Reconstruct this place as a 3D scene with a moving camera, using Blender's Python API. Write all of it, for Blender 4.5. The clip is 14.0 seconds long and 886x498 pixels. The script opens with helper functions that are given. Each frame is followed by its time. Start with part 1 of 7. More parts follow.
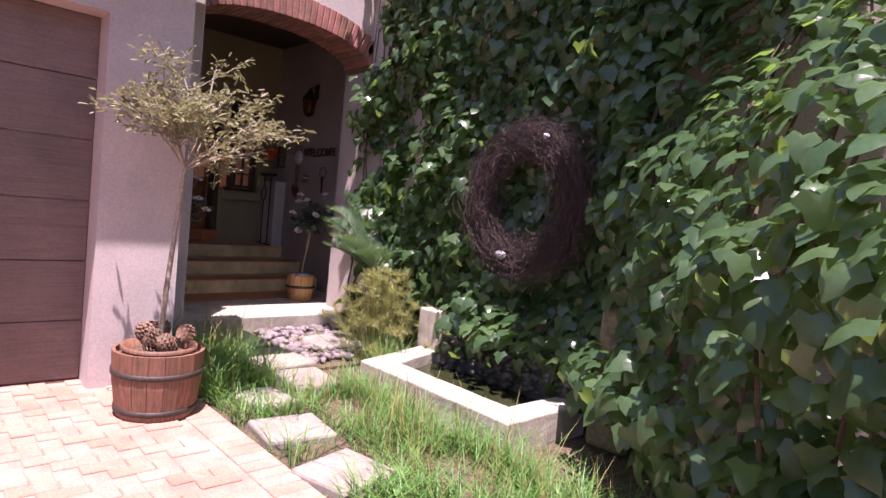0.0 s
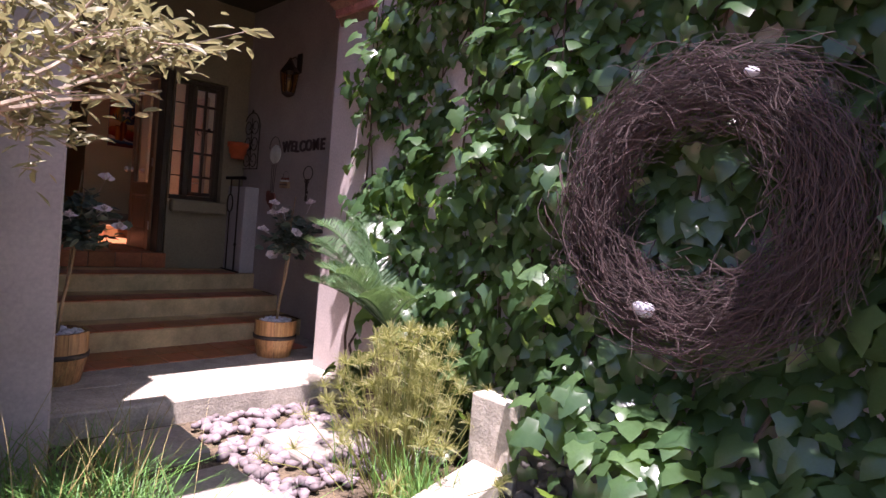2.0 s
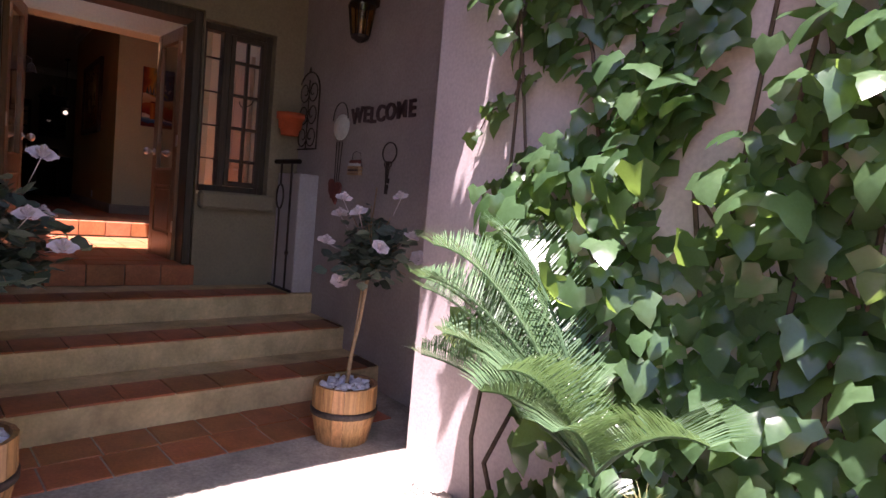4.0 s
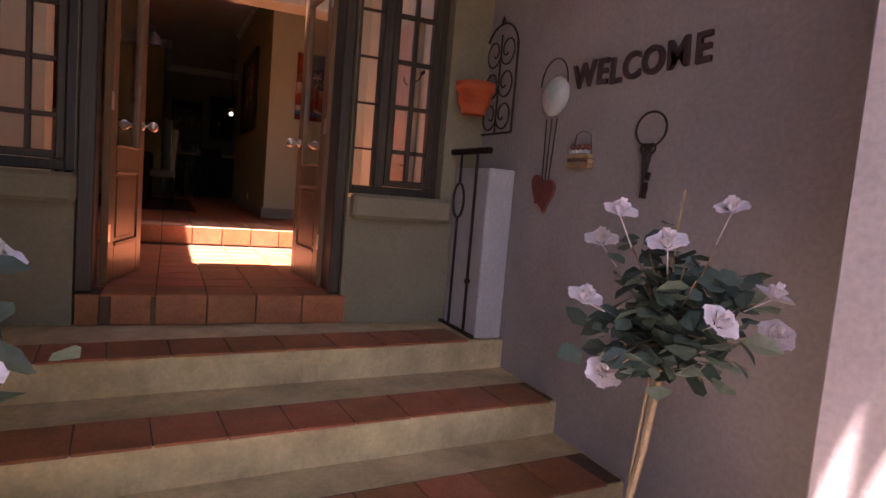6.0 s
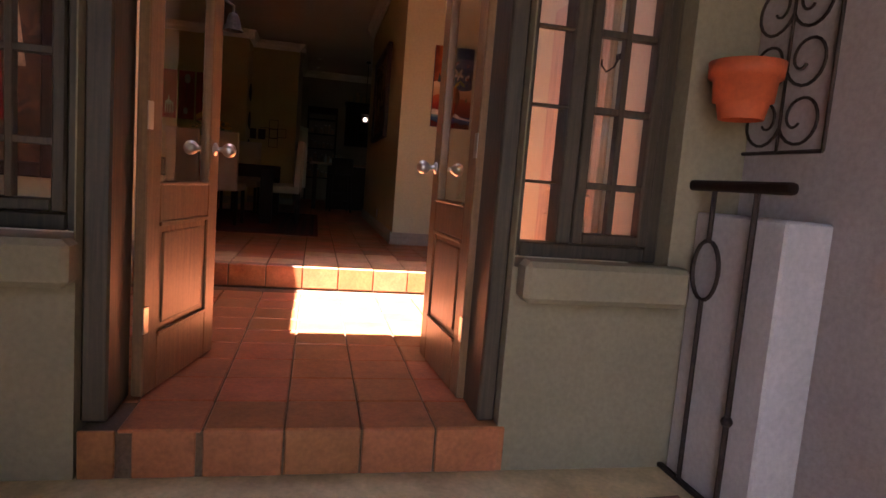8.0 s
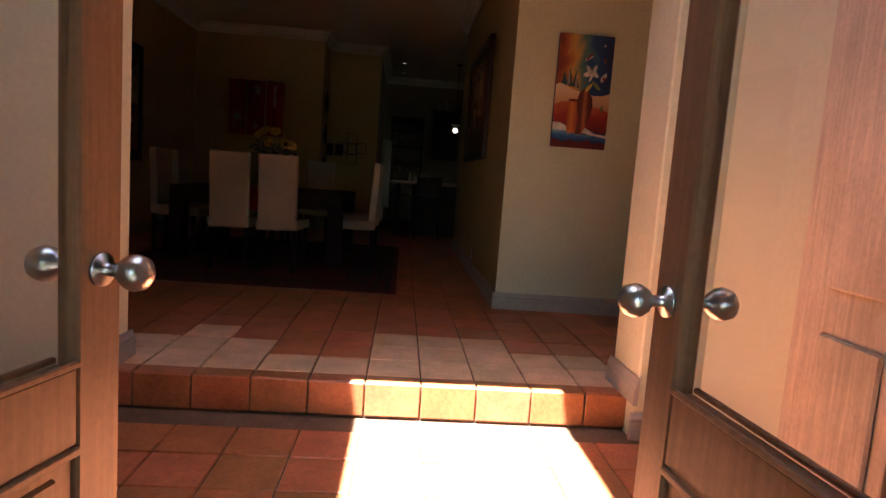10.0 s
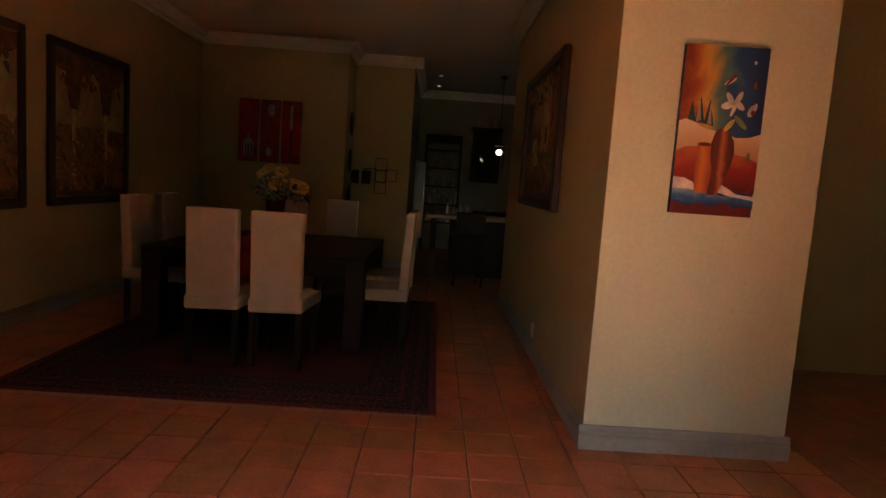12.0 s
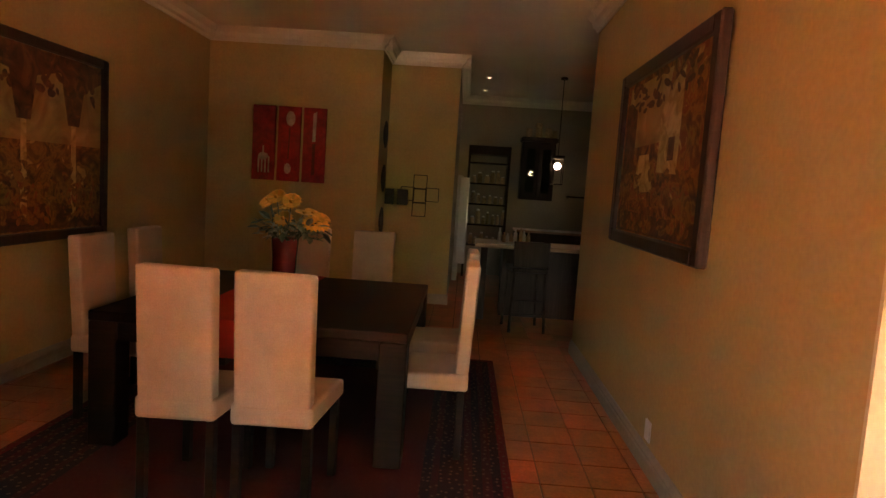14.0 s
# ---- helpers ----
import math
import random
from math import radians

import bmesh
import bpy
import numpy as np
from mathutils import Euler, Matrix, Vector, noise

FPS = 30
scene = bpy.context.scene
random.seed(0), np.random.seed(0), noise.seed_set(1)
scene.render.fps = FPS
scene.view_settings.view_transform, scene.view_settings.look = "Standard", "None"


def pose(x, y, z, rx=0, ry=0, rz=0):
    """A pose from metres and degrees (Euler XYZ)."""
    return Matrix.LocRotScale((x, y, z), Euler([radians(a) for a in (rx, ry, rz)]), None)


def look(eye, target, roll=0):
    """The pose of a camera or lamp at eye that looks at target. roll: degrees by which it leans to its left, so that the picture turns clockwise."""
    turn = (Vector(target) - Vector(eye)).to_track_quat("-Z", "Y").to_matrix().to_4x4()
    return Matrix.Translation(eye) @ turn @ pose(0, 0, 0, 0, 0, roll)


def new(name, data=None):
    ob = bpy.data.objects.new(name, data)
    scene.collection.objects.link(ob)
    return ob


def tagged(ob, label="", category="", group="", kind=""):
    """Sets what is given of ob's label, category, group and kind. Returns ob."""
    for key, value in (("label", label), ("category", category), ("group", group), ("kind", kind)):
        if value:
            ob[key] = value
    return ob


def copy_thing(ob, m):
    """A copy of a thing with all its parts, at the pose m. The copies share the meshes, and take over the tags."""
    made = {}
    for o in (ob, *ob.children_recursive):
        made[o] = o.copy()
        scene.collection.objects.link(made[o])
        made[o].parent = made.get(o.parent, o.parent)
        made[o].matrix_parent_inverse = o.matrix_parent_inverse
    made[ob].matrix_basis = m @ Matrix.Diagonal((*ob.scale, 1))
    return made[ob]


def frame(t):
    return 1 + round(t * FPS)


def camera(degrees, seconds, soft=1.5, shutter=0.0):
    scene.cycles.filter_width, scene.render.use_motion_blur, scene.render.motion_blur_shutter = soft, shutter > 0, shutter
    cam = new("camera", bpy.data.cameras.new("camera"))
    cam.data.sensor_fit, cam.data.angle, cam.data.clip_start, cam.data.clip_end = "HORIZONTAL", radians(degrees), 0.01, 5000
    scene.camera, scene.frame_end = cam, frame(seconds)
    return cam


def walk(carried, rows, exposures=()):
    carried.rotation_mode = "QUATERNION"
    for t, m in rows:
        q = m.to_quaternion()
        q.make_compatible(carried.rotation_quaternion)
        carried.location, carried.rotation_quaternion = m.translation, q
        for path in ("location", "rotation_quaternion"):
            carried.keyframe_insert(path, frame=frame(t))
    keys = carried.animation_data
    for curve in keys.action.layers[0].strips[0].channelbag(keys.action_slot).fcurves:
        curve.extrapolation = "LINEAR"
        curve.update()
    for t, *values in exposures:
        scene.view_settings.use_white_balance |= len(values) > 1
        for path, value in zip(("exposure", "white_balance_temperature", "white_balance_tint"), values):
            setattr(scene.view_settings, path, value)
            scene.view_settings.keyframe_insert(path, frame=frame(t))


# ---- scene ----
cam = camera(72.0, 14.0)
PATH = [
    (0, (-0.123, 1.193, 1.524), (-1.592, 2.545, 1.398), 5.7),
    (0.5, (-0.708, 1.538, 1.543), (-2.169, 2.9, 1.43), 5.5),
    (1, (-1.224, 1.933, 1.539), (-2.682, 3.298, 1.434), 5.2),
    (1.5, (-1.732, 2.275, 1.504), (-3.189, 3.642, 1.408), 5.0),
    (2, (-2.247, 2.553, 1.496), (-3.702, 3.922, 1.412), 5.1),
    (2.5, (-2.757, 2.825, 1.507), (-4.225, 4.18, 1.416), 5.1),
    (5, (-5.148, 3.85, 1.552), (-6.842, 4.899, 1.384), 5.0),
    (5.5, (-5.543, 3.961, 1.535), (-7.309, 4.882, 1.356), 4.9),
    (6, (-5.964, 4.048, 1.554), (-7.775, 4.875, 1.369), 4.8),
    (6.5, (-6.332, 4.13, 1.605), (-8.186, 4.854, 1.41), 4.7),
    (7, (-6.723, 4.191, 1.657), (-8.614, 4.812, 1.456), 4.6),
    (7.5, (-7.113, 4.277, 1.718), (-9.033, 4.795, 1.506), 4.6),
    (10, (-9.41, 4.396, 2.02), (-11.392, 4.539, 1.793), 4.2),
    (10.5, (-9.814, 4.359, 2.179), (-11.798, 4.475, 1.954), 4.1),
    (11, (-10.208, 4.36, 2.277), (-12.194, 4.45, 2.057), 4.1),
    (11.5, (-10.593, 4.337, 2.352), (-12.58, 4.395, 2.13), 4.0),
    (12, (-10.98, 4.292, 2.409), (-12.968, 4.332, 2.191), 4.0),
    (12.5, (-11.417, 4.267, 2.444), (-13.406, 4.286, 2.233), 3.9),
    (13, (-11.818, 4.2, 2.449), (-13.808, 4.197, 2.245), 3.8),
    (13.5, (-12.164, 4.111, 2.466), (-14.154, 4.087, 2.266), 3.9),
    (14, (-12.502, 4.049, 2.54), (-14.492, 3.986, 2.344), 3.8),
]

EXPOSURES = [(0, 1.45, 6400, 38), (2.5, 2.05, 6200, 33), (5, 2.88, 6450, 38), (7.5, 3.85, 6900, 34), (10, 4.0, 5900, 10), (11, 4.42, 5700, 6), (12, 4.95, 6900, 17), (13, 5.95, 5800, 12), (13.5, 6.25, 5900, 9), (14, 6.85, 8200, 21)]
walk(cam, [(t, look(eye, target, roll)) for t, eye, target, roll in PATH], EXPOSURES)

# ---- world, sun ----
SUN = Vector((0.22, -0.18, 1.0)).normalized()
world = bpy.data.worlds.new("sky")
scene.world = world
world.use_nodes = True
wn = world.node_tree
sky = wn.nodes.new("ShaderNodeTexSky")
sky.sky_type = "NISHITA"
sky.sun_disc = False
sky.sun_elevation = math.asin(SUN.z)
sky.sun_rotation = math.atan2(SUN.x, SUN.y)
wn.links.new(sky.outputs[0], wn.nodes["Background"].inputs[0])
wn.nodes["Background"].inputs[1].default_value = 0.075
sun_data = bpy.data.lights.new("sun", "SUN")
sun_data.energy = 5.0
sun_data.angle = radians(0.53)
sun_data.color = (1.0, 0.95, 0.88)
sun = new("sun", sun_data)
sun.matrix_world = look(tuple(SUN * 30), (0, 0, 0))


# ---- materials ----
def material(name, col, rough=0.8, metal=0.0, grain=40.0, amount=0.25, stain=2.5, stain_amount=0.25, bump=0.15, dist=0.004,
             col2=None, spec=0.5, rand=0.0, coat=0.0):
    """A surface with fine grain, broad stains and fine relief at real size; rand shifts each piece on its own."""
    m = bpy.data.materials.new(name)
    m.use_nodes = True
    nt = m.node_tree
    b = nt.nodes["Principled BSDF"]
    b.inputs["Roughness"].default_value = rough
    b.inputs["Metallic"].default_value = metal
    b.inputs["Specular IOR Level"].default_value = spec
    b.inputs["Coat Weight"].default_value = coat
    tc = nt.nodes.new("ShaderNodeTexCoord")
    geo = nt.nodes.new("ShaderNodeNewGeometry")
    n1 = nt.nodes.new("ShaderNodeTexNoise")
    n1.inputs["Scale"].default_value = grain
    n1.inputs["Detail"].default_value = 6
    n2 = nt.nodes.new("ShaderNodeTexNoise")
    n2.inputs["Scale"].default_value = stain
    n2.inputs["Detail"].default_value = 5
    n2.inputs["Roughness"].default_value = 0.65
    for n in (n1, n2):
        nt.links.new(geo.outputs["Position"], n.inputs["Vector"])
    dark = tuple(c * (1 - stain_amount) for c in (col2 or col))
    light = tuple(min(1, c * (1 + stain_amount * 0.6)) for c in col)
    r = nt.nodes.new("ShaderNodeValToRGB")
    r.color_ramp.elements[0].position, r.color_ramp.elements[1].position = 0.3, 0.7
    r.color_ramp.elements[0].color, r.color_ramp.elements[1].color = (*dark, 1), (*light, 1)
    nt.links.new(n2.outputs[0], r.inputs[0])
    mr = nt.nodes.new("ShaderNodeMapRange")
    mr.inputs["From Min"].default_value, mr.inputs["From Max"].default_value = 0.3, 0.7
    mr.inputs["To Min"].default_value, mr.inputs["To Max"].default_value = 1 - amount, 1 + amount * 0.6
    nt.links.new(n1.outputs[0], mr.inputs["Value"])
    mul = nt.nodes.new("ShaderNodeMix")
    mul.data_type, mul.blend_type = "RGBA", "MULTIPLY"
    mul.inputs[0].default_value = 1
    nt.links.new(r.outputs[0], mul.inputs[6])
    nt.links.new(mr.outputs[0], mul.inputs[7])
    last = mul.outputs[2]
    if rand:
        oi = nt.nodes.new("ShaderNodeObjectInfo")
        ad = nt.nodes.new("ShaderNodeMath")
        ad.operation = "ADD"
        fr = nt.nodes.new("ShaderNodeMath")
        fr.operation = "FRACT"
        nt.links.new(oi.outputs["Random"], ad.inputs[0])
        nt.links.new(geo.outputs["Random Per Island"], ad.inputs[1])
        nt.links.new(ad.outputs[0], fr.inputs[0])
        hs = nt.nodes.new("ShaderNodeHueSaturation")
        v = nt.nodes.new("ShaderNodeMapRange")
        v.inputs["To Min"].default_value, v.inputs["To Max"].default_value = 1 - rand, 1 + rand
        h = nt.nodes.new("ShaderNodeMapRange")
        h.inputs["To Min"].default_value, h.inputs["To Max"].default_value = 0.5 + rand * 0.05, 0.5 - rand * 0.05
        nt.links.new(fr.outputs[0], v.inputs["Value"])
        nt.links.new(fr.outputs[0], h.inputs["Value"])
        nt.links.new(v.outputs[0], hs.inputs["Value"])
        nt.links.new(h.outputs[0], hs.inputs["Hue"])
        nt.links.new(last, hs.inputs["Color"])
        last = hs.outputs[0]
    nt.links.new(last, b.inputs["Base Color"])
    if bump:
        bp = nt.nodes.new("ShaderNodeBump")
        bp.inputs["Strength"].default_value = bump
        bp.inputs["Distance"].default_value = dist
        add = nt.nodes.new("ShaderNodeMath")
        add.operation = "ADD"
        nt.links.new(n1.outputs[0], add.inputs[0])
        nt.links.new(n2.outputs[0], add.inputs[1])
        nt.links.new(add.outputs[0], bp.inputs["Height"])
        nt.links.new(bp.outputs[0], b.inputs["Normal"])
    return m


def wood_material(name, col, axis=2, rough=0.45, contrast=0.45, scale=1.0, rand=0.1):
    """Wood with its grain running along one axis of the world."""
    m = material(name, col, rough=rough, grain=60, amount=0.12, stain=1.7, stain_amount=0.25, bump=0.12, dist=0.002, rand=rand)
    nt = m.node_tree
    b = nt.nodes["Principled BSDF"]
    old = b.inputs["Base Color"].links[0].from_socket
    geo = nt.nodes.new("ShaderNodeNewGeometry")
    mp = nt.nodes.new("ShaderNodeMapping")
    sc = [70.0 * scale] * 3
    sc[axis] = 3.0 * scale
    mp.inputs["Scale"].default_value = sc
    nt.links.new(geo.outputs["Position"], mp.inputs["Vector"])
    n = nt.nodes.new("ShaderNodeTexNoise")
    n.inputs["Scale"].default_value = 1
    n.inputs["Detail"].default_value = 4
    n.inputs["Distortion"].default_value = 0.6
    nt.links.new(mp.outputs[0], n.inputs["Vector"])
    mr = nt.nodes.new("ShaderNodeMapRange")
    mr.inputs["From Min"].default_value, mr.inputs["From Max"].default_value = 0.3, 0.7
    mr.inputs["To Min"].default_value, mr.inputs["To Max"].default_value = 1 - contrast, 1.15
    nt.links.new(n.outputs[0], mr.inputs["Value"])
    mul = nt.nodes.new("ShaderNodeMix")
    mul.data_type, mul.blend_type = "RGBA", "MULTIPLY"
    mul.inputs[0].default_value = 1
    nt.links.new(old, mul.inputs[6])
    nt.links.new(mr.outputs[0], mul.inputs[7])
    nt.links.new(mul.outputs[2], b.inputs["Base Color"])
    return m


def leaf_material(name, col, light, rough=0.35, trans=0.35):
    m = material(name, col, rough=rough, grain=90, amount=0.2, stain=7, stain_amount=0.3, bump=0.1, dist=0.002, rand=0.3)
    nt = m.node_tree
    b = nt.nodes["Principled BSDF"]
    tr = nt.nodes.new("ShaderNodeBsdfTranslucent")
    tr.inputs[0].default_value = (*light, 1)
    mx = nt.nodes.new("ShaderNodeMixShader")
    mx.inputs[0].default_value = trans
    out = nt.nodes["Material Output"]
    nt.links.new(b.outputs[0], mx.inputs[1])
    nt.links.new(tr.outputs[0], mx.inputs[2])
    nt.links.new(mx.outputs[0], out.inputs[0])
    return m


def glass_material(name, tint=(1, 1, 1), gloss=0.08):
    m = bpy.data.materials.new(name)
    m.use_nodes = True
    nt = m.node_tree
    nt.nodes.remove(nt.nodes["Principled BSDF"])
    t = nt.nodes.new("ShaderNodeBsdfTransparent")
    t.inputs[0].default_value = (*tint, 1)
    g = nt.nodes.new("ShaderNodeBsdfGlossy")
    g.inputs["Roughness"].default_value = 0.02
    facing = nt.nodes.new("ShaderNodeLayerWeight")
    facing.inputs[0].default_value = 0.5
    pw = nt.nodes.new("ShaderNodeMath")
    pw.operation = "POWER"
    pw.inputs[1].default_value = 5
    nt.links.new(facing.outputs["Facing"], pw.inputs[0])
    lw = nt.nodes.new("ShaderNodeMath")
    lw.operation = "MULTIPLY_ADD"
    lw.inputs[1].default_value, lw.inputs[2].default_value = 0.8, 0.035
    nt.links.new(pw.outputs[0], lw.inputs[0])
    mx = nt.nodes.new("ShaderNodeMixShader")
    nt.links.new(lw.outputs[0], mx.inputs[0])
    nt.links.new(t.outputs[0], mx.inputs[1])
    nt.links.new(g.outputs[0], mx.inputs[2])
    nt.links.new(mx.outputs[0], nt.nodes["Material Output"].inputs[0])
    return m


def glow_material(name, col, strength):
    m = bpy.data.materials.new(name)
    m.use_nodes = True
    b = m.node_tree.nodes["Principled BSDF"]
    b.inputs["Base Color"].default_value = (*col, 1)
    b.inputs["Emission Color"].default_value = (*col, 1)
    b.inputs["Emission Strength"].default_value = strength
    return m


M = {}
M["stucco"] = material("stucco", (0.5, 0.42, 0.41), 0.92, grain=55, amount=0.12, stain=1.6, stain_amount=0.16, bump=0.25, dist=0.005)
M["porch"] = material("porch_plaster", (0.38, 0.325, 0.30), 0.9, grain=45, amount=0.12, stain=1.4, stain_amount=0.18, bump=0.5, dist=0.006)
M["olive_wall"] = material("olive_plaster", (0.27, 0.222, 0.14), 0.9, grain=45, amount=0.1, stain=1.5, stain_amount=0.14, bump=0.4, dist=0.004)
M["cream"] = material("cream_plaster", (0.63, 0.61, 0.42), 0.85, grain=40, amount=0.06, stain=1.1, stain_amount=0.08, bump=0.3, dist=0.003)
M["dining"] = material("mustard_plaster", (0.5, 0.39, 0.19), 0.85, grain=40, amount=0.08, stain=1.0, stain_amount=0.12, bump=0.3, dist=0.003)
# grey-brown kitchen plaster, its colour darkened for the dimness of the room
M["kitchen"] = material("dimmed_kitchen_plaster", (0.3, 0.26, 0.2), 0.85, grain=40, amount=0.08, stain=1.0, stain_amount=0.15, bump=0.3, dist=0.003)
M["ceiling"] = material("ceiling_paint", (0.74, 0.68, 0.6), 0.9, grain=30, amount=0.05, stain=0.8, stain_amount=0.07, bump=0.15)
M["white_trim"] = material("white_trim", (0.72, 0.68, 0.6), 0.6, grain=30, amount=0.06, stain=1.5, stain_amount=0.1, bump=0.1)
M["skirting"] = material("grey_skirting", (0.36, 0.33, 0.28), 0.55, grain=30, amount=0.08, stain=2, stain_amount=0.15, bump=0.1)
M["terracotta"] = material("terracotta_tile", (0.46, 0.152, 0.062), 0.4, spec=0.4, grain=60, amount=0.18, stain=5, stain_amount=0.28, bump=0.25, dist=0.003, rand=0.2)
# paler terracotta: daylight on the first tile rows, put into the colour
M["lit_tile"] = material("lit_matt_terracotta", (0.74, 0.46, 0.27), 0.75, grain=60, amount=0.1, stain=5, stain_amount=0.22, bump=0.3, dist=0.003, rand=0.13)
M["grout"] = material("grout", (0.17, 0.1, 0.06), 0.95, grain=80, amount=0.25, stain=4, stain_amount=0.3, bump=0.4)
M["yellow_concrete"] = material("ochre_concrete", (0.68, 0.5, 0.26), 0.85, grain=50, amount=0.1, stain=3.5, stain_amount=0.36, bump=0.4, dist=0.006)
M["concrete"] = material("weathered_concrete", (0.43, 0.38, 0.32), 0.92, grain=60, amount=0.22, stain=4, stain_amount=0.35, bump=0.6, dist=0.006)
M["paver"] = material("brick_paver", (0.42, 0.23, 0.175), 0.9, grain=70, amount=0.2, stain=4, stain_amount=0.25, bump=0.5, dist=0.004, rand=0.14)
M["brick"] = material("red_brick", (0.32, 0.14, 0.11), 0.9, grain=60, amount=0.25, stain=6, stain_amount=0.35, bump=0.6, dist=0.006, rand=0.25)
M["joint_sand"] = material("joint_sand", (0.36, 0.24, 0.19), 0.95, grain=80, amount=0.25, stain=4, stain_amount=0.3, bump=0.4)
M["soil"] = material("soil", (0.13, 0.095, 0.06), 1.0, grain=50, amount=0.5, stain=5, stain_amount=0.45, bump=1.0, dist=0.03)
M["garage"] = wood_material("garage_timber", (0.17, 0.112, 0.1), axis=1, rough=0.6, contrast=0.18)
M["door_wood"] = wood_material("stained_door_wood", (0.25, 0.135, 0.066), axis=2, rough=0.36, contrast=0.22)
M["frame_wood"] = wood_material("dark_frame_wood", (0.07, 0.05, 0.03), axis=2, rough=0.5)
M["dark_wood"] = wood_material("espresso_wood", (0.022, 0.01, 0.0065), axis=1, rough=0.6, contrast=0.3)
M["dark_wood"].node_tree.nodes["Principled BSDF"].inputs["Specular IOR Level"].default_value = 0.2
M["tub"] = wood_material("oiled_tub_wood", (0.48, 0.25, 0.1), axis=2, rough=0.5)
M["tub_old"] = wood_material("weathered_tub_wood", (0.25, 0.115, 0.075), axis=2, rough=0.65)
M["iron"] = material("rusted_iron", (0.06, 0.04, 0.032), 0.65, metal=0.6, grain=80, amount=0.4, stain=9, stain_amount=0.4, bump=0.4)
M["tan_door"] = wood_material("tan_door_wood", (0.55, 0.44, 0.31), axis=2, rough=0.5, contrast=0.2)
M["steel"] = material("brushed_steel", (0.6, 0.58, 0.55), 0.28, metal=1.0, grain=200, amount=0.06, stain=6, stain_amount=0.06, bump=0.03)
M["glass"] = glass_material("glass")


# ---- builders ----
def box(bm, lo, hi, bev=0.0, seg=1, m=None):
    """A box between two corners, with bevelled edges."""
    lo, hi = Vector(lo), Vector(hi)
    got = bmesh.ops.create_cube(bm, size=1.0, matrix=Matrix.Translation((lo + hi) / 2) @ Matrix.Diagonal((*(hi - lo), 1)))
    vs = got["verts"]
    if bev:
        es = list({e for v in vs for e in v.link_edges})
        r = bmesh.ops.bevel(bm, geom=es, offset=bev, segments=seg, affect="EDGES", profile=0.5, clamp_overlap=True)
        vs = list({v for fc in r["faces"] for v in fc.verts} | {v for v in vs if v.is_valid})
    if m is not None:
        bmesh.ops.transform(bm, matrix=m, verts=vs)
    return vs


def lathe(bm, prof, n=20, at=(0, 0, 0), m=None, cap=True):
    """A turned body from (radius, height) pairs."""
    rings = []
    for r, z in prof:
        rings.append([bm.verts.new((at[0] + r * math.cos(2 * math.pi * k / n), at[1] + r * math.sin(2 * math.pi * k / n), at[2] + z)) for k in range(n)])
    for a, b in zip(rings, rings[1:]):
        for k in range(n):
            bm.faces.new((a[k], a[(k + 1) % n], b[(k + 1) % n], b[k]))
    if cap:
        bm.faces.new(rings[0][::-1])
        bm.faces.new(rings[-1])
    vs = [v for r in rings for v in r]
    if m is not None:
        bmesh.ops.transform(bm, matrix=m, verts=vs)
    return vs


def tube(bm, pts, r0, r1=None, n=6, closed=False):
    """A round bar along points, tapering from r0 to r1."""
    pts = [Vector(p) for p in pts]
    r1 = r0 if r1 is None else r1
    rings, up = [], None
    last = len(pts) - 1
    for i, p in enumerate(pts):
        if closed:
            d = pts[(i + 1) % len(pts)] - pts[i - 1]
        else:
            d = pts[min(i + 1, last)] - pts[max(i - 1, 0)]
        d = d.normalized() if d.length > 1e-9 else Vector((0, 0, 1))
        if up is None:
            up = d.orthogonal().normalized()
        up = (up - d * up.dot(d))
        up = up.normalized() if up.length > 1e-6 else d.orthogonal().normalized()
        side = d.cross(up)
        r = r0 + (r1 - r0) * i / max(1, last)
        rings.append([bm.verts.new(p + (up * math.cos(2 * math.pi * k / n) + side * math.sin(2 * math.pi * k / n)) * r) for k in range(n)])
    pairs = list(zip(rings, rings[1:])) + ([(rings[-1], rings[0])] if closed else [])
    for a, b in pairs:
        for k in range(n):
            bm.faces.new((a[k], a[(k + 1) % n], b[(k + 1) % n], b[k]))
    if not closed:
        bm.faces.new(rings[0][::-1])
        bm.faces.new(rings[-1])
    return [v for r in rings for v in r]


def part(name, bm, mat, parent=None, label="", smooth=False, kind=""):
    """Links a bmesh as one mesh object, under a thing or a part."""
    me = bpy.data.meshes.new(name)
    bmesh.ops.recalc_face_normals(bm, faces=bm.faces)
    bm.to_mesh(me)
    bm.free()
    me.materials.append(mat)
    if smooth:
        me.polygons.foreach_set("use_smooth", [True] * len(me.polygons))
    ob = new(name, me)
    if parent is not None:
        ob.parent = parent
        ob.matrix_parent_inverse = Matrix.Translation(parent.matrix_basis.translation).inverted() if parent.parent is None else Matrix()
    return tagged(ob, label=label, kind=kind)


def thing(name, label, category, at=(0, 0, 0), group=""):
    ob = new(name)
    ob.location = at
    ob.empty_display_size = 0.1
    return tagged(ob, label, category, group)


def boxes(name, rows, mat, parent=None, bev=0.0, label="", kind=""):
    bm = bmesh.new()
    for lo, hi in rows:
        box(bm, lo, hi, bev)
    return part(name, bm, mat, parent, label, kind=kind)


def structure(name, rows, mat, bev=0.0, label=""):
    return boxes(name, rows, mat, None, bev, label, "structure")


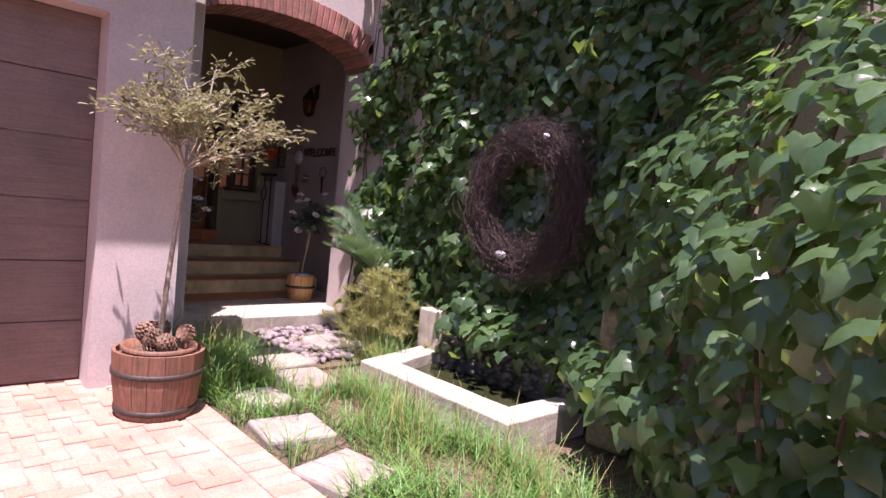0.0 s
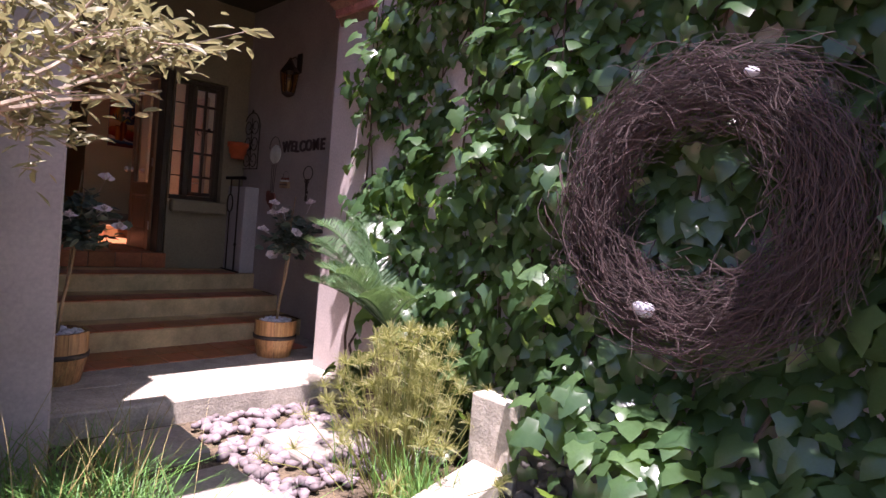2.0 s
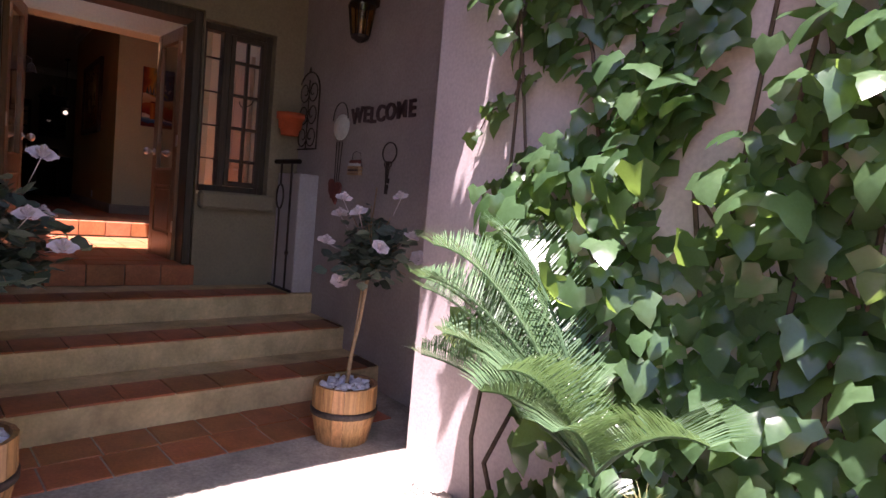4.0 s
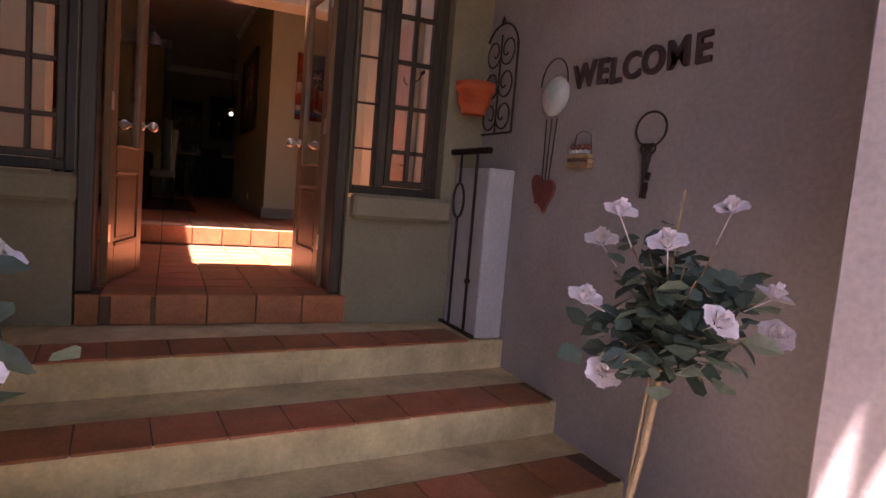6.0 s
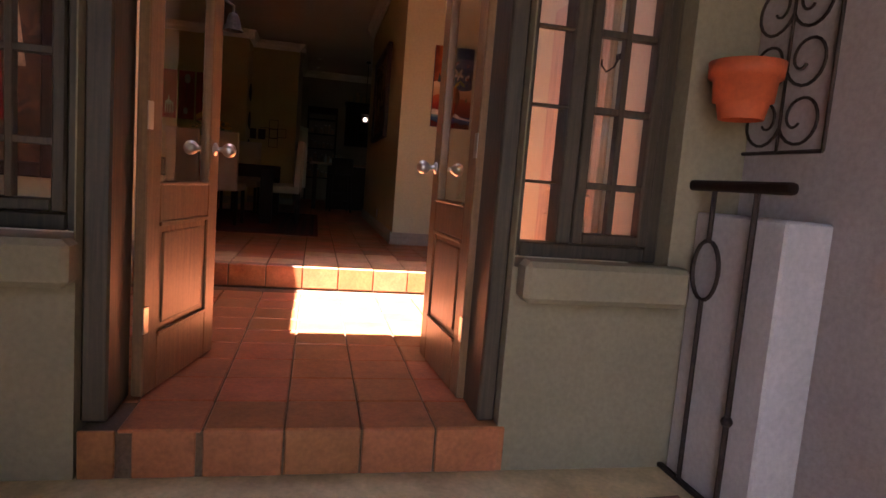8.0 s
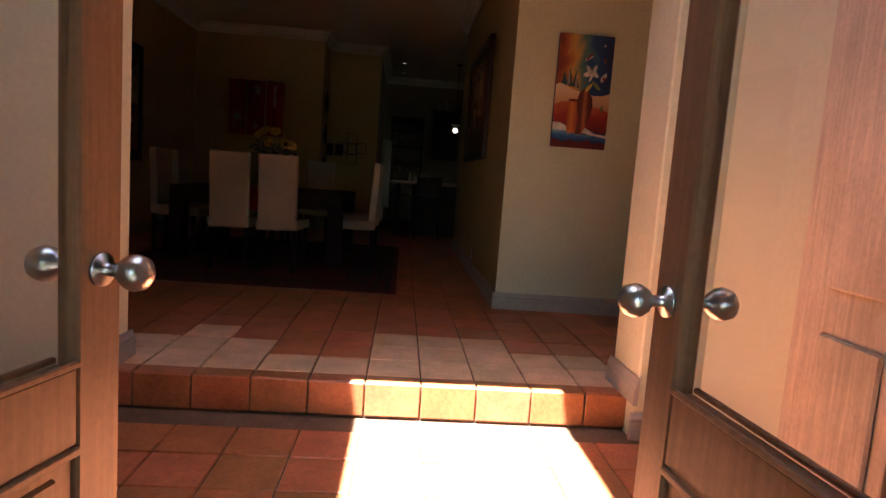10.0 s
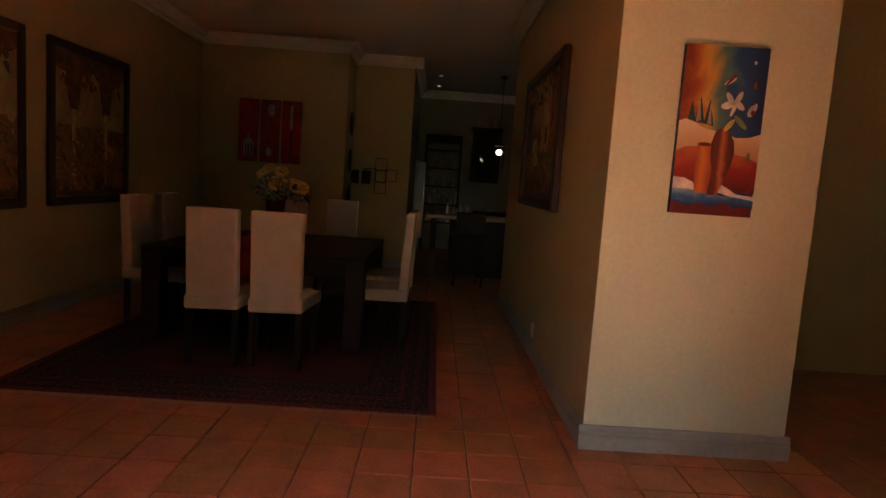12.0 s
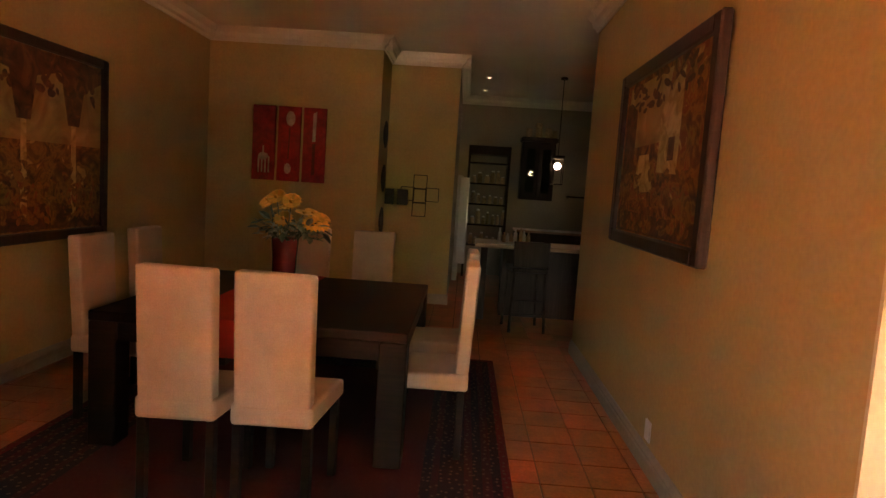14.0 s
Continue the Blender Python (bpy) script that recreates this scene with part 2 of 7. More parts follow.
# ---- levels and planes ----
GROUND, PLATFORM, RISE = 0.0, 0.16, 0.175
TREAD_1, TREAD_2, TREAD_3 = PLATFORM + RISE, PLATFORM + 2 * RISE, PLATFORM + 3 * RISE
STEP_X = (-7.98, -8.54, -9.14)            # noses of the three steps at the side wall
SKEW = 0.075                              # the steps run slightly askew to the door wall
DOORSTEP, INSIDE = 0.86, 1.03
FACE = -9.65                              # outer face of the door wall
PORCH_Y = 5.955                           # porch side wall
HOUSE_X = -12.25                          # riser of the inner step
CEIL = 4.22

# ---- large structure ----
structure("ground", [((-60, -60, -0.3), (60, 60, -0.03))], M["soil"], label="bare brown garden soil")
# garage block beside the porch
structure("wall_garage", [((-9.9, 2.30, -0.1), (-4.95, 2.87, 3.25)), ((-5.35, -0.9, 2.66), (-4.95, 2.30, 3.25)), ((-5.35, -6.0, -0.1), (-4.95, -0.9, 3.25))],
          M["stucco"], label="mauve grey plastered garage wall")
# roof is out of view; its overhang is sized to cast the shadow edge
structure("roof_garage", [((-5.75, -6.2, 3.27), (-4.46, 3.475, 3.42)), ((-10.5, -6.2, 3.27), (-5.75, 2.86, 3.42))], M["concrete"], label="unseen flat garage roof slab with its overhang set for the shadow edge")
structure("pillar_porch", [((-6.84, 2.87, -0.1), (-5.81, 3.26, 4.9))], M["stucco"], 0.012, "mauve grey plastered porch pillar")
# ivy wall with the porch reveal at its end
structure("wall_ivy", [((-6.84, 5.42, -0.1), (8.0, 5.75, 4.9))], M["stucco"], 0.01, "mauve grey plastered garden wall")
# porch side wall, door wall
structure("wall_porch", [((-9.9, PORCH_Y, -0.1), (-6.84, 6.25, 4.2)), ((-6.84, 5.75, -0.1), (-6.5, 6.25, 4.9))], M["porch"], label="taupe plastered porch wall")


# arch over the porch
def arch_wall():
    """Plastered wall above the brick arch, from the springing to the eaves."""
    bm = bmesh.new()
    y0, y1, n = 3.26, 5.42, 28
    rows = []
    for k in range(n + 1):
        y = y0 + (y1 - y0) * k / n
        z = arch_z(y) + 0.24
        rows.append([bm.verts.new((x, y, zz)) for x, zz in ((-6.30, z), (-6.30, 4.9), (-6.84, 4.9), (-6.84, z))])
    for a, b in zip(rows, rows[1:]):
        for k in range(4):
            bm.faces.new((a[k], a[(k + 1) % 4], b[(k + 1) % 4], b[k]))
    bm.faces.new(rows[0])
    bm.faces.new(rows[-1][::-1])
    return part("wall_arch", bm, M["stucco"], None, "mauve grey plaster above the brick arch", kind="structure")


def arch_z(y):
    """Underside of the segmental arch."""
    t = (y - 4.34) / 1.08
    return 3.08 + 0.35 * math.sqrt(max(0.0, 1 - min(1.0, abs(t)) ** 2.2))


arch_wall()
structure("roof_porch", [((-9.96, 2.2, 4.9), (-6.25, 6.4, 5.05)), ((-9.95, 2.2, 4.2), (-9.65, 6.25, 4.9)), ((-9.65, 2.25, 3.3), (-6.84, 2.86, 4.9)), ((-9.65, PORCH_Y, 4.2), (-6.84, 6.25, 4.9))], M["concrete"])
# unseen ceiling, made dark so that less light bounces inside the porch
structure("ceiling_porch", [((-9.9, 2.87, 3.9), (-6.84, PORCH_Y, 4.0))], M["frame_wood"], label="unseen porch ceiling, dark to dim the porch")

# door wall: doorway and two windows
DW0, DW1 = 3.605, 5.055                     # door opening
DOOR_TOP = 2.93
L0, L1, R0, R1, SILL = 2.75, 3.60, 5.06, 5.68, 1.47
structure("wall_door", [
    ((-9.95, 2.2, -0.1), (FACE, L0, 4.2)), ((-9.95, L0, -0.1), (FACE, L1, SILL)), ((-9.95, L0, DOOR_TOP), (FACE, L1, 4.2)),
    ((-9.95, L1, -0.1), (FACE, DW0 - 0.0, 4.2)), ((-9.95, DW0, DOOR_TOP + 0.06), (FACE, DW1, 4.2)), ((-9.95, DW0, -0.1), (FACE - 0.1, DW1, DOORSTEP - 0.1)),
    ((-9.95, DW1, -0.1), (FACE, R0, 4.2)), ((-9.95, R0, -0.1), (FACE, R1, SILL)), ((-9.95, R0, DOOR_TOP), (FACE, R1, 4.2)),
    ((-9.95, R1, -0.1), (FACE, 6.25, 4.2))], M["olive_wall"], label="olive plastered entrance wall")
# porch floor and steps
structure("platform", [((-8.2, 3.26, -0.1), (-6.84, PORCH_Y, PLATFORM)), ((-6.84, 3.26, -0.1), (-6.33, 5.42, PLATFORM))], M["concrete"], 0.012, "worn pale concrete porch floor")


def nose_x(x, y):
    return x + (5.9 - y) * SKEW


def worn_step(name, x, z):
    """A cast step whose nose is a little uneven along its length."""
    bm = bmesh.new()
    n = 40
    rows = []
    for k in range(n + 1):
        y = 2.87 + (PORCH_Y - 2.87) * k / n
        d = 0.006 * noise.noise(Vector((0.0, y * 3.1, z * 9)))
        e = 0.004 * noise.noise(Vector((4.0, y * 4.3, z * 9)))
        xn = nose_x(x, y) + d
        rows.append([bm.verts.new(q) for q in ((-9.70, y, -0.1), (xn, y, -0.1), (xn, y, z - 0.02), (xn - 0.006, y, z - 0.006 + e), (xn - 0.02, y, z + e), (-9.70, y, z))])
    for a, b in zip(rows, rows[1:]):
        for k in range(6):
            bm.faces.new((a[k], a[(k + 1) % 6], b[(k + 1) % 6], b[k]))
    bm.faces.new(rows[0][::-1])
    bm.faces.new(rows[-1])
    return part(name, bm, M["yellow_concrete"], None, "ochre washed concrete step with a tiled edge", kind="structure")


for i, (x, z) in enumerate(zip(STEP_X, (TREAD_1, TREAD_2, TREAD_3))):
    worn_step("step_%d" % (i + 1), x, z)
structure("doorstep", [((-9.95, 3.62, TREAD_3 - 0.02), (FACE - 0.004, 5.04, DOORSTEP - 0.012))], M["grout"])
# hall
HL, HR = 1.9, 5.85
structure("floor_hall", [((-12.26, HL, 0.5), (-9.95, HR, DOORSTEP - 0.012))], M["grout"], label="terracotta tiled hall floor")
structure("floor", [((-24.5, -0.5, 0.5), (-12.26, 9.0, INSIDE - 0.012))], M["grout"], label="terracotta tiled floor")
structure("wall_hall_left", [((-12.1, HL - 0.2, 0.4), (-9.95, HL, CEIL))], M["cream"])
structure("wall_hall_right", [((-12.1, HR, 0.4), (-9.95, HR + 0.2, CEIL))], M["cream"])
structure("wall_inner", [((-12.47, 0.3, 0.4), (-12.13, 3.08, CEIL)), ((-12.47, 5.56, 0.4), (-12.13, 9.2, CEIL)), ((-12.47, 3.08, 3.22), (-12.13, 5.56, CEIL))], M["cream"], 0.008, "cream plastered inner wall")
structure("wall_hall_front", [((-10.0, HL, 0.4), (-9.952, L0, CEIL)), ((-10.0, L0, 0.4), (-9.952, L1, SILL)), ((-10.0, L0, DOOR_TOP), (-9.952, L1, CEIL)), ((-10.0, L1, 0.4), (-9.952, DW0, CEIL)),
    ((-10.0, DW0, DOOR_TOP + 0.06), (-9.952, DW1, CEIL)), ((-10.0, DW1, 0.4), (-9.952, R0, CEIL)), ((-10.0, R0, 0.4), (-9.952, R1, SILL)), ((-10.0, R0, DOOR_TOP), (-9.952, R1, CEIL)), ((-10.0, R1, 0.4), (-9.952, HR, CEIL))], M["cream"])
# ceiling of the hall with its roof light
SX0, SX1, SY0, SY1 = -11.58, -10.18, 3.62, 4.66
structure("ceiling_hall", [((-12.13, HL - 0.2, CEIL), (SX0, HR + 0.2, CEIL + 0.1)), ((SX1, HL - 0.2, CEIL), (-9.6, HR + 0.2, CEIL + 0.1)),
    ((SX0, HL - 0.2, CEIL), (SX1, SY0, CEIL + 0.1)), ((SX0, SY1, CEIL), (SX1, HR + 0.2, CEIL + 0.1))], M["ceiling"])
# dining room, passage and kitchen
structure("wall_dining_left", [((-19.7, 0.78, 0.4), (-12.47, 0.98, CEIL))], M["dining"], label="mustard plastered dining wall")
structure("wall_dining_right", [((-18.4, 5.18, 0.4), (-14.165, 5.42, CEIL)), ((-14.39, 5.42, 0.4), (-14.165, 6.285, CEIL))], M["dining"], 0.0, "mustard plastered dining wall")
structure("wall_art", [((-14.165, 5.18, 0.4), (-14.15, 6.285, CEIL))], M["cream"], 0.0, "cream plastered end wall")
structure("wall_dining_back", [((-20.42, 0.62, 0.4), (-19.64, 3.0, CEIL))], M["dining"], label="mustard plastered dining wall")
structure("wall_passage_back", [((-20.62, 3.0, 0.4), (-20.42, 3.88, CEIL))], M["dining"], label="mustard plastered passage wall")
structure("wall_kitchen_left", [((-23.6, 3.70, 0.4), (-20.62, 3.88, CEIL))], M["kitchen"], label="grey plastered kitchen wall with the dim light in its colour")
structure("wall_kitchen_back", [((-23.8, 3.6, 0.4), (-23.6, 9.0, CEIL))], M["kitchen"], label="grey plastered kitchen wall with the dim light in its colour")
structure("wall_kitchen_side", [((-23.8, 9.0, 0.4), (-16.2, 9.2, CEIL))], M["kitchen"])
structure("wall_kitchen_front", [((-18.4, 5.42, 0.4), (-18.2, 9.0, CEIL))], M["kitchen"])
structure("wall_passage", [((-16.2, 5.42, 0.4), (-16.0, 8.6, CEIL))], M["dining"])
structure("wall_passage_side", [((-16.2, 8.6, 0.4), (-12.7, 8.8, CEIL))], M["dining"])
structure("ceiling", [((-24.0, 0.3, CEIL), (-12.131, 5.42, CEIL + 0.1)), ((-16.2, 5.42, CEIL), (-12.131, 9.2, CEIL + 0.1)), ((-24.0, 5.42, CEIL), (-18.2, 9.2, CEIL + 0.1))], M["ceiling"])

# shallow brick arch: one ring of headers
def build_arch():
    arch = thing("brick_arch", "segmental arch of red face bricks over the porch", "arch")
    n = 30
    pts = [(3.26 + 2.16 * k / n) for k in range(n + 1)]
    me = None
    for k in range(n):
        ya, yb = pts[k], pts[k + 1]
        za, zb = arch_z(ya), arch_z(yb)
        if k in (0, n - 1):
            za = zb = max(za, zb) - 0.05
        a = math.degrees(math.atan2(zb - za, yb - ya))
        ln = math.hypot(zb - za, yb - ya) - 0.009
        for dx in (-6.275, -6.545):
            bm = bmesh.new()
            box(bm, (-0.262, -ln / 2, 0.0), (0.0, ln / 2, 0.25), 0.006)
            ob = part("brick", bm, M["brick"], None)
            ob.parent = arch
            ob.matrix_basis = pose(dx, (ya + yb) / 2, (za + zb) / 2 - 0.012, a, 0, 0)
    bm = bmesh.new()
    for k in range(n):
        ya, yb = pts[k], pts[k + 1]
        za, zb = arch_z(ya) + 0.006, arch_z(yb) + 0.006
        vs = [bm.verts.new((x, y, z)) for x, y, z in ((-6.29, ya, za), (-6.29, yb, zb), (-6.29, yb, zb + 0.24), (-6.29, ya, za + 0.24), (-6.8, ya, za), (-6.8, yb, zb), (-6.8, yb, zb + 0.24), (-6.8, ya, za + 0.24))]
        for q in ((0, 1, 2, 3), (5, 4, 7, 6), (4, 5, 1, 0), (3, 2, 6, 7)):
            bm.faces.new([vs[i] for i in q])
    part("mortar", bm, M["grout"], None).parent = arch


build_arch()


# ---- garden ----
M["ivy"] = leaf_material("ivy_leaf", (0.05, 0.096, 0.042), (0.38, 0.6, 0.1), 0.26, 0.27)
M["ivy"].node_tree.nodes["Principled BSDF"].inputs["Specular IOR Level"].default_value = 0.55
M["grass"] = leaf_material("grass_blade", (0.11, 0.25, 0.06), (0.3, 0.48, 0.1), 0.5, 0.3)
M["dry"] = leaf_material("dry_stalk", (0.3, 0.24, 0.09), (0.4, 0.34, 0.12), 0.6, 0.25)
M["cycad"] = leaf_material("cycad_leaflet", (0.085, 0.15, 0.075), (0.2, 0.34, 0.1), 0.3, 0.22)
M["papyrus"] = leaf_material("papyrus_ray", (0.26, 0.255, 0.085), (0.42, 0.45, 0.12), 0.5, 0.35)
M["olive"] = leaf_material("olive_leaf", (0.19, 0.18, 0.09), (0.36, 0.34, 0.16), 0.5, 0.3)
M["rose_leaf"] = leaf_material("rose_leaf", (0.085, 0.115, 0.09), (0.14, 0.2, 0.1), 0.45, 0.15)
M["petal"] = material("pale_pink_petal", (0.78, 0.66, 0.66), 0.6, grain=30, amount=0.1, stain=15, stain_amount=0.15, bump=0.05, rand=0.1)
M["bark"] = material("pale_bark", (0.33, 0.27, 0.21), 0.9, grain=60, amount=0.35, stain=10, stain_amount=0.35, bump=0.7)
M["cane"] = material("brown_cane", (0.34, 0.22, 0.12), 0.7, grain=60, amount=0.3, stain=9, stain_amount=0.3, bump=0.5)
M["vine"] = material("ivy_stem", (0.1, 0.065, 0.045), 0.95, grain=60, amount=0.3, stain=9, stain_amount=0.3, bump=0.6)
M["twig"] = material("wreath_twig", (0.058, 0.036, 0.034), 0.75, grain=60, amount=0.3, stain=6, stain_amount=0.3, bump=0.3, rand=0.35)
M["pebble"] = material("mauve_pebble", (0.22, 0.175, 0.185), 0.8, grain=40, amount=0.2, stain=9, stain_amount=0.25, bump=0.3, rand=0.3)
M["white_pebble"] = material("white_pebble", (0.62, 0.6, 0.66), 0.8, grain=40, amount=0.15, stain=9, stain_amount=0.2, bump=0.3, rand=0.18)
M["cone"] = material("pine_cone_scale", (0.2, 0.115, 0.078), 0.75, grain=60, amount=0.3, stain=9, stain_amount=0.3, bump=0.4, rand=0.25)
M["slate"] = material("stepping_stone", (0.3, 0.255, 0.225), 0.92, grain=45, amount=0.2, stain=4, stain_amount=0.3, bump=0.6, dist=0.006, rand=0.1)
M["dark_stone"] = material("wet_dark_stone", (0.07, 0.06, 0.055), 0.75, grain=40, amount=0.3, stain=8, stain_amount=0.4, bump=0.6, rand=0.3)
M["mossy"] = material("mossy_stone", (0.17, 0.15, 0.085), 0.95, grain=40, amount=0.3, stain=6, stain_amount=0.45, bump=0.8, dist=0.01)
M["water"] = material("pond_water", (0.03, 0.035, 0.015), 0.06, grain=4, amount=0.2, stain=2, stain_amount=0.3, bump=0.05, dist=0.01, spec=0.6)
M["band"] = material("iron_band", (0.07, 0.055, 0.05), 0.6, metal=0.5, grain=60, amount=0.3, stain=7, stain_amount=0.3, bump=0.3)
M["terracotta_pot"] = material("orange_flower_pot", (0.56, 0.1, 0.03), 0.7, grain=50, amount=0.12, stain=5, stain_amount=0.2, bump=0.3)

RNG = np.random.default_rng(7)


def mesh_object(name, verts, faces, mat, parent=None, label="", kind="", smooth=False):
    me = bpy.data.meshes.new(name)
    me.from_pydata(verts, [], faces)
    me.materials.append(mat)
    if smooth:
        me.polygons.foreach_set("use_smooth", [True] * len(me.polygons))
    ob = new(name, me)
    if parent is not None:
        ob.parent = parent
    return tagged(ob, label=label, kind=kind)


def spread(template, faces, places, frames, sizes):
    """Copies of a small template, each turned by its frame (columns across, along, out) and scaled."""
    tv = np.asarray(template, float)
    out = places[:, None, :] + sizes[:, None, None] * np.einsum("nij,kj->nki", frames, tv)
    n, k = len(places), len(tv)
    fs = [tuple(int(i) + a * k for i in fc) for a in range(n) for fc in faces]
    return out.reshape(-1, 3).tolist(), fs


def frames_for(out, along):
    """Frames with the third axis near out and the second near along."""
    out = out / np.linalg.norm(out, axis=1, keepdims=True)
    along = along - out * (along * out).sum(1, keepdims=True)
    along = along / np.linalg.norm(along, axis=1, keepdims=True)
    across = np.cross(along, out)
    return np.stack([across, along, out], axis=2)


IVY_LEAF = [(0, -0.36, 0.08), (0, 0, 0.0), (0.3, 0.17, -0.03), (0.58, -0.12, -0.1), (0.34, -0.38, 0.0), (0.27, -0.64, -0.03), (0, -1.0, -0.13),
            (-0.27, -0.64, -0.03), (-0.34, -0.38, 0.0), (-0.58, -0.12, -0.1), (-0.3, 0.17, -0.03)]
IVY_FACES = [(0, k, k + 1 if k < 10 else 1) for k in range(1, 11)]


def smooth01(v):
    v = np.clip(v, 0, 1)
    return v * v * (3 - 2 * v)


def ivy_front(x, z):
    """How far the ivy stands out from the garden wall (its y)."""
    lump = 0.07 * np.sin(3.1 * x + 1.3 * z) + 0.05 * np.sin(5.3 * z - 2.0 * x)
    tuft = 0.13 * np.maximum(0, np.sin(7.3 * x + 2 * np.sin(2.9 * z)) * np.sin(6.1 * z + 1.7 * np.sin(2.3 * x)))
    crest = 1.3 + 0.15 * smooth01((x + 2.2) / 2.2)
    hump = 2.05 * smooth01((x + 3.0) / 2.5) * (0.66 + 0.34 * smooth01(z / 1.7)) * (1 - 0.88 * smooth01((z - crest) / 2.4))
    skirt = 0.34 * smooth01((0.5 - np.abs(z - 0.5)) / 0.5) * smooth01((x + 4.6) / 0.6)
    return 5.33 - lump - tuft - hump - skirt


def build_ivy():
    ivy = thing("ivy", "dense dark green ivy climbing the plastered garden wall", "climbing plant")
    n, m = 8600, 8200
    x = np.concatenate([RNG.uniform(-6.25, -2.4, n), RNG.uniform(-2.7, 2.6, m)])
    z = np.concatenate([RNG.uniform(0.08, 4.75, n), RNG.uniform(0.05, 4.2, m)])
    n += m
    edge = -6.13 + 0.12 * smooth01((1.9 - z) / 0.6) + 0.2 * np.sin(4 * z) + 0.16 * np.sin(9.7 * z + 1)
    bare = (np.abs(x + 5.25 + 0.12 * np.sin(5 * z)) < 0.11) & (z > 1.6) & (z < 2.6)
    pond = (x > -4.2) & (x < -2.6) & (z < 0.5)
    keep = (x > edge) & ~bare & ~(pond & (RNG.uniform(0, 1, n) < 0.75))
    x, z = x[keep], z[keep]
    n = len(x)
    outer = RNG.uniform(0, 1, n) < 0.24
    y = np.where(outer, ivy_front(x, z) - RNG.uniform(0.02, 0.17, n), ivy_front(x, z) + RNG.uniform(-0.02, 0.2, n))
    y = np.where((x + 3.42) ** 2 + (z - 1.67) ** 2 < 0.5, np.maximum(y, 5.24), y)
    y = np.minimum(y, 5.40)
    gx = (ivy_front(x + 0.05, z) - ivy_front(x - 0.05, z)) / 0.1
    gz = (ivy_front(x, z + 0.05) - ivy_front(x, z - 0.05)) / 0.1
    out = np.stack([0.45 * gx, -np.ones(n), gz], 1)
    out /= np.linalg.norm(out, axis=1, keepdims=True)
    out += np.stack([RNG.normal(0, 0.42, n), RNG.normal(0, 0.2, n), RNG.normal(0.32, 0.5, n) + 0.25 * smooth01((x + 2.6) / 0.8)], 1)
    along = np.stack([RNG.normal(0, 0.42, n), RNG.normal(0.15, 0.2, n), np.ones(n)], 1)
    size = RNG.uniform(0.55, 1.2, n) * (0.118 + 0.026 * smooth01((x + 5.6) / 3.0) - 0.022 * smooth01((x + 2.6) / 1.2))
    fr = frames_for(out, along)
    place = np.stack([x, y, z], 1)
    near = np.argsort((x + 3.3) ** 2 + (z - 1.5) ** 2)[:300]
    rest = np.setdiff1d(np.arange(n), near)
    v, f = spread(IVY_LEAF, IVY_FACES, place[rest], fr[rest], size[rest])
    mesh_object("leaf_mass", v, f, M["ivy"], ivy, kind="stuff", smooth=True)
    me = bpy.data.meshes.new("leaf")
    me.from_pydata(IVY_LEAF, [], IVY_FACES)
    me.polygons.foreach_set("use_smooth", [True] * len(me.polygons))
    me.materials.append(M["ivy"])
    for i in near:
        ob = new("leaf", me)
        ob.parent = ivy
        ob.matrix_basis = Matrix.Translation(place[i]) @ Matrix(fr[i].tolist()).to_4x4() @ Matrix.Scale(size[i], 4)
    bm = bmesh.new()
    for k in range(46):
        sx = RNG.uniform(-6.1, 1.2)
        pts, px = [], sx
        for j in range(9):
            zz = 0.05 + j * RNG.uniform(0.35, 0.55)
            px += RNG.normal(0, 0.1)
            px = max(px, -6.2)
            pts.append((px, min(float(ivy_front(px, zz)) + 0.1, 5.405), zz))
        tube(bm, pts, 0.012, 0.004, 5)
    part("stem_mass", bm, M["vine"], ivy, "brown woody ivy stems", kind="stuff")
    # unseen ivy overhang along the wall top, added to dapple the wall with shade
    k = 520
    ox = RNG.uniform(-6.2, -2.2, k)
    ox = ox[(ox > -5.1) | (RNG.uniform(0, 1, k) < 0.16)]
    k = len(ox)
    oy = 5.38 - RNG.uniform(0, 0.52, k) * (0.8 + 0.2 * np.sin(3 * ox))
    op = np.stack([ox, oy, 3.75 + 0.35 * RNG.uniform(0, 1, k) + 0.5 * (oy - 4.6)], 1)
    o2 = np.stack([RNG.normal(0, 0.35, k), -0.5 + RNG.normal(0, 0.3, k), np.ones(k)], 1)
    v, f = spread(IVY_LEAF, IVY_FACES, op, frames_for(o2, np.stack([RNG.normal(0, 0.4, k), np.ones(k), 0.4 + 0 * ox], 1)), RNG.uniform(0.1, 0.18, k))
    mesh_object("top_leaf_mass", v, f, M["ivy"], ivy, kind="stuff", smooth=True)
    # a second unseen shelf of leaves above the swelling, added to shade the wreath
    k = 400
    ox, oy = RNG.uniform(-2.55, -1.2, k), RNG.uniform(4.35, 5.25, k)
    op = np.stack([ox, oy, 3.75 + 0.3 * RNG.uniform(0, 1, k) + 0.45 * (oy - 4.6)], 1)
    o2 = np.stack([RNG.normal(0, 0.3, k), -0.4 + RNG.normal(0, 0.3, k), np.ones(k)], 1)
    v, f = spread(IVY_LEAF, IVY_FACES, op, frames_for(o2, np.stack([RNG.normal(0, 0.4, k), np.ones(k), 0.4 + 0 * ox], 1)), RNG.uniform(0.13, 0.2, k))
    mesh_object("top_leaf_mass", v, f, M["ivy"], ivy, kind="stuff", smooth=True)
    # trailing shoots that hang over the porch reveal
    for sx, sz, k in ((-6.3, 2.75, 9), (-6.35, 2.1, 7), (-6.28, 1.75, 6)):
        b2 = bmesh.new()
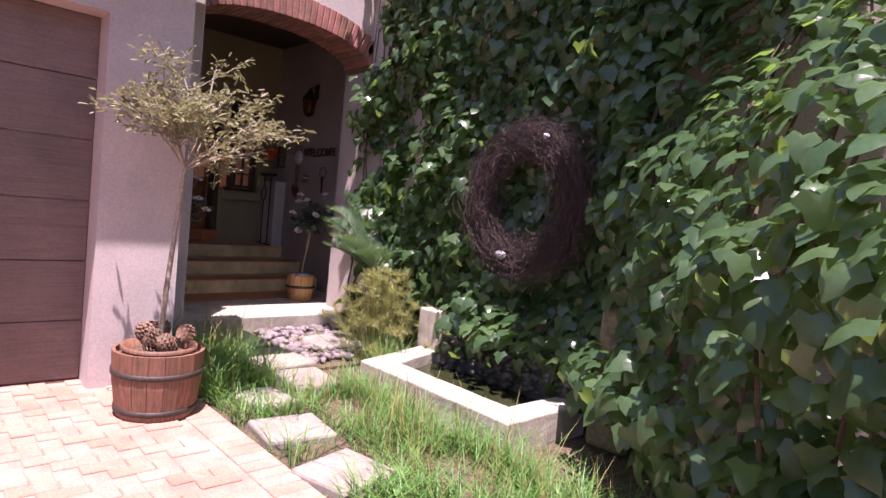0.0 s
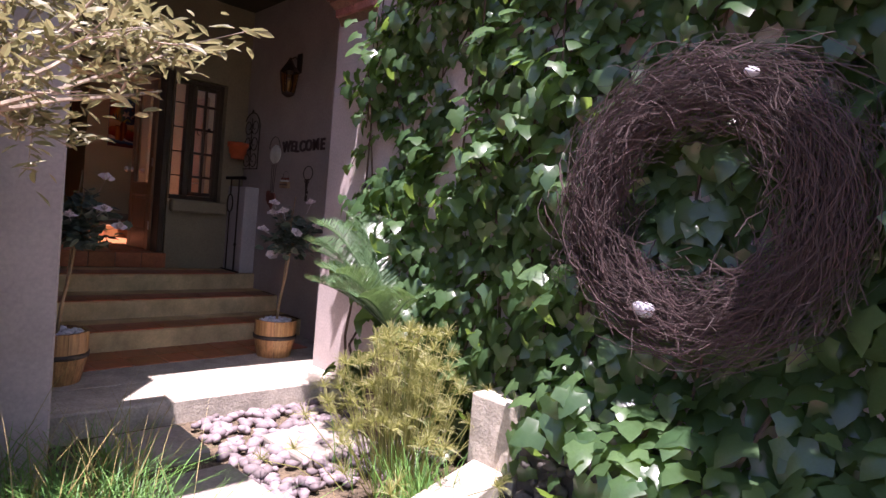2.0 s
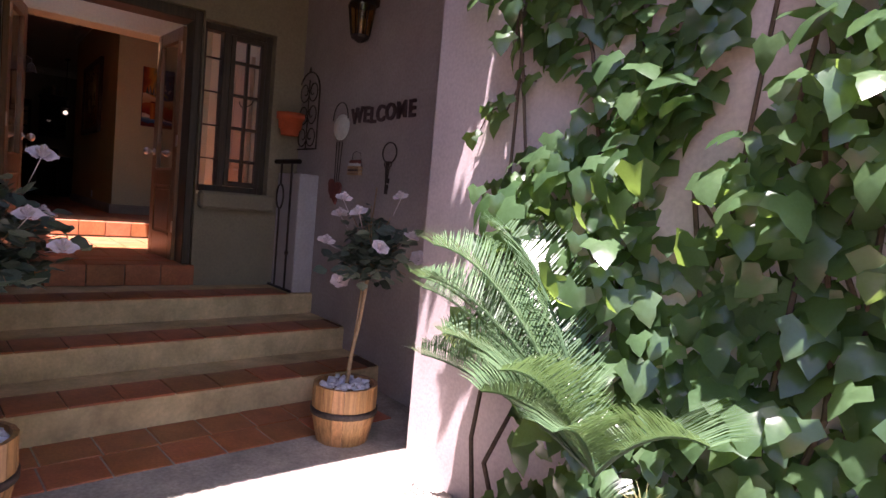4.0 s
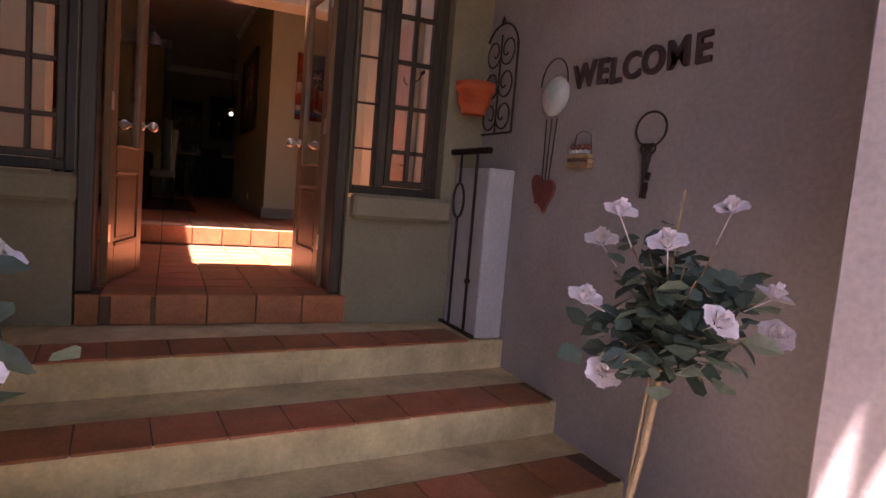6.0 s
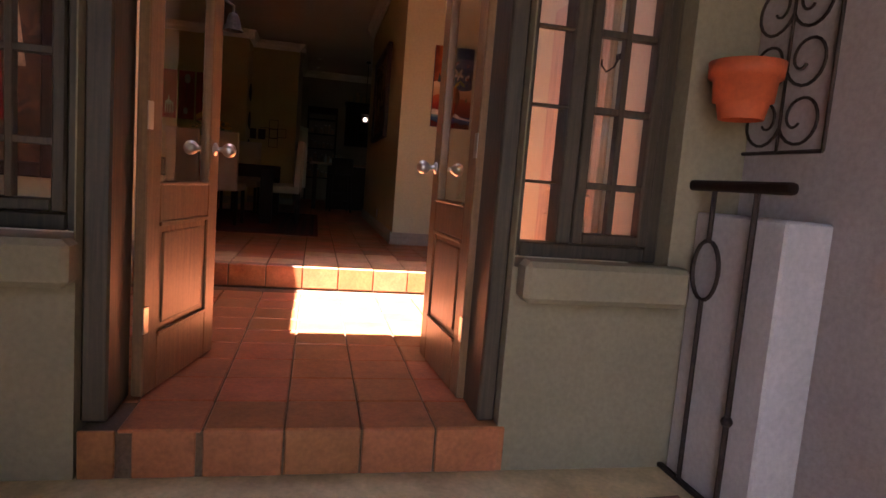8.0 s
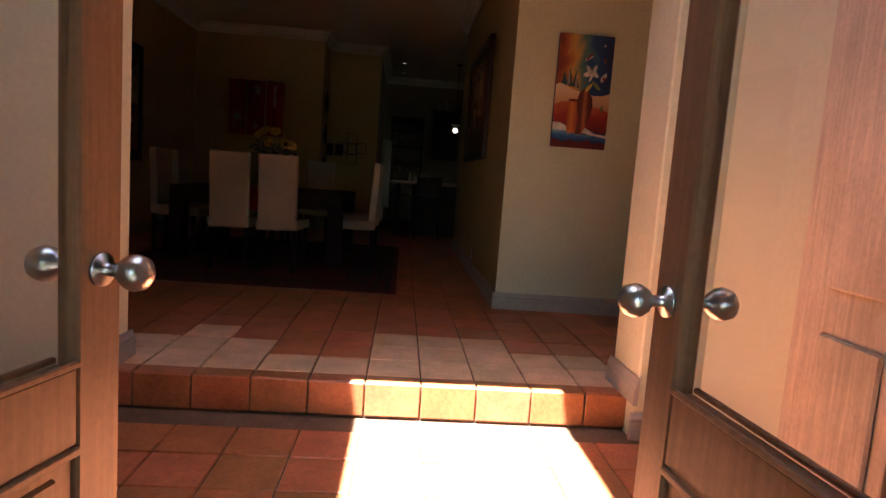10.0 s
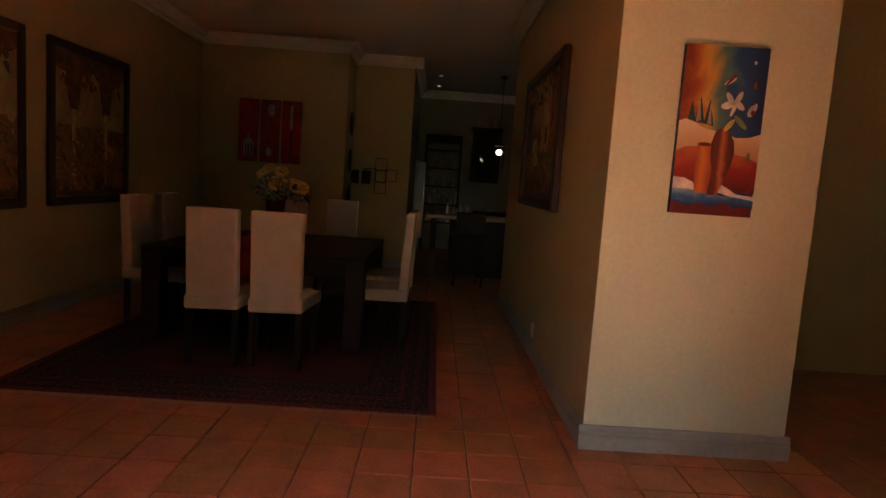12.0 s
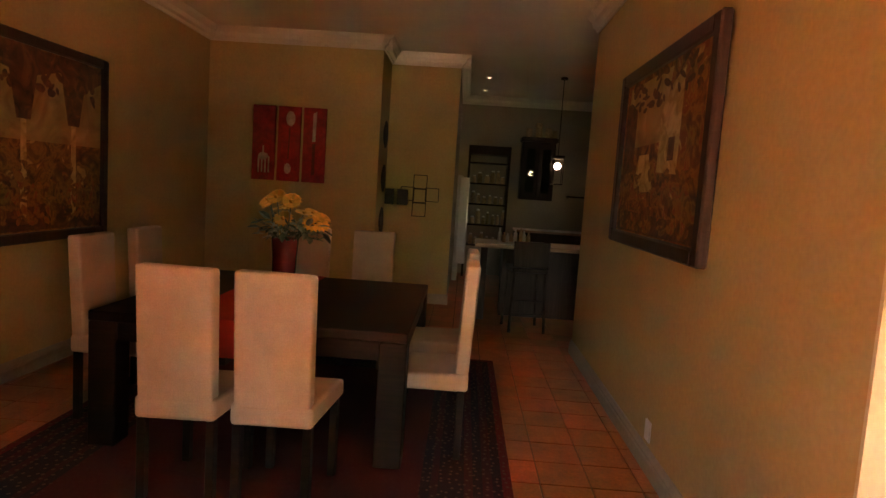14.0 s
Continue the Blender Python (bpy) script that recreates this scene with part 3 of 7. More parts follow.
        pts = [(sx + 0.25 - 0.06 * j, 5.39 - 0.02 * math.sin(j), sz - 0.03 * j + 0.06 * math.sin(1.7 * j)) for j in range(k)]
        tube(b2, pts, 0.005, 0.003, 5)
        part("shoot", b2, M["vine"], ivy)
        pl = np.array([Vector(p) + Vector((0, -0.03, 0.02)) for p in pts])
        o2 = np.stack([RNG.normal(0, 0.4, k), -np.ones(k), RNG.normal(0.4, 0.3, k)], 1)
        v, f = spread(IVY_LEAF, IVY_FACES, pl, frames_for(o2, np.stack([RNG.normal(0, 0.5, k), 0 * o2[:, 0], np.ones(k)], 1)), RNG.uniform(0.07, 0.12, k))
        mesh_object("shoot_leaf_mass", v, f, M["ivy"], ivy)
    return ivy


build_ivy()


def blades(name, xy, height, width, mat, lean=0.5, parent=None, base=0.0, seed=1, label="", kind="stuff"):
    """Curved grass blades rooted at xy."""
    r = np.random.default_rng(seed)
    n = len(xy)
    h = height * r.uniform(0.5, 1.15, n)
    a = r.uniform(0, 2 * np.pi, n)
    bend = lean * h * r.uniform(0.3, 1.2, n)
    w = width * r.uniform(0.6, 1.2, n)
    d = np.stack([np.cos(a), np.sin(a), 0 * a], 1)
    s = np.stack([-np.sin(a), np.cos(a), 0 * a], 1)
    root = np.stack([xy[:, 0], xy[:, 1], base + 0 * a], 1)
    rows = []
    for t, ww in ((0, 1), (0.4, 0.9), (0.75, 0.6), (1, 0.08)):
        c = root + d * (bend * t * t)[:, None]
        c[:, 2] += h * (t - 0.25 * lean * t * t)
        rows += [c - s * (w * ww / 2)[:, None], c + s * (w * ww / 2)[:, None]]
    v = np.stack(rows, 1).reshape(-1, 3)
    f = [tuple(8 * i + k for k in q) for i in range(n) for q in ((0, 1, 3, 2), (2, 3, 5, 4), (4, 5, 7, 6))]
    return mesh_object(name, v.tolist(), f, mat, parent, label, kind)


STONES = [(-2.88, 3.15, 0.42, 0.44, 12), (-3.58, 3.2, 0.42, 0.46, -8), (-4.2, 3.32, 0.42, 0.34, 6), (-4.45, 3.8, 0.5, 0.4, -4), (-5.12, 3.84, 0.66, 0.5, 3), (-5.54, 4.72, 0.5, 0.6, 5), (-5.92, 3.8, 0.5, 0.52, 0)]


def grass_points(n, x0, x1, y0, y1, seed):
    r = np.random.default_rng(seed)
    p = np.stack([r.uniform(x0, x1, n), r.uniform(y0, y1, n)], 1)
    clump = np.sin(5.1 * p[:, 0] + 2) * np.sin(6.3 * p[:, 1]) + r.normal(0, 0.5, n)
    ok = clump > 0.0
    ok &= ~((p[:, 0] < -4.35) & (p[:, 1] > 3.55) & (p[:, 1] < 4.5))
    for sx, sy, a, b, _ in STONES:
        ok &= (np.abs(p[:, 0] - sx) > a / 2 + 0.015) | (np.abs(p[:, 1] - sy) > b / 2 + 0.015)
    return p[ok]


blades("grass", grass_points(7600, -4.75, -1.4, 2.95, 4.15, 3), 0.27, 0.008, M["grass"], 1.15, seed=4, label="long unkempt green grass", base=-0.03)
blades("grass", grass_points(2600, -5.75, -4.3, 2.95, 3.6, 5), 0.46, 0.008, M["grass"], 1.0, seed=6, label="long shaded green grass", base=-0.03)
blades("grass", grass_points(200, -5.6, -4.4, 2.95, 3.6, 38), 0.75, 0.005, M["dry"], 0.5, seed=39, label="dry seed stalks in the shade", base=-0.03)
blades("grass", grass_points(800, -4.7, -1.5, 3.2, 4.15, 8), 0.5, 0.005, M["dry"], 0.45, seed=9, label="dry straw coloured grass stalks", base=-0.03)
blades("grass", grass_points(1500, -4.6, -1.7, 3.8, 4.13, 28), 0.34, 0.007, M["grass"], 0.9, seed=29, label="tall grass against the pond rim", base=-0.03)
blades("grass", grass_points(900, -5.2, -4.3, 4.2, 4.8, 18), 0.38, 0.008, M["grass"], 0.5, seed=19, label="green grass beside the pond", base=-0.03)

for sx, sy, a, b, turn in STONES:
    bm = bmesh.new()
    box(bm, (-a / 2, -b / 2, -0.06), (a / 2, b / 2, 0.055 if a > 0.45 else 0.025), 0.02, 2)
    for v in bm.verts:
        v.co.x += 0.02 * noise.noise(Vector((v.co.x * 9 + sx * 5, v.co.y * 9, 1)))
        v.co.y += 0.02 * noise.noise(Vector((v.co.x * 9, v.co.y * 9 + sy * 5, 4)))
    ob = part("stepping_stone", bm, M["slate"])
    ob.matrix_basis = pose(sx, sy, 0.0, 0, 0, turn)
    tagged(ob, "flat pale stepping stone set in the grass", "paving stone", "stepping stones")


def stone_mesh(name, mat, sub=1, squash=0.55, seed=0):
    bm = bmesh.new()
    bmesh.ops.create_icosphere(bm, subdivisions=sub, radius=1)
    for v in bm.verts:
        d = 1 + 0.28 * noise.noise(v.co * 1.3 + Vector((seed * 7.1, 0, 0)))
        v.co = Vector((v.co.x * d, v.co.y * d * 0.72, v.co.z * d * squash))
    me = bpy.data.meshes.new(name)
    bm.to_mesh(me)
    bm.free()
    me.polygons.foreach_set("use_smooth", [True] * len(me.polygons))
    me.materials.append(mat)
    return me


def pebbles(parent, mat, count, where, size, seed, name="pebble"):
    r = random.Random(seed)
    kinds = [stone_mesh(name, mat, 1, 0.55, k) for k in range(5)]
    for k in range(count):
        ob = new(name, kinds[k % 5])
        ob.parent = parent
        x, y, z = where(r)
        s = size * r.uniform(0.6, 1.25)
        ob.matrix_basis = pose(x, y, z, r.uniform(-18, 18), r.uniform(-18, 18), r.uniform(0, 360)) @ Matrix.Scale(s, 4)


bed = thing("pebble_bed", "bed of smooth mauve grey pebbles beside the porch", "pebbles", (0, 0, 0))
bm = bmesh.new()
box(bm, (-6.33, 3.5, -0.03), (-4.8, 5.3, -0.004))
part("base", bm, M["soil"], bed)
pebbles(bed, M["pebble"], 300, lambda r: (r.uniform(-6.28, -4.9), r.uniform(4.1, 5.2), 0.012 + r.uniform(0, 0.025)), 0.056, 11)

# pond with its concrete rim
pond = thing("pond", "raised garden pond with a concrete rim and dark water", "pond")
bm = bmesh.new()
for ring in (((-4.26, 4.19), (-2.6, 4.19), (-2.6, 4.46), (-4.07, 4.46)), ((-4.26, 4.19), (-4.07, 4.46), (-4.28, 5.08), (-4.52, 5.08)), ((-2.6, 4.46), (-2.6, 5.3), (-2.84, 5.3), (-2.84, 4.46))):
    lower = [bm.verts.new((x, y, -0.1)) for x, y in ring]
    upper = [bm.verts.new((x, y, 0.2)) for x, y in ring]
    bm.faces.new(lower[::-1])
    bm.faces.new(upper)
    for k in range(4):
        bm.faces.new((lower[k], lower[(k + 1) % 4], upper[(k + 1) % 4], upper[k]))
bmesh.ops.remove_doubles(bm, verts=bm.verts, dist=0.001)
bmesh.ops.bevel(bm, geom=[e for e in bm.edges if len(e.link_faces) == 2 and e.calc_face_angle(0) > 0.6 and e.verts[0].co.z > 0.1 and e.verts[1].co.z > 0.1], offset=0.012, segments=2, affect="EDGES", profile=0.5)
bmesh.ops.subdivide_edges(bm, edges=[e for e in bm.edges if e.calc_length() > 0.2], cuts=5, use_grid_fill=True)
for v in bm.verts:
    v.co += 0.007 * noise.noise_vector(v.co * 7)
part("rim", bm, M["concrete"], pond, "rough pale concrete pond rim")
bm = bmesh.new()
box(bm, (-4.56, 5.05, -0.1), (-4.22, 5.34, 0.57), 0.015, 2)
bmesh.ops.subdivide_edges(bm, edges=[e for e in bm.edges if e.calc_length() > 0.2], cuts=4, use_grid_fill=True)
for v in bm.verts:
    v.co += 0.008 * noise.noise_vector(v.co * 8)
part("post", bm, M["concrete"], pond, "square concrete post")
bm = bmesh.new()
box(bm, (-4.2, 5.06, -0.1), (-2.6, 5.36, 0.5), 0.01)
part("back_wall", bm, M["dark_stone"], pond)
bm = bmesh.new()
box(bm, (-4.4, 4.44, -0.1), (-2.62, 5.06, 0.1))
part("water", bm, M["water"], pond, "still dark pond water")
pebbles(pond, M["dark_stone"], 170, lambda r: (r.uniform(-4.15, -2.62), 5.05 - r.uniform(0, 0.03), r.uniform(0.1, 0.52)), 0.05, 12, "stone")
pebbles(pond, M["pebble"], 60, lambda r: (r.uniform(-4.15, -3.5), 5.08 + r.uniform(0, 0.2), 0.51 + r.uniform(0, 0.05)), 0.045, 13, "pebble")

# upright stones and a small pot among the ivy
for x, y, h, w in ((-2.3, 4.9, 0.98, 0.3),):
    bm = bmesh.new()
    box(bm, (-w / 2, -0.06, 0), (w / 2, 0.06, h), 0.05, 3)
    for v in bm.verts:
        v.co.x *= 1 - 0.35 * max(0, v.co.z / h - 0.6)
        v.co += Vector((0.02, 0.01, 0)) * noise.noise(v.co * 5)
    ob = part("standing_stone", bm, M["mossy"], smooth=True)
    ob.location = (x, y, 0.0)
    tagged(ob, "upright weathered stone half covered by ivy", "stone", "standing stones")


def build_wreath():
    w = thing("wreath", "large round wreath of dark bare twigs on the ivy", "wreath", (-3.42, 5.1, 1.67))
    r = random.Random(5)
    for k in range(4):
        bm = bmesh.new()
        for i in range(430):
            a0 = r.uniform(0, 2 * math.pi)
            span = r.uniform(0.35, 1.5)
            rr, off = max(-0.165, min(0.165, r.gauss(0, 0.08))), max(-0.14, min(0.14, r.gauss(0, 0.065)))
            drift, ph, sway = r.gauss(0, 0.13), r.uniform(0, 6), r.uniform(0.008, 0.03)
            pts = []
            for j in range(10):
                t = j / 9
                a = a0 + span * t
                rad = 0.49 + rr + drift * (t - 0.5) + sway * math.sin(9 * t + ph) + 0.006 * math.sin(23 * t + 2 * ph)
                dep = off + sway * math.sin(6 * t + 1.7 * ph)
                pts.append((rad * math.cos(a), dep, rad * 1.02 * math.sin(a)))
            tube(bm, pts, r.uniform(0.0015, 0.0036), 0.0009, 4)
        for i in range(190):
            a = r.uniform(0, 2 * math.pi)
            q = 0.49 + r.gauss(0, 0.1)
            p = Vector((q * math.cos(a), r.gauss(-0.04, 0.06), q * math.sin(a)))
            b = a + r.choice((-1, 1)) * r.gauss(1.2, 0.5)
            d = Vector((math.cos(b), r.gauss(-0.15, 0.35), math.sin(b))) * r.uniform(0.05, 0.15)
            k1 = Vector((r.gauss(0, 0.012), r.gauss(0, 0.012), r.gauss(0, 0.012)))
            tube(bm, [p, p + d * 0.35 + k1, p + d * 0.7 - k1, p + d], 0.0018, 0.0008, 4)
        part("twig_mass", bm, M["twig"], None, kind="stuff").parent = w
    for x, z, s in ((-0.15, -0.47, 0.05), (0.2, 0.52, 0.03)):
        ob = new("feather_tuft", stone_mesh("feather_tuft", M["white_pebble"], 2, 0.7, 3))
        ob.parent = w
        ob.matrix_basis = pose(x, -0.07, z, 10, 5, 20) @ Matrix.Scale(s, 4)
    return w


build_wreath()


# ---- tubs and trees ----
def build_tub(name, label, r_top, r_bot, h, mat, at, flare=0.0, bands=(0.25, 0.72)):
    tub = thing(name, label, "planter", at)
    n = 18
    bm = bmesh.new()
    half = math.pi / n * 0.97
    prev = None
    for t in (0.0, 0.5, 1.0):
        rad = r_bot + (r_top - r_bot) * t + flare * math.sin(math.pi * t)
        ring = []
        for a, rr in ((-half, rad), (half, rad), (half, rad - 0.022), (-half, rad - 0.022)):
            ring.append(bm.verts.new((rr * math.cos(a), rr * math.sin(a), h * t)))
        if prev:
            for k in range(4):
                bm.faces.new((prev[k], prev[(k + 1) % 4], ring[(k + 1) % 4], ring[k]))
        else:
            bm.faces.new(ring[::-1])
        prev = ring
    bm.faces.new(prev)
    bmesh.ops.recalc_face_normals(bm, faces=bm.faces)
    me = bpy.data.meshes.new("stave")
    bm.to_mesh(me)
    bm.free()
    me.materials.append(mat)
    for k in range(n):
        ob = new("stave", me)
        ob.parent = tub
        ob.matrix_basis = pose(0, 0, 0, 0, 0, 360 * k / n)
    for t in bands:
        rad = r_bot + (r_top - r_bot) * t + flare * math.sin(math.pi * t)
        bm = bmesh.new()
        lathe(bm, [(rad - 0.004, -0.018), (rad + 0.006, -0.016), (rad + 0.006, 0.016), (rad - 0.004, 0.018)], 28, (0, 0, h * t), cap=False)
        part("hoop", bm, M["band"], None, smooth=True).parent = tub
    bm = bmesh.new()
    lathe(bm, [(r_bot - 0.03, 0.01), (r_top - 0.024, h * 0.9)], 20)
    part("soil", bm, M["soil"], None).parent = tub
    return tub


def fan_leaves(pts, dirs, length, width, mat, name, parent, seed, tilt=0.4):
    """Slender leaves along given directions."""
    r = np.random.default_rng(seed)
    n = len(pts)
    tpl = [(0, 0, 0), (0.5, 0.35, 0.04), (0.42, 0.7, 0.05), (0, 1, -0.05), (-0.42, 0.7, 0.05), (-0.5, 0.35, 0.04), (0, 0.5, -0.02)]
    fcs = [(6, 0, 1), (6, 1, 2), (6, 2, 3), (6, 3, 4), (6, 4, 5), (6, 5, 0)]
    out = np.stack([r.normal(0, 0.6, n), r.normal(0, 0.6, n), np.ones(n)], 1)
    fr = frames_for(out, np.asarray(dirs, float))
    fr[:, :, 0] *= width / length
    sz = length * r.uniform(0.6, 1.2, n)
    v, f = spread(tpl, fcs, np.asarray(pts, float), fr, sz)
    return mesh_object(name, v, f, mat, parent, kind="stuff")


def build_olive():
    tree = thing("olive_tree", "slender standard olive tree with sparse grey green leaves", "tree", (-4.3, 2.56, 0.43))
    r = random.Random(21)
    bm = bmesh.new()
    trunk = [(0.0, 0.0, -0.1), (0.01, 0.02, 0.35), (-0.01, 0.06, 0.8), (0.0, 0.09, 1.2)]
    tube(bm, trunk, 0.021, 0.015, 8)
    tips, dirs = [], []

    def limb(p, d, length, rad, depth):
        pts = [p]
        q = Vector(p)
        dd = Vector(d).normalized()
        for k in range(4):
            q = q + dd * length / 4
            dd = (dd + Vector((r.gauss(0, 0.16), r.gauss(0, 0.16), r.gauss(0.02, 0.12)))).normalized()
            pts.append(tuple(q))
            if depth <= 1:
                for _ in range(4 if depth == 0 else 2):
                    tips.append(tuple(q + Vector((r.gauss(0, 0.025), r.gauss(0, 0.025), r.gauss(0, 0.025)))))
                    dirs.append(tuple((dd + Vector((r.gauss(0, 0.8), r.gauss(0, 0.8), r.gauss(0.1, 0.7)))).normalized()))
        tube(bm, pts, rad, rad * 0.45, 5)
        if depth > 0:
            for _ in range(3 if depth > 1 else 4):
                t = r.uniform(0.3, 1.0)
                s = Vector(pts[min(4, int(t * 4))])
                nd = (dd + Vector((r.gauss(0, 0.75), r.gauss(0, 0.75), r.gauss(0.05, 0.5)))).normalized()
                limb(s, nd, length * r.uniform(0.4, 0.6), rad * 0.5, depth - 1)
    top = Vector((0.0, 0.09, 1.2))
    for d, ln in (((-0.1, -0.6, 0.9), 0.5), ((0.1, 0.95, 0.42), 0.66), ((0.15, 0.3, 1.0), 0.75), ((-0.35, -0.2, 1.0), 0.7), ((0.5, 0.55, 0.7), 0.65), ((0.3, -0.5, 0.9), 0.62), ((-0.3, 0.6, 0.8), 0.62), ((0.1, 0.8, 0.7), 0.7), ((0.0, -0.35, 1.1), 0.7), ((0.1, -0.75, 0.9), 0.52), ((0.25, -0.7, 1.1), 0.6), ((-0.1, 0.1, 1.2), 0.78), ((0.2, 1.0, 0.55), 0.7)):
        limb(top, d, ln * 0.92, 0.009, 2)
    part("trunk", bm, M["bark"], None, "thin pale trunk and branches").parent = tree
    fan_leaves(tips, dirs, 0.062, 0.019, M["olive"], "crown", tree, 31)
    return tree


build_tub("planter_tub", "weathered dark wooden half barrel on the brick paving", 0.285, 0.245, 0.43, M["tub_old"], (-4.3, 2.57, 0.0), 0.01, (0.12, 0.68))
build_olive()
rim = bpy.data.objects["planter_tub"]
bm = bmesh.new()
lathe(bm, [(0.2, 0.36), (0.222, 0.455), (0.236, 0.455), (0.236, 0.43)], 24, cap=False)
part("inner_pot", bm, M["tub_old"], None, "dull red inner pot", smooth=True).parent = rim


def build_cone(at, size, turn):
    c = thing("pine_cone", "open brown pine cone lying in the planter", "pine cone", at, "pine cones")
    bm = bmesh.new()
    n = 60
    for k in range(n):
        t = (k + 0.5) / n
        rad = math.sin(math.pi * (0.12 + 0.8 * t)) * 0.5
        a = k * 2.39996
        m = Matrix.Translation((rad * math.cos(a) * 0.8, rad * math.sin(a) * 0.8, t * 1.3)) @ Euler((0, radians(-60 + 70 * t), a)).to_matrix().to_4x4()
        box(bm, (0, -0.11, -0.02), (0.26, 0.11, 0.03), 0.0, m=m)
    part("scale_cluster", bm, M["cone"], None).parent = c
    c.matrix_basis = pose(*at, *turn) @ Matrix.Scale(size, 4)
    return c


r = random.Random(2)
for k in range(11):
    a, d = k * 2.4, 0.06 + 0.11 * ((k * 0.37) % 1)
    build_cone((-4.3 + d * math.cos(a), 2.57 + d * math.sin(a), 0.45 + 0.03 * (k % 3)), 0.1, (r.uniform(30, 110), r.uniform(-40, 40), r.uniform(0, 360)))


def build_cycad():
    c = thing("cycad", "cycad palm with stiff feathery green fronds", "palm", (-5.38, 5.08, 0.0))
    bm = bmesh.new()
    lathe(bm, [(0.1, -0.05), (0.13, 0.15), (0.12, 0.45), (0.08, 0.62), (0.02, 0.68)], 12)
    part("trunk", bm, M["vine"], None, "shaggy brown trunk").parent = c
    r = random.Random(8)
    fronds = [(180, 1.08, 0.5), (-172, 0.95, 0.75), (-164, 0.8, 1.0), (-150, 0.6, 0.9), (172, 0.85, 1.2), (-176, 0.9, 0.2), (-110, 0.45, 0.9), (-158, 0.72, 1.5), (-70, 0.45, 0.8), (-160, 0.75, 0.35), (-20, 0.5, 0.8), (168, 0.8, 0.7), (-90, 0.5, 1.2), (176, 0.65, 1.9)]
    for ang, ln, up in fronds:
        a = radians(ang)
        d = Vector((math.cos(a), math.sin(a), 0))
        mid = []
        n = 88
        for k in range(n + 1):
            t = k / n
            mid.append(Vector((0, 0, 0.76)) + d * (ln * t * (1 - 0.1 * t)) + Vector((0, 0, ln * (up + 0.3) * (t - 0.5 * t * t))))
        verts, faces = [], []
        bm = bmesh.new()
        tube(bm, mid[::4] + [mid[-1]], 0.008, 0.003, 5)
        stem = part("frond", bm, M["cycad"], None)
        stem.parent = c
        side = d.cross(Vector((0, 0, 1)))
        for k in range(8, n + 1):
            t = k / n
            l = 0.18 * math.sin(math.pi * (0.12 + 0.8 * t)) ** 0.8 + 0.03
            fw = (mid[k] - mid[k - 1]).normalized()
            nrm = side.cross(fw).normalized()
            for s in (-1, 1):
                tip = mid[k] + (side * s * 0.82 + fw * 0.55 + nrm * 0.38 + Vector((r.gauss(0, 0.04), r.gauss(0, 0.04), r.gauss(0, 0.04)))) * l
                w = fw * 0.0031
                b = len(verts)
                m2 = (mid[k] + tip) / 2 + nrm * 0.008
                verts += [tuple(mid[k] - w * 0.6), tuple(mid[k] + w * 0.6), tuple(m2 + w), tuple(m2 - w), tuple(tip)]
                faces += [(b, b + 1, b + 2, b + 3), (b + 3, b + 2, b + 4)]
        mesh_object("leaflet_fringe", verts, faces, M["cycad"], stem, kind="stuff")
    return c


build_cycad()


def build_papyrus():
    p = thing("papyrus", "clump of dwarf papyrus with yellow green tufts", "plant", (-4.88, 4.82, 0.0))
    r = random.Random(14)
    bm = bmesh.new()
    verts, faces = [], []
    for k in range(150):
        a, d = r.uniform(0, 6.28), abs(r.gauss(0, 0.16))
        root = Vector((d * math.cos(a), d * math.sin(a), -0.03))
        h = r.uniform(0.35, 0.95) * (1.1 - 0.6 * min(1, d / 0.3))
        top = root + Vector((math.cos(a) * (0.06 + 0.8 * d) + r.gauss(0, 0.04), math.sin(a) * (0.06 + 0.8 * d) + r.gauss(0, 0.04), h))
        tube(bm, [root, (root + top) / 2 + Vector((0, 0, 0.04)), top], 0.0035, 0.002, 4)
        for j in range(48):
            b, e = r.uniform(0, 6.28), r.uniform(-0.25, 1.3)
            dirn = Vector((math.cos(b) * math.cos(e), math.sin(b) * math.cos(e), math.sin(e)))
            l = r.uniform(0.06, 0.12)
            sd = dirn.orthogonal().normalized() * 0.0011
            t1 = top + dirn * l * 0.6
            t2 = top + dirn * l - Vector((0, 0, l * 0.2))
            i = len(verts)
            verts += [tuple(top - sd), tuple(top + sd), tuple(t1 + sd), tuple(t1 - sd), tuple(t2)]
            faces += [(i, i + 1, i + 2, i + 3), (i + 3, i + 2, i + 4)]
    part("stalk_mass", bm, M["papyrus"], None, kind="stuff").parent = p
    mesh_object("tuft_mass", verts, faces, M["papyrus"], p, "yellow green thread tufts", kind="stuff")


build_papyrus()


# ---- porch ----
M["enamel"] = material("chipped_enamel", (0.62, 0.63, 0.58), 0.35, grain=40, amount=0.1, stain=8, stain_amount=0.15, bump=0.1)
M["rust_red"] = material("rust_red_paint", (0.2, 0.055, 0.04), 0.7, grain=50, amount=0.25, stain=9, stain_amount=0.35, bump=0.3)
M["letter"] = material("dark_letter_wood", (0.07, 0.04, 0.04), 0.7, grain=50, amount=0.25, stain=9, stain_amount=0.25, bump=0.3)
M["wicker"] = material("pale_wicker", (0.4, 0.25, 0.13), 0.8, grain=50, amount=0.3, stain=9, stain_amount=0.25, bump=0.4)
M["lamp_glass"] = glass_material("amber_glass", (0.9, 0.7, 0.4))
M["brass"] = material("aged_brass", (0.5, 0.33, 0.14), 0.4, metal=1.0, grain=60, amount=0.2, stain=8, stain_amount=0.3, bump=0.1)
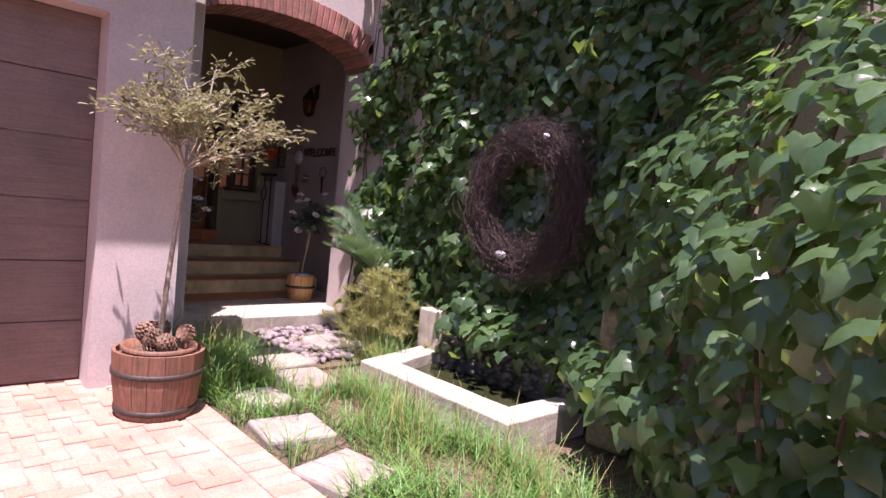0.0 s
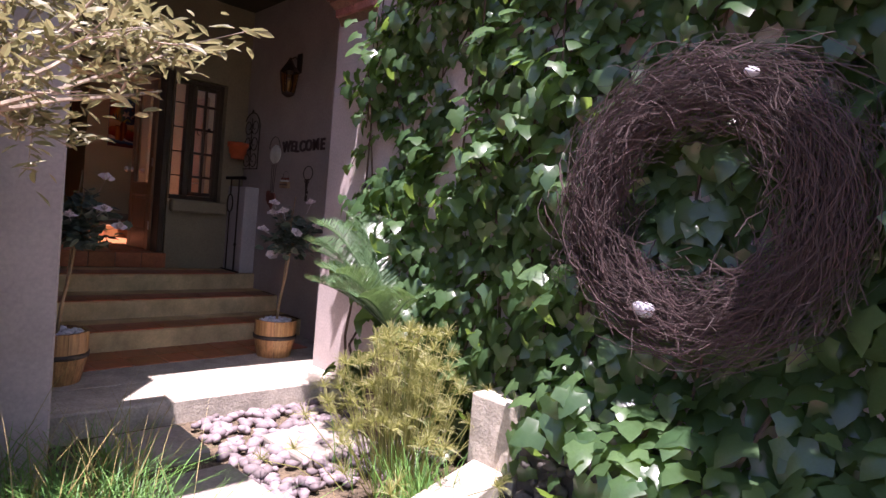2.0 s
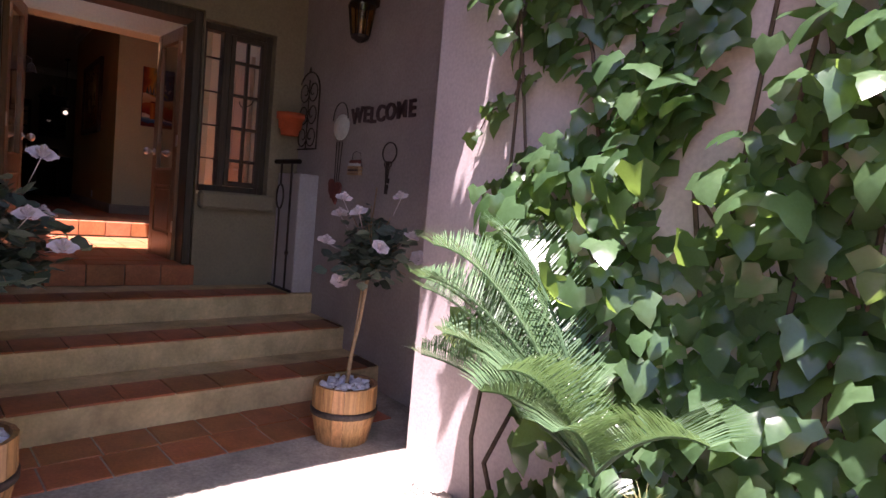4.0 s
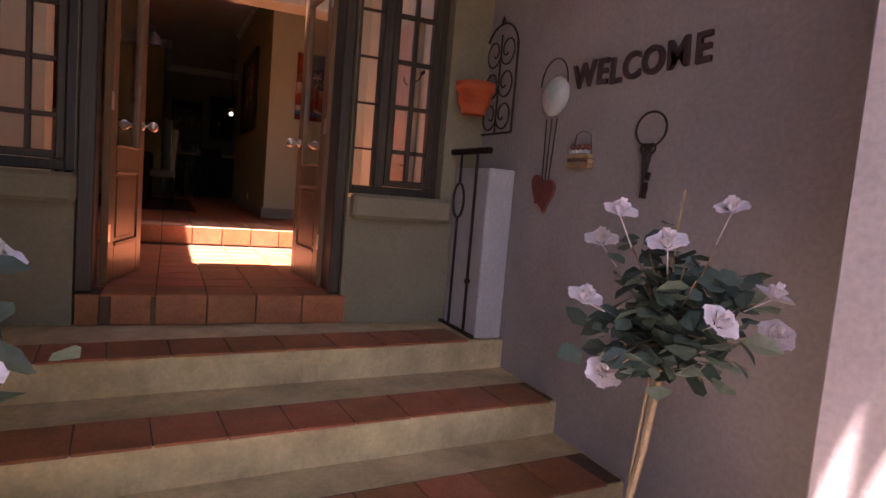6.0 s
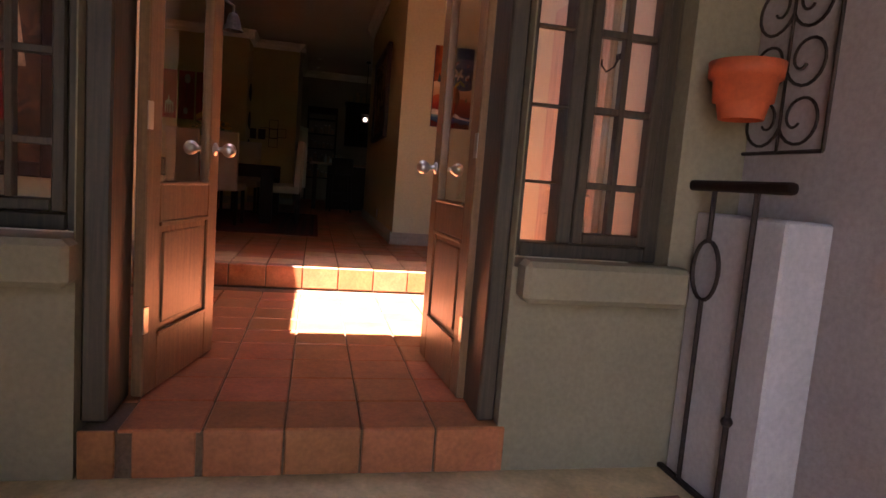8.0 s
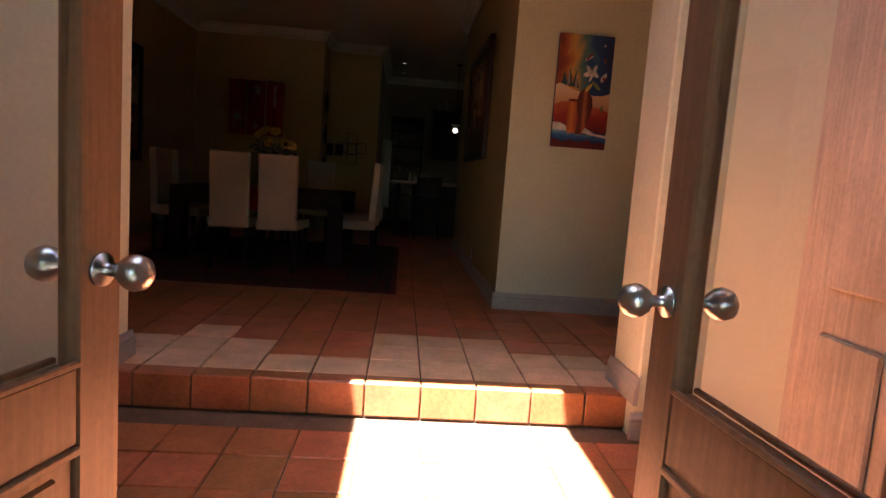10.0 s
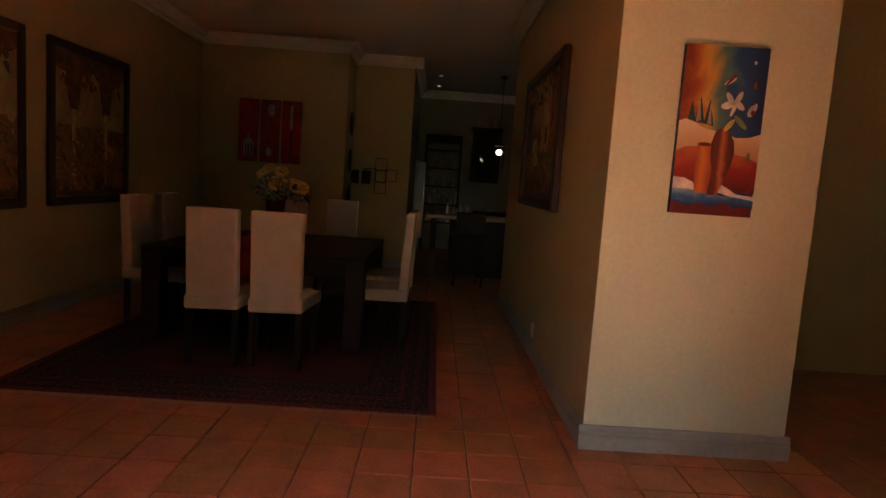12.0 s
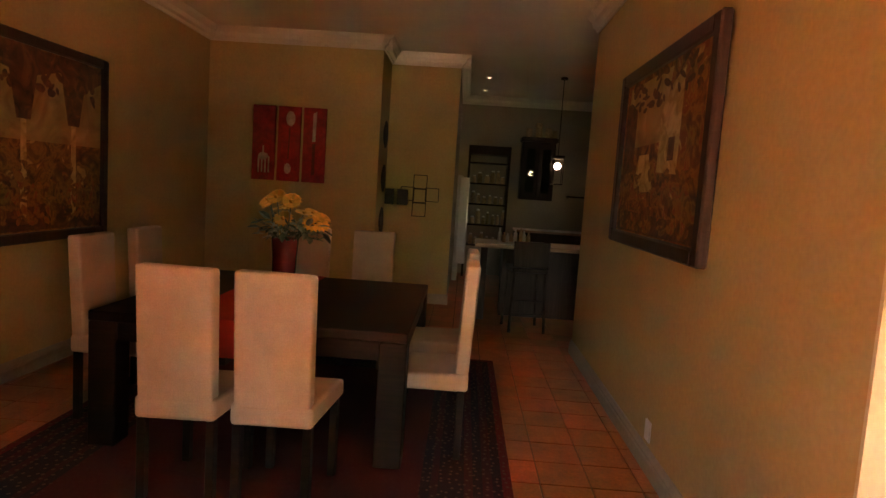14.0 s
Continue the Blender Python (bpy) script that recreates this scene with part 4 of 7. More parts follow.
M["pier"] = material("pale_pier_plaster", (0.5, 0.46, 0.44), 0.9, grain=45, amount=0.1, stain=2, stain_amount=0.15, bump=0.5, dist=0.005)

structure("pier_porch", [((-9.645, 5.775, TREAD_3), (-9.18, 5.953, 1.72))], M["pier"], 0.008, "pale plastered pier")
structure("window_sill_1", [((FACE + 0.001, 5.07, 1.355), (-9.535, 5.72, 1.505))], M["olive_wall"], 0.02, "plastered window sill")
structure("window_sill_2", [((FACE + 0.001, 2.7, 1.345), (-9.535, 3.62, 1.495))], M["olive_wall"], 0.02, "plastered window sill")


def frame_bars(name, y0, y1, z0, z1, x0, x1, bar, mat, parent):
    for lo, hi in (((x0, y0, z0), (x1, y0 + bar, z1)), ((x0, y1 - bar, z0), (x1, y1, z1)), ((x0, y0 + bar, z0), (x1, y1 - bar, z0 + bar)), ((x0, y0 + bar, z1 - bar), (x1, y1 - bar, z1))):
        boxes(name, [(lo, hi)], mat, parent, 0.006)


def pane(y0, y1, z0, z1, x, parent):
    bm = bmesh.new()
    box(bm, (x - 0.002, y0, z0), (x + 0.002, y1, z1))
    ob = part("pane", bm, M["glass"], parent)
    ob.visible_shadow = False
    return ob


def build_window(name, y0, y1, z0, z1, split, label):
    w = tagged(new(name), label, "window", kind="structure")
    frame_bars("window_frame", y0, y1, z0, z1, -9.86, -9.74, 0.055, M["frame_wood"], w)
    ym = y0 + (y1 - y0) * split
    boxes("mullion", [((-9.85, ym - 0.03, z0 + 0.055), (-9.735, ym + 0.03, z1 - 0.055))], M["frame_wood"], w, 0.006)
    lights = ((y0 + 0.055, ym - 0.03, 0.011, 0), (ym + 0.03, y1 - 0.055, 0.026, 1))
    for a, b, bar, casement in lights:
        if casement:
            frame_bars("casement", a, b, z0 + 0.06, z1 - 0.06, -9.79, -9.725, 0.042, M["frame_wood"], w)
            boxes("glazing_bar", [((-9.78, (a + b) / 2 - 0.013, z0 + 0.1), (-9.74, (a + b) / 2 + 0.013, z1 - 0.1))], M["frame_wood"], w, 0.004)
        for k in range(1, 5):
            z = z0 + (z1 - z0) * k / 5
            boxes("glazing_bar", [((-9.78, a + 0.02 * casement, z - bar / 2), (-9.742, b - 0.02 * casement, z + bar / 2))], M["frame_wood"], w, 0.003)
        pane(a, b, z0 + 0.055, z1 - 0.055, -9.765, w)
    return w


build_window("window_1", 5.05, 5.68, 1.50, DOOR_TOP, 0.36, "dark timber window with small panes")
build_window("window_2", 2.75, 3.60, 1.50, DOOR_TOP, 0.5, "dark timber window with small panes")

# door frame and the two leaves, open inward
dframe = tagged(new("door_frame"), "dark timber double door frame", "door frame", kind="structure")
for lo, hi in (((-9.95, 3.606, DOORSTEP), (-9.70, 3.69, DOOR_TOP + 0.06)), ((-9.95, 4.985, DOORSTEP), (-9.70, 5.054, DOOR_TOP + 0.06)), ((-9.95, 3.69, DOOR_TOP - 0.03), (-9.70, 4.985, DOOR_TOP + 0.06))):
    boxes("jamb", [(lo, hi)], M["frame_wood"], dframe, 0.008)


def build_leaf(name, hinge, turn, mirror):
    """A half-glazed door leaf that runs along +y from its hinge before it is turned."""
    d = tagged(new(name), "open stained timber door leaf with a glazed upper half", "door", "entrance doors", kind="structure")
    wd, th, h0, h1 = 0.655, 0.044, 0.008, 2.03
    s = 1 if not mirror else -1

    def bx(nm, y0, y1, z0, z1, x0=-th / 2, x1=th / 2, mat="door_wood", bev=0.005, par=None):
        lo, hi = (x0, min(s * y0, s * y1), z0), (x1, max(s * y0, s * y1), z1)
        bm = bmesh.new()
        box(bm, lo, hi, bev)
        ob = part(nm, bm, M[mat])
        ob.parent = par or d
        return ob
    bx("stile", 0, 0.105, h0, h1)
    bx("stile", wd - 0.105, wd, h0, h1)
    bx("rail", 0.105, wd - 0.105, h0, 0.22)
    bx("rail", 0.105, wd - 0.105, 0.66, 0.80)
    bx("rail", 0.105, wd - 0.105, h1 - 0.11, h1)
    bx("panel", 0.105, wd - 0.105, 0.22, 0.66, -0.012, 0.012)
    bx("panel_field", 0.145, wd - 0.145, 0.26, 0.62, -0.019, 0.019, bev=0.006)
    for x in (-0.024, 0.024):
        for y0, y1, z0, z1 in ((0.105, wd - 0.105, 0.22, 0.236), (0.105, wd - 0.105, 0.644, 0.66), (0.105, wd - 0.105, 0.80, 0.812)):
            bx("moulding", y0, y1, z0, z1, x - 0.006, x + 0.006, bev=0.003)
    g = bx("pane", 0.105, wd - 0.105, 0.80, h1 - 0.11, -0.002, 0.002, "glass", 0)
    g.visible_shadow = False
    for side in (-1, 1):
        bm = bmesh.new()
        m = Matrix.Translation((side * th / 2, s * (wd - 0.052), 0.96)) @ Euler((0, radians(90 * side), 0)).to_matrix().to_4x4()
        lathe(bm, [(0.030, 0.0), (0.030, 0.006), (0.012, 0.010), (0.011, 0.034), (0.022, 0.042), (0.031, 0.056), (0.033, 0.068), (0.028, 0.084), (0.015, 0.094), (0.003, 0.097)], 22, m=m)
        kn = part("door_knob", bm, M["steel"], None, "round satin steel knob", smooth=True)
        kn.parent = d
    for z in (0.25, 1.0, 1.8):
        bx("hinge", -0.008, 0.03, z, z + 0.1, th / 2, th / 2 + 0.004, "steel", 0.001)
    d.matrix_basis = pose(*hinge, 0, 0, turn)
    return d


build_leaf("door_1", (-9.92, 3.722, DOORSTEP), 77, False)
build_leaf("door_2", (-9.92, 4.975, DOORSTEP), -86, True)


# steps and tiles: pieces of fired clay
def tile_mesh(a, b, t=0.014):
    bm = bmesh.new()
    box(bm, (-a / 2, -b / 2, -t), (a / 2, b / 2, 0.0), 0.004)
    me = bpy.data.meshes.new("tile")
    bm.to_mesh(me)
    bm.free()
    me.materials.append(M["terracotta"])
    return me


TILE, JOINT, COL0 = 0.27, 0.008, 4.275
FULL = tile_mesh(TILE - JOINT, TILE - JOINT)
LIT_FULL = FULL.copy()
LIT_FULL.materials.clear()
LIT_FULL.materials.append(M["lit_tile"])
rt = random.Random(77)


def tile(parent, me, x, y, z, rx=0, ry=0, rz=0.0, name="tile"):
    ob = new(name, me)
    ob.parent = parent
    ob.matrix_basis = pose(x, y, z + rt.uniform(-0.0012, 0.0012), rx + rt.uniform(-0.35, 0.35), ry + rt.uniform(-0.35, 0.35), rz + rt.uniform(-0.5, 0.5))


STRIP = tile_mesh(0.295, TILE - 0.006)
LEAN = math.degrees(math.atan(SKEW))
for k, (x, z) in enumerate(zip(STEP_X, (TREAD_1, TREAD_2, TREAD_3))):
    par = bpy.data.objects["step_%d" % (k + 1)]
    bm = bmesh.new()
    y1 = PORCH_Y - 0.01 if k < 2 else 5.69
    vs = [bm.verts.new((nose_x(x, y) - d, y, z + h)) for h in (-0.01, 0.004) for y, d in ((2.9, 0.012), (y1, 0.012), (y1, 0.3), (2.9, 0.3))]
    for q in ((0, 1, 2, 3), (7, 6, 5, 4), (0, 4, 5, 1), (1, 5, 6, 2), (2, 6, 7, 3), (3, 7, 4, 0)):
        bm.faces.new([vs[i] for i in q])
    part("mortar_bed", bm, M["grout"], par)
    y = 3.02 + 0.06 * k
    while y < PORCH_Y - 0.13:
        if not (k == 2 and y > 5.6):
            tile(par, STRIP, nose_x(x, y) - 0.295 / 2 + 0.004, y, z + 0.009, 0, 0, LEAN)
        y += TILE * 0.997
par = bpy.data.objects["platform"]
for k in range(9):
    for j in range(2):
        y = 3.42 + k * TILE
        if y < PORCH_Y - 0.13:
            tile(par, FULL, nose_x(STEP_X[0], y) + TILE / 2 + 0.006 + j * TILE, y, PLATFORM + 0.006, 0, 0, LEAN)
# doorstep
par = bpy.data.objects["doorstep"]
RISER = tile_mesh(DOORSTEP - TREAD_3 - JOINT, TILE - JOINT)
HALF = tile_mesh(DOORSTEP - TREAD_3 - JOINT, 0.115)
for k in range(-1, 3):
    tile(par, RISER, FACE + 0.012, COL0 + (k + 0.5) * TILE, (DOORSTEP + TREAD_3) / 2, 0, 90)
for y in (3.675, 3.885):
    tile(par, HALF if y < 3.7 else tile_mesh(DOORSTEP - TREAD_3 - JOINT, 0.2), FACE + 0.012, y, (DOORSTEP + TREAD_3) / 2, 0, 90)
tile(par, tile_mesh(DOORSTEP - TREAD_3 - JOINT, 0.2), FACE + 0.012, 4.96, (DOORSTEP + TREAD_3) / 2, 0, 90)
par = bpy.data.objects["floor_hall"]
for i in range(10):
    for k in range(-7, 9):
        x, y = FACE - 0.125 - i * TILE, COL0 + (k + 0.5) * TILE
        if x < -9.95 or 3.72 < y < 4.96 or (3.5 < y < 5.1 and x > -9.7):
            if x > -12.2:
                tile(par, FULL, x, y, DOORSTEP)


# roses in tubs
def build_rose(at, seed, big):
    t = thing("rose_tree", "standard rose with dark leaves and pale pink blooms", "rose", at, "potted roses")
    r = random.Random(seed)
    bm = bmesh.new()
    tube(bm, [(0, 0, -0.05), (0.01, 0.015, 0.2), (0.02, 0.05, 0.42), (0.03, 0.08, 0.73)], 0.013, 0.011, 7)
    tube(bm, [(-0.012, 0.01, -0.05), (0.02, 0.09, 1.16)], 0.005, 0.004, 5)
    tips, dirs, blooms = [], [], []
    top = Vector((0.03, 0.08, 0.72))
    for k in range(46):
        a, e = r.uniform(0, 6.28), r.uniform(-0.45, 1.45)
        d = Vector((math.cos(a) * math.cos(e), math.sin(a) * math.cos(e), math.sin(e)))
        ln = r.uniform(0.12, 0.25) * (1 + 0.45 * max(0, math.sin(e)))
        p1 = top + d * ln
        tube(bm, [top, top + d * ln * 0.5 + Vector((0, 0, 0.02)), p1], 0.004, 0.002, 4)
        for j in range(9):
            q = top + d * ln * r.uniform(0.35, 1.0) + Vector((r.gauss(0, 0.035), r.gauss(0, 0.035), r.gauss(0, 0.03)))
            tips.append(tuple(q))
            dirs.append((r.gauss(0, 1), r.gauss(0, 1), r.gauss(-0.1, 0.6)))
    part("stem", bm, M["cane"], None, "thin cane stem tied to a stake").parent = t
    fan_leaves(tips, dirs, 0.085, 0.066, M["rose_leaf"], "foliage", t, seed)
    for a, e, ln in ((0.4, 0.6, 0.31), (-0.9, 0.9, 0.37), (2.4, 0.55, 0.3), (3.6, 0.85, 0.35), (-1.8, 0.4, 0.29), (1.3, 1.2, 0.42), (-2.2, -0.6, 0.2), (0.9, 0.2, 0.28), (-0.4, 0.4, 0.3), (4.4, 1.1, 0.4)):
        c = top + Vector((math.cos(a) * math.cos(e), math.sin(a) * math.cos(e), math.sin(e))) * ln
        bm = bmesh.new()
        s = r.uniform(0.05, 0.062)
        tilt = Euler((r.uniform(-0.2, 0.5), r.uniform(0.1, 0.8), 0)).to_matrix()
        for layer, (n, op, rad) in enumerate(((3, 0.15, 0.35), (5, 0.5, 0.65), (6, 0.95, 1.0))):
            for j in range(n):
                an = 2 * math.pi * j / n + layer
                pts = []
                for u, w in ((0, 0.3), (0.5, 0.8), (1, 0.95), (1.2, 0.6)):
                    for sd in (-1, 1):
                        ca = an + sd * w * 0.8 / max(0.4, rad)
                        rr = rad * (0.15 + 0.85 * min(1, u) * (0.4 + 0.6 * op))
                        pts.append(bm.verts.new(c + tilt @ Vector((rr * math.cos(ca), rr * math.sin(ca), (1.15 - op * 0.85) * u * 0.75)) * s))
                for q in ((0, 1, 3, 2), (2, 3, 5, 4), (4, 5, 7, 6)):
                    bm.faces.new([pts[i] for i in q])
        tube(bm, [top + (c - top) * 0.75, c], 0.002, 0.002, 4)
        ob = part("rose", bm, M["petal"], None, smooth=True)
        ob.parent = t
    return t


def build_rose_tub(at, seed, rad, h, label):
    tub = build_tub("planter_tub", label, rad, rad * 0.8, h, M["tub"], at, rad * 0.1, (0.55,))
    pebbles(tub, M["white_pebble"], 60, lambda q: (*[rad * 0.78 * math.sqrt(q.random()) * w for w in (lambda a: (math.cos(a), math.sin(a)))(q.uniform(0, 6.283))], h * 0.93 + q.uniform(0, 0.025)), 0.03, seed)
    build_rose((at[0], at[1], at[2] + h * 0.9), seed, 1)


build_rose_tub((-7.28, 5.28, PLATFORM), 41, 0.185, 0.33, "varnished wooden barrel planter with white pebbles")
build_rose_tub((-7.1, 3.52, PLATFORM), 42, 0.2, 0.36, "varnished wooden barrel planter with white pebbles")

# lantern high on the side wall
lan = thing("wall_lantern", "dark iron wall lantern with amber glass", "lantern", (-8.42, 5.83, 2.72))
bm = bmesh.new()
lathe(bm, [(0.02, 0.0), (0.07, 0.03), (0.075, 0.05)], 8)
part("base", bm, M["iron"], None).parent = lan
bm = bmesh.new()
lathe(bm, [(0.11, 0.27), (0.06, 0.34), (0.03, 0.39), (0.008, 0.43)], 8)
part("cap", bm, M["iron"], None).parent = lan
for k in range(8):
    a = math.pi * k / 4
    bm = bmesh.new()
    tube(bm, [(0.072 * math.cos(a), 0.072 * math.sin(a), 0.05), (0.105 * math.cos(a), 0.105 * math.sin(a), 0.27)], 0.005, 0.005, 4)
    part("cage_bar", bm, M["iron"], None).parent = lan
bm = bmesh.new()
lathe(bm, [(0.066, 0.05), (0.098, 0.27)], 16, cap=False)
part("glass_shade", bm, M["lamp_glass"], None, "amber glass", smooth=True).parent = lan
bm = bmesh.new()
lathe(bm, [(0.012, 0.05), (0.03, 0.12), (0.034, 0.16), (0.02, 0.2)], 12)
part("bulb", bm, M["brass"], None, smooth=True).parent = lan
bm = bmesh.new()
tube(bm, [(0, 0.0, 0.41), (0, 0.06, 0.45), (0, 0.12, 0.40)], 0.008, 0.008, 6)
box(bm, (-0.05, 0.105, 0.28), (0.05, 0.122, 0.5), 0.005)
part("bracket", bm, M["iron"], None).parent = lan

# WELCOME, one letter a thing
LETTERS = "WELCOME"
spots = [(-8.575, 2.195), (-8.432, 2.195), (-8.335, 2.185), (-8.225, 2.19), (-8.09, 2.195), (-7.945, 2.20), (-7.815, 2.20)]
for ch, (x, z) in zip(LETTERS, spots):
    cu = bpy.data.curves.new("letter", "FONT")
    cu.body, cu.size, cu.extrude, cu.align_x, cu.align_y, cu.offset = ch, 0.168, 0.008, "CENTER", "CENTER", 0.004
    tmp = bpy.data.objects.new("tmp", cu)
    scene.collection.objects.link(tmp)
    me = bpy.data.meshes.new_from_object(tmp.evaluated_get(bpy.context.evaluated_depsgraph_get()))
    bpy.data.objects.remove(tmp)
    me.materials.append(M["letter"])
    ob = new("letter", me)
    ob.matrix_basis = pose(x, PORCH_Y - 0.009, z, 90, rt.uniform(-4, 4), 0)
    tagged(ob, "dark wooden letter %s of a welcome sign" % ch, "letter", "welcome letters")

# ladle with hooks and a heart
lad = thing("enamel_ladle", "white enamel strainer hung with wires and a rusty heart", "wall ornament", (-8.81, PORCH_Y, 2.12))
bm = bmesh.new()
m = Euler((radians(90), 0, 0)).to_matrix().to_4x4()
lathe(bm, [(0.135, 0.005), (0.14, 0.018), (0.125, 0.03), (0.09, 0.045), (0.0, 0.05)], 26, m=pose(0, 0, 0, 0, -14, 0) @ Matrix.Diagonal((0.86, 1, 0.76, 1)) @ m)
part("dish", bm, M["enamel"], None, "chipped white enamel dish", smooth=True).parent = lad
bm = bmesh.new()
tube(bm, [(0.125 * math.cos(a), -0.03, 0.06 + 0.14 * math.sin(a)) for a in [math.pi * k / 10 for k in range(11)]], 0.004, 0.004, 5)
part("hoop", bm, M["iron"], None).parent = lad
for dx in (-0.055, -0.005, 0.045):
    bm = bmesh.new()
    tube(bm, [(dx, -0.02, -0.12), (dx * 0.6 - 0.01, -0.02, -0.46)], 0.0035, 0.0035, 5)
    part("wire", bm, M["iron"], None).parent = lad


def heart(bm, w, th, m):
    pts = []
    for k in range(26):
        a = 2 * math.pi * k / 26
        pts.append((w / 32 * 16 * math.sin(a) ** 3, w / 32 * (13 * math.cos(a) - 5 * math.cos(2 * a) - 2 * math.cos(3 * a) - math.cos(4 * a))))
    f0 = [bm.verts.new(m @ Vector((x, -th, z))) for x, z in pts]
    f1 = [bm.verts.new(m @ Vector((x, 0, z))) for x, z in pts]
    bm.faces.new(f0)
    bm.faces.new(f1[::-1])
    for k in range(26):
        bm.faces.new((f0[k], f1[k], f1[(k + 1) % 26], f0[(k + 1) % 26]))


for dx, dz, w, rot, mat in ((-0.055, -0.5, 0.17, 20, "rust_red"), (0.02, -0.53, 0.2, -8, "rust_red")):
    bm = bmesh.new()
    heart(bm, w, 0.02, pose(dx, -0.012 - 0.02 * (dx > 0), dz, 0, rot, 0))
    part("heart", bm, M[mat], None, "rusty red tin heart").parent = lad

# little basket sign with a wire handle
bas = thing("basket_sign", "small wooden crate sign with red and white knobs", "wall sign", (-8.52, PORCH_Y, 1.73))
bm = bmesh.new()
for k in range(3):
    box(bm, (-0.1, -0.045, 0.002 + 0.028 * k), (0.1, -0.006, 0.026 + 0.028 * k), 0.003)
part("crate", bm, M["wicker"], None, "slatted wooden crate").parent = bas
for k in range(9):
    bm = bmesh.new()
    box(bm, (-0.085 + 0.02 * k, -0.0475, 0.036), (-0.072 + 0.02 * k, -0.0455, 0.052))
    part("lettering_bar", bm, M["letter"], None).parent = bas
for k in range(8):
    bm = bmesh.new()
    bmesh.ops.create_icosphere(bm, subdivisions=2, radius=0.019, matrix=Matrix.Translation((-0.08 + 0.046 * (k % 4) + 0.012 * (k // 4), -0.026, 0.098 + 0.024 * (k // 4))))
    part("knob", bm, M["enamel" if k < 4 else "rust_red"], None, smooth=True).parent = bas
bm = bmesh.new()
tube(bm, [(-0.08, -0.02, 0.1), (-0.06, -0.02, 0.2), (0.0, -0.02, 0.22), (0.07, -0.02, 0.2), (0.1, -0.02, 0.06)], 0.002, 0.002, 4)
part("handle", bm, M["iron"], None).parent = bas
bas.scale = (0.88, 1, 0.86)

# ring of keys
key = thing("key_ring", "large rusty iron ring with old keys", "key ring", (-8.05, PORCH_Y - 0.015, 1.9))
bm = bmesh.new()
tube(bm, [(0.092 * math.cos(2 * math.pi * k / 28), 0, 0.075 * math.sin(2 * math.pi * k / 28)) for k in range(28)], 0.005, 0.005, 6, closed=True)
part("ring", bm, M["iron"], None).parent = key
for dx, ln, tw in ((-0.025, 0.2, -6), (0.0, 0.23, 3), (0.03, 0.15, 12)):
    bm = bmesh.new()
    mm = pose(dx, -0.008, -0.07, 0, tw, 0)
    tube(bm, [mm @ Vector((0.02 * math.cos(2 * math.pi * k / 12), 0, -0.015 + 0.02 * math.sin(2 * math.pi * k / 12))) for k in range(12)], 0.005, 0.005, 5, closed=True)
    tube(bm, [mm @ Vector((0, 0, -0.03)), mm @ Vector((0, 0, -ln))], 0.006, 0.006, 6)
    box(bm, (0.0, -0.004, -ln), (0.032, 0.004, -ln + 0.035), 0.001, m=mm)
    part("key", bm, M["iron"], None).parent = key

# arched iron trellis with scrolls and the wall pot
tre = thing("iron_trellis", "arched rusty iron wall trellis with scrolls", "wall trellis", (-9.475, PORCH_Y - 0.012, 1.955))
bm = bmesh.new()
out = [(-0.21, 0, 0.0), (-0.21, 0, 0.5)] + [(0.21 * math.cos(a), 0, 0.5 + 0.19 * math.sin(a)) for a in [math.pi - math.pi * k / 12 for k in range(1, 12)]] + [(0.21, 0, 0.5), (0.21, 0, 0.0)]
tube(bm, out, 0.007, 0.007, 6)
tube(bm, [(-0.21, 0, 0), (0.21, 0, 0)], 0.007, 0.007, 6)
part("frame", bm, M["iron"], None).parent = tre
for z in (0.015, 0.215, 0.415):
    for side_ in (-1, 1):
        bm = bmesh.new()
        pts = []
        for k in range(26):
            t = k / 25
            a = radians(-160 + 470 * t)
            rr = 0.105 * (1 - 0.74 * t)
            pts.append((side_ * (0.1 + rr * math.cos(a) - 0.03 * t), 0, z + 0.105 + rr * math.sin(a)))
        tube(bm, pts, 0.006, 0.005, 5)
        part("scroll", bm, M["iron"], None).parent = tre
bm = bmesh.new()
tube(bm, [(0, 0, 0.0), (0, 0, 0.62)], 0.006, 0.006, 5)
part("stem", bm, M["iron"], None).parent = tre
bm = bmesh.new()
tube(bm, [(0.02, 0, 0.69), (0.0, 0, 0.73), (-0.02, 0, 0.69)], 0.006, 0.006, 5)
part("hook", bm, M["iron"], None).parent = tre
bm = bmesh.new()
tube(bm, [(-0.0, 0, 0.28), (-0.0, -0.2, 0.28)], 0.006, 0.006, 5)
part("bracket", bm, M["iron"], None).parent = tre
bm = bmesh.new()
lathe(bm, [(0.075, 0.0), (0.105, 0.14), (0.122, 0.14), (0.126, 0.195), (0.113, 0.195), (0.1, 0.06), (0.0, 0.05)], 24, cap=False)
fp = part("flower_pot", bm, M["terracotta_pot"], None, "orange terracotta wall pot", smooth=True)
fp.parent = tre
fp.location = (-0.0, -0.16, 0.1)

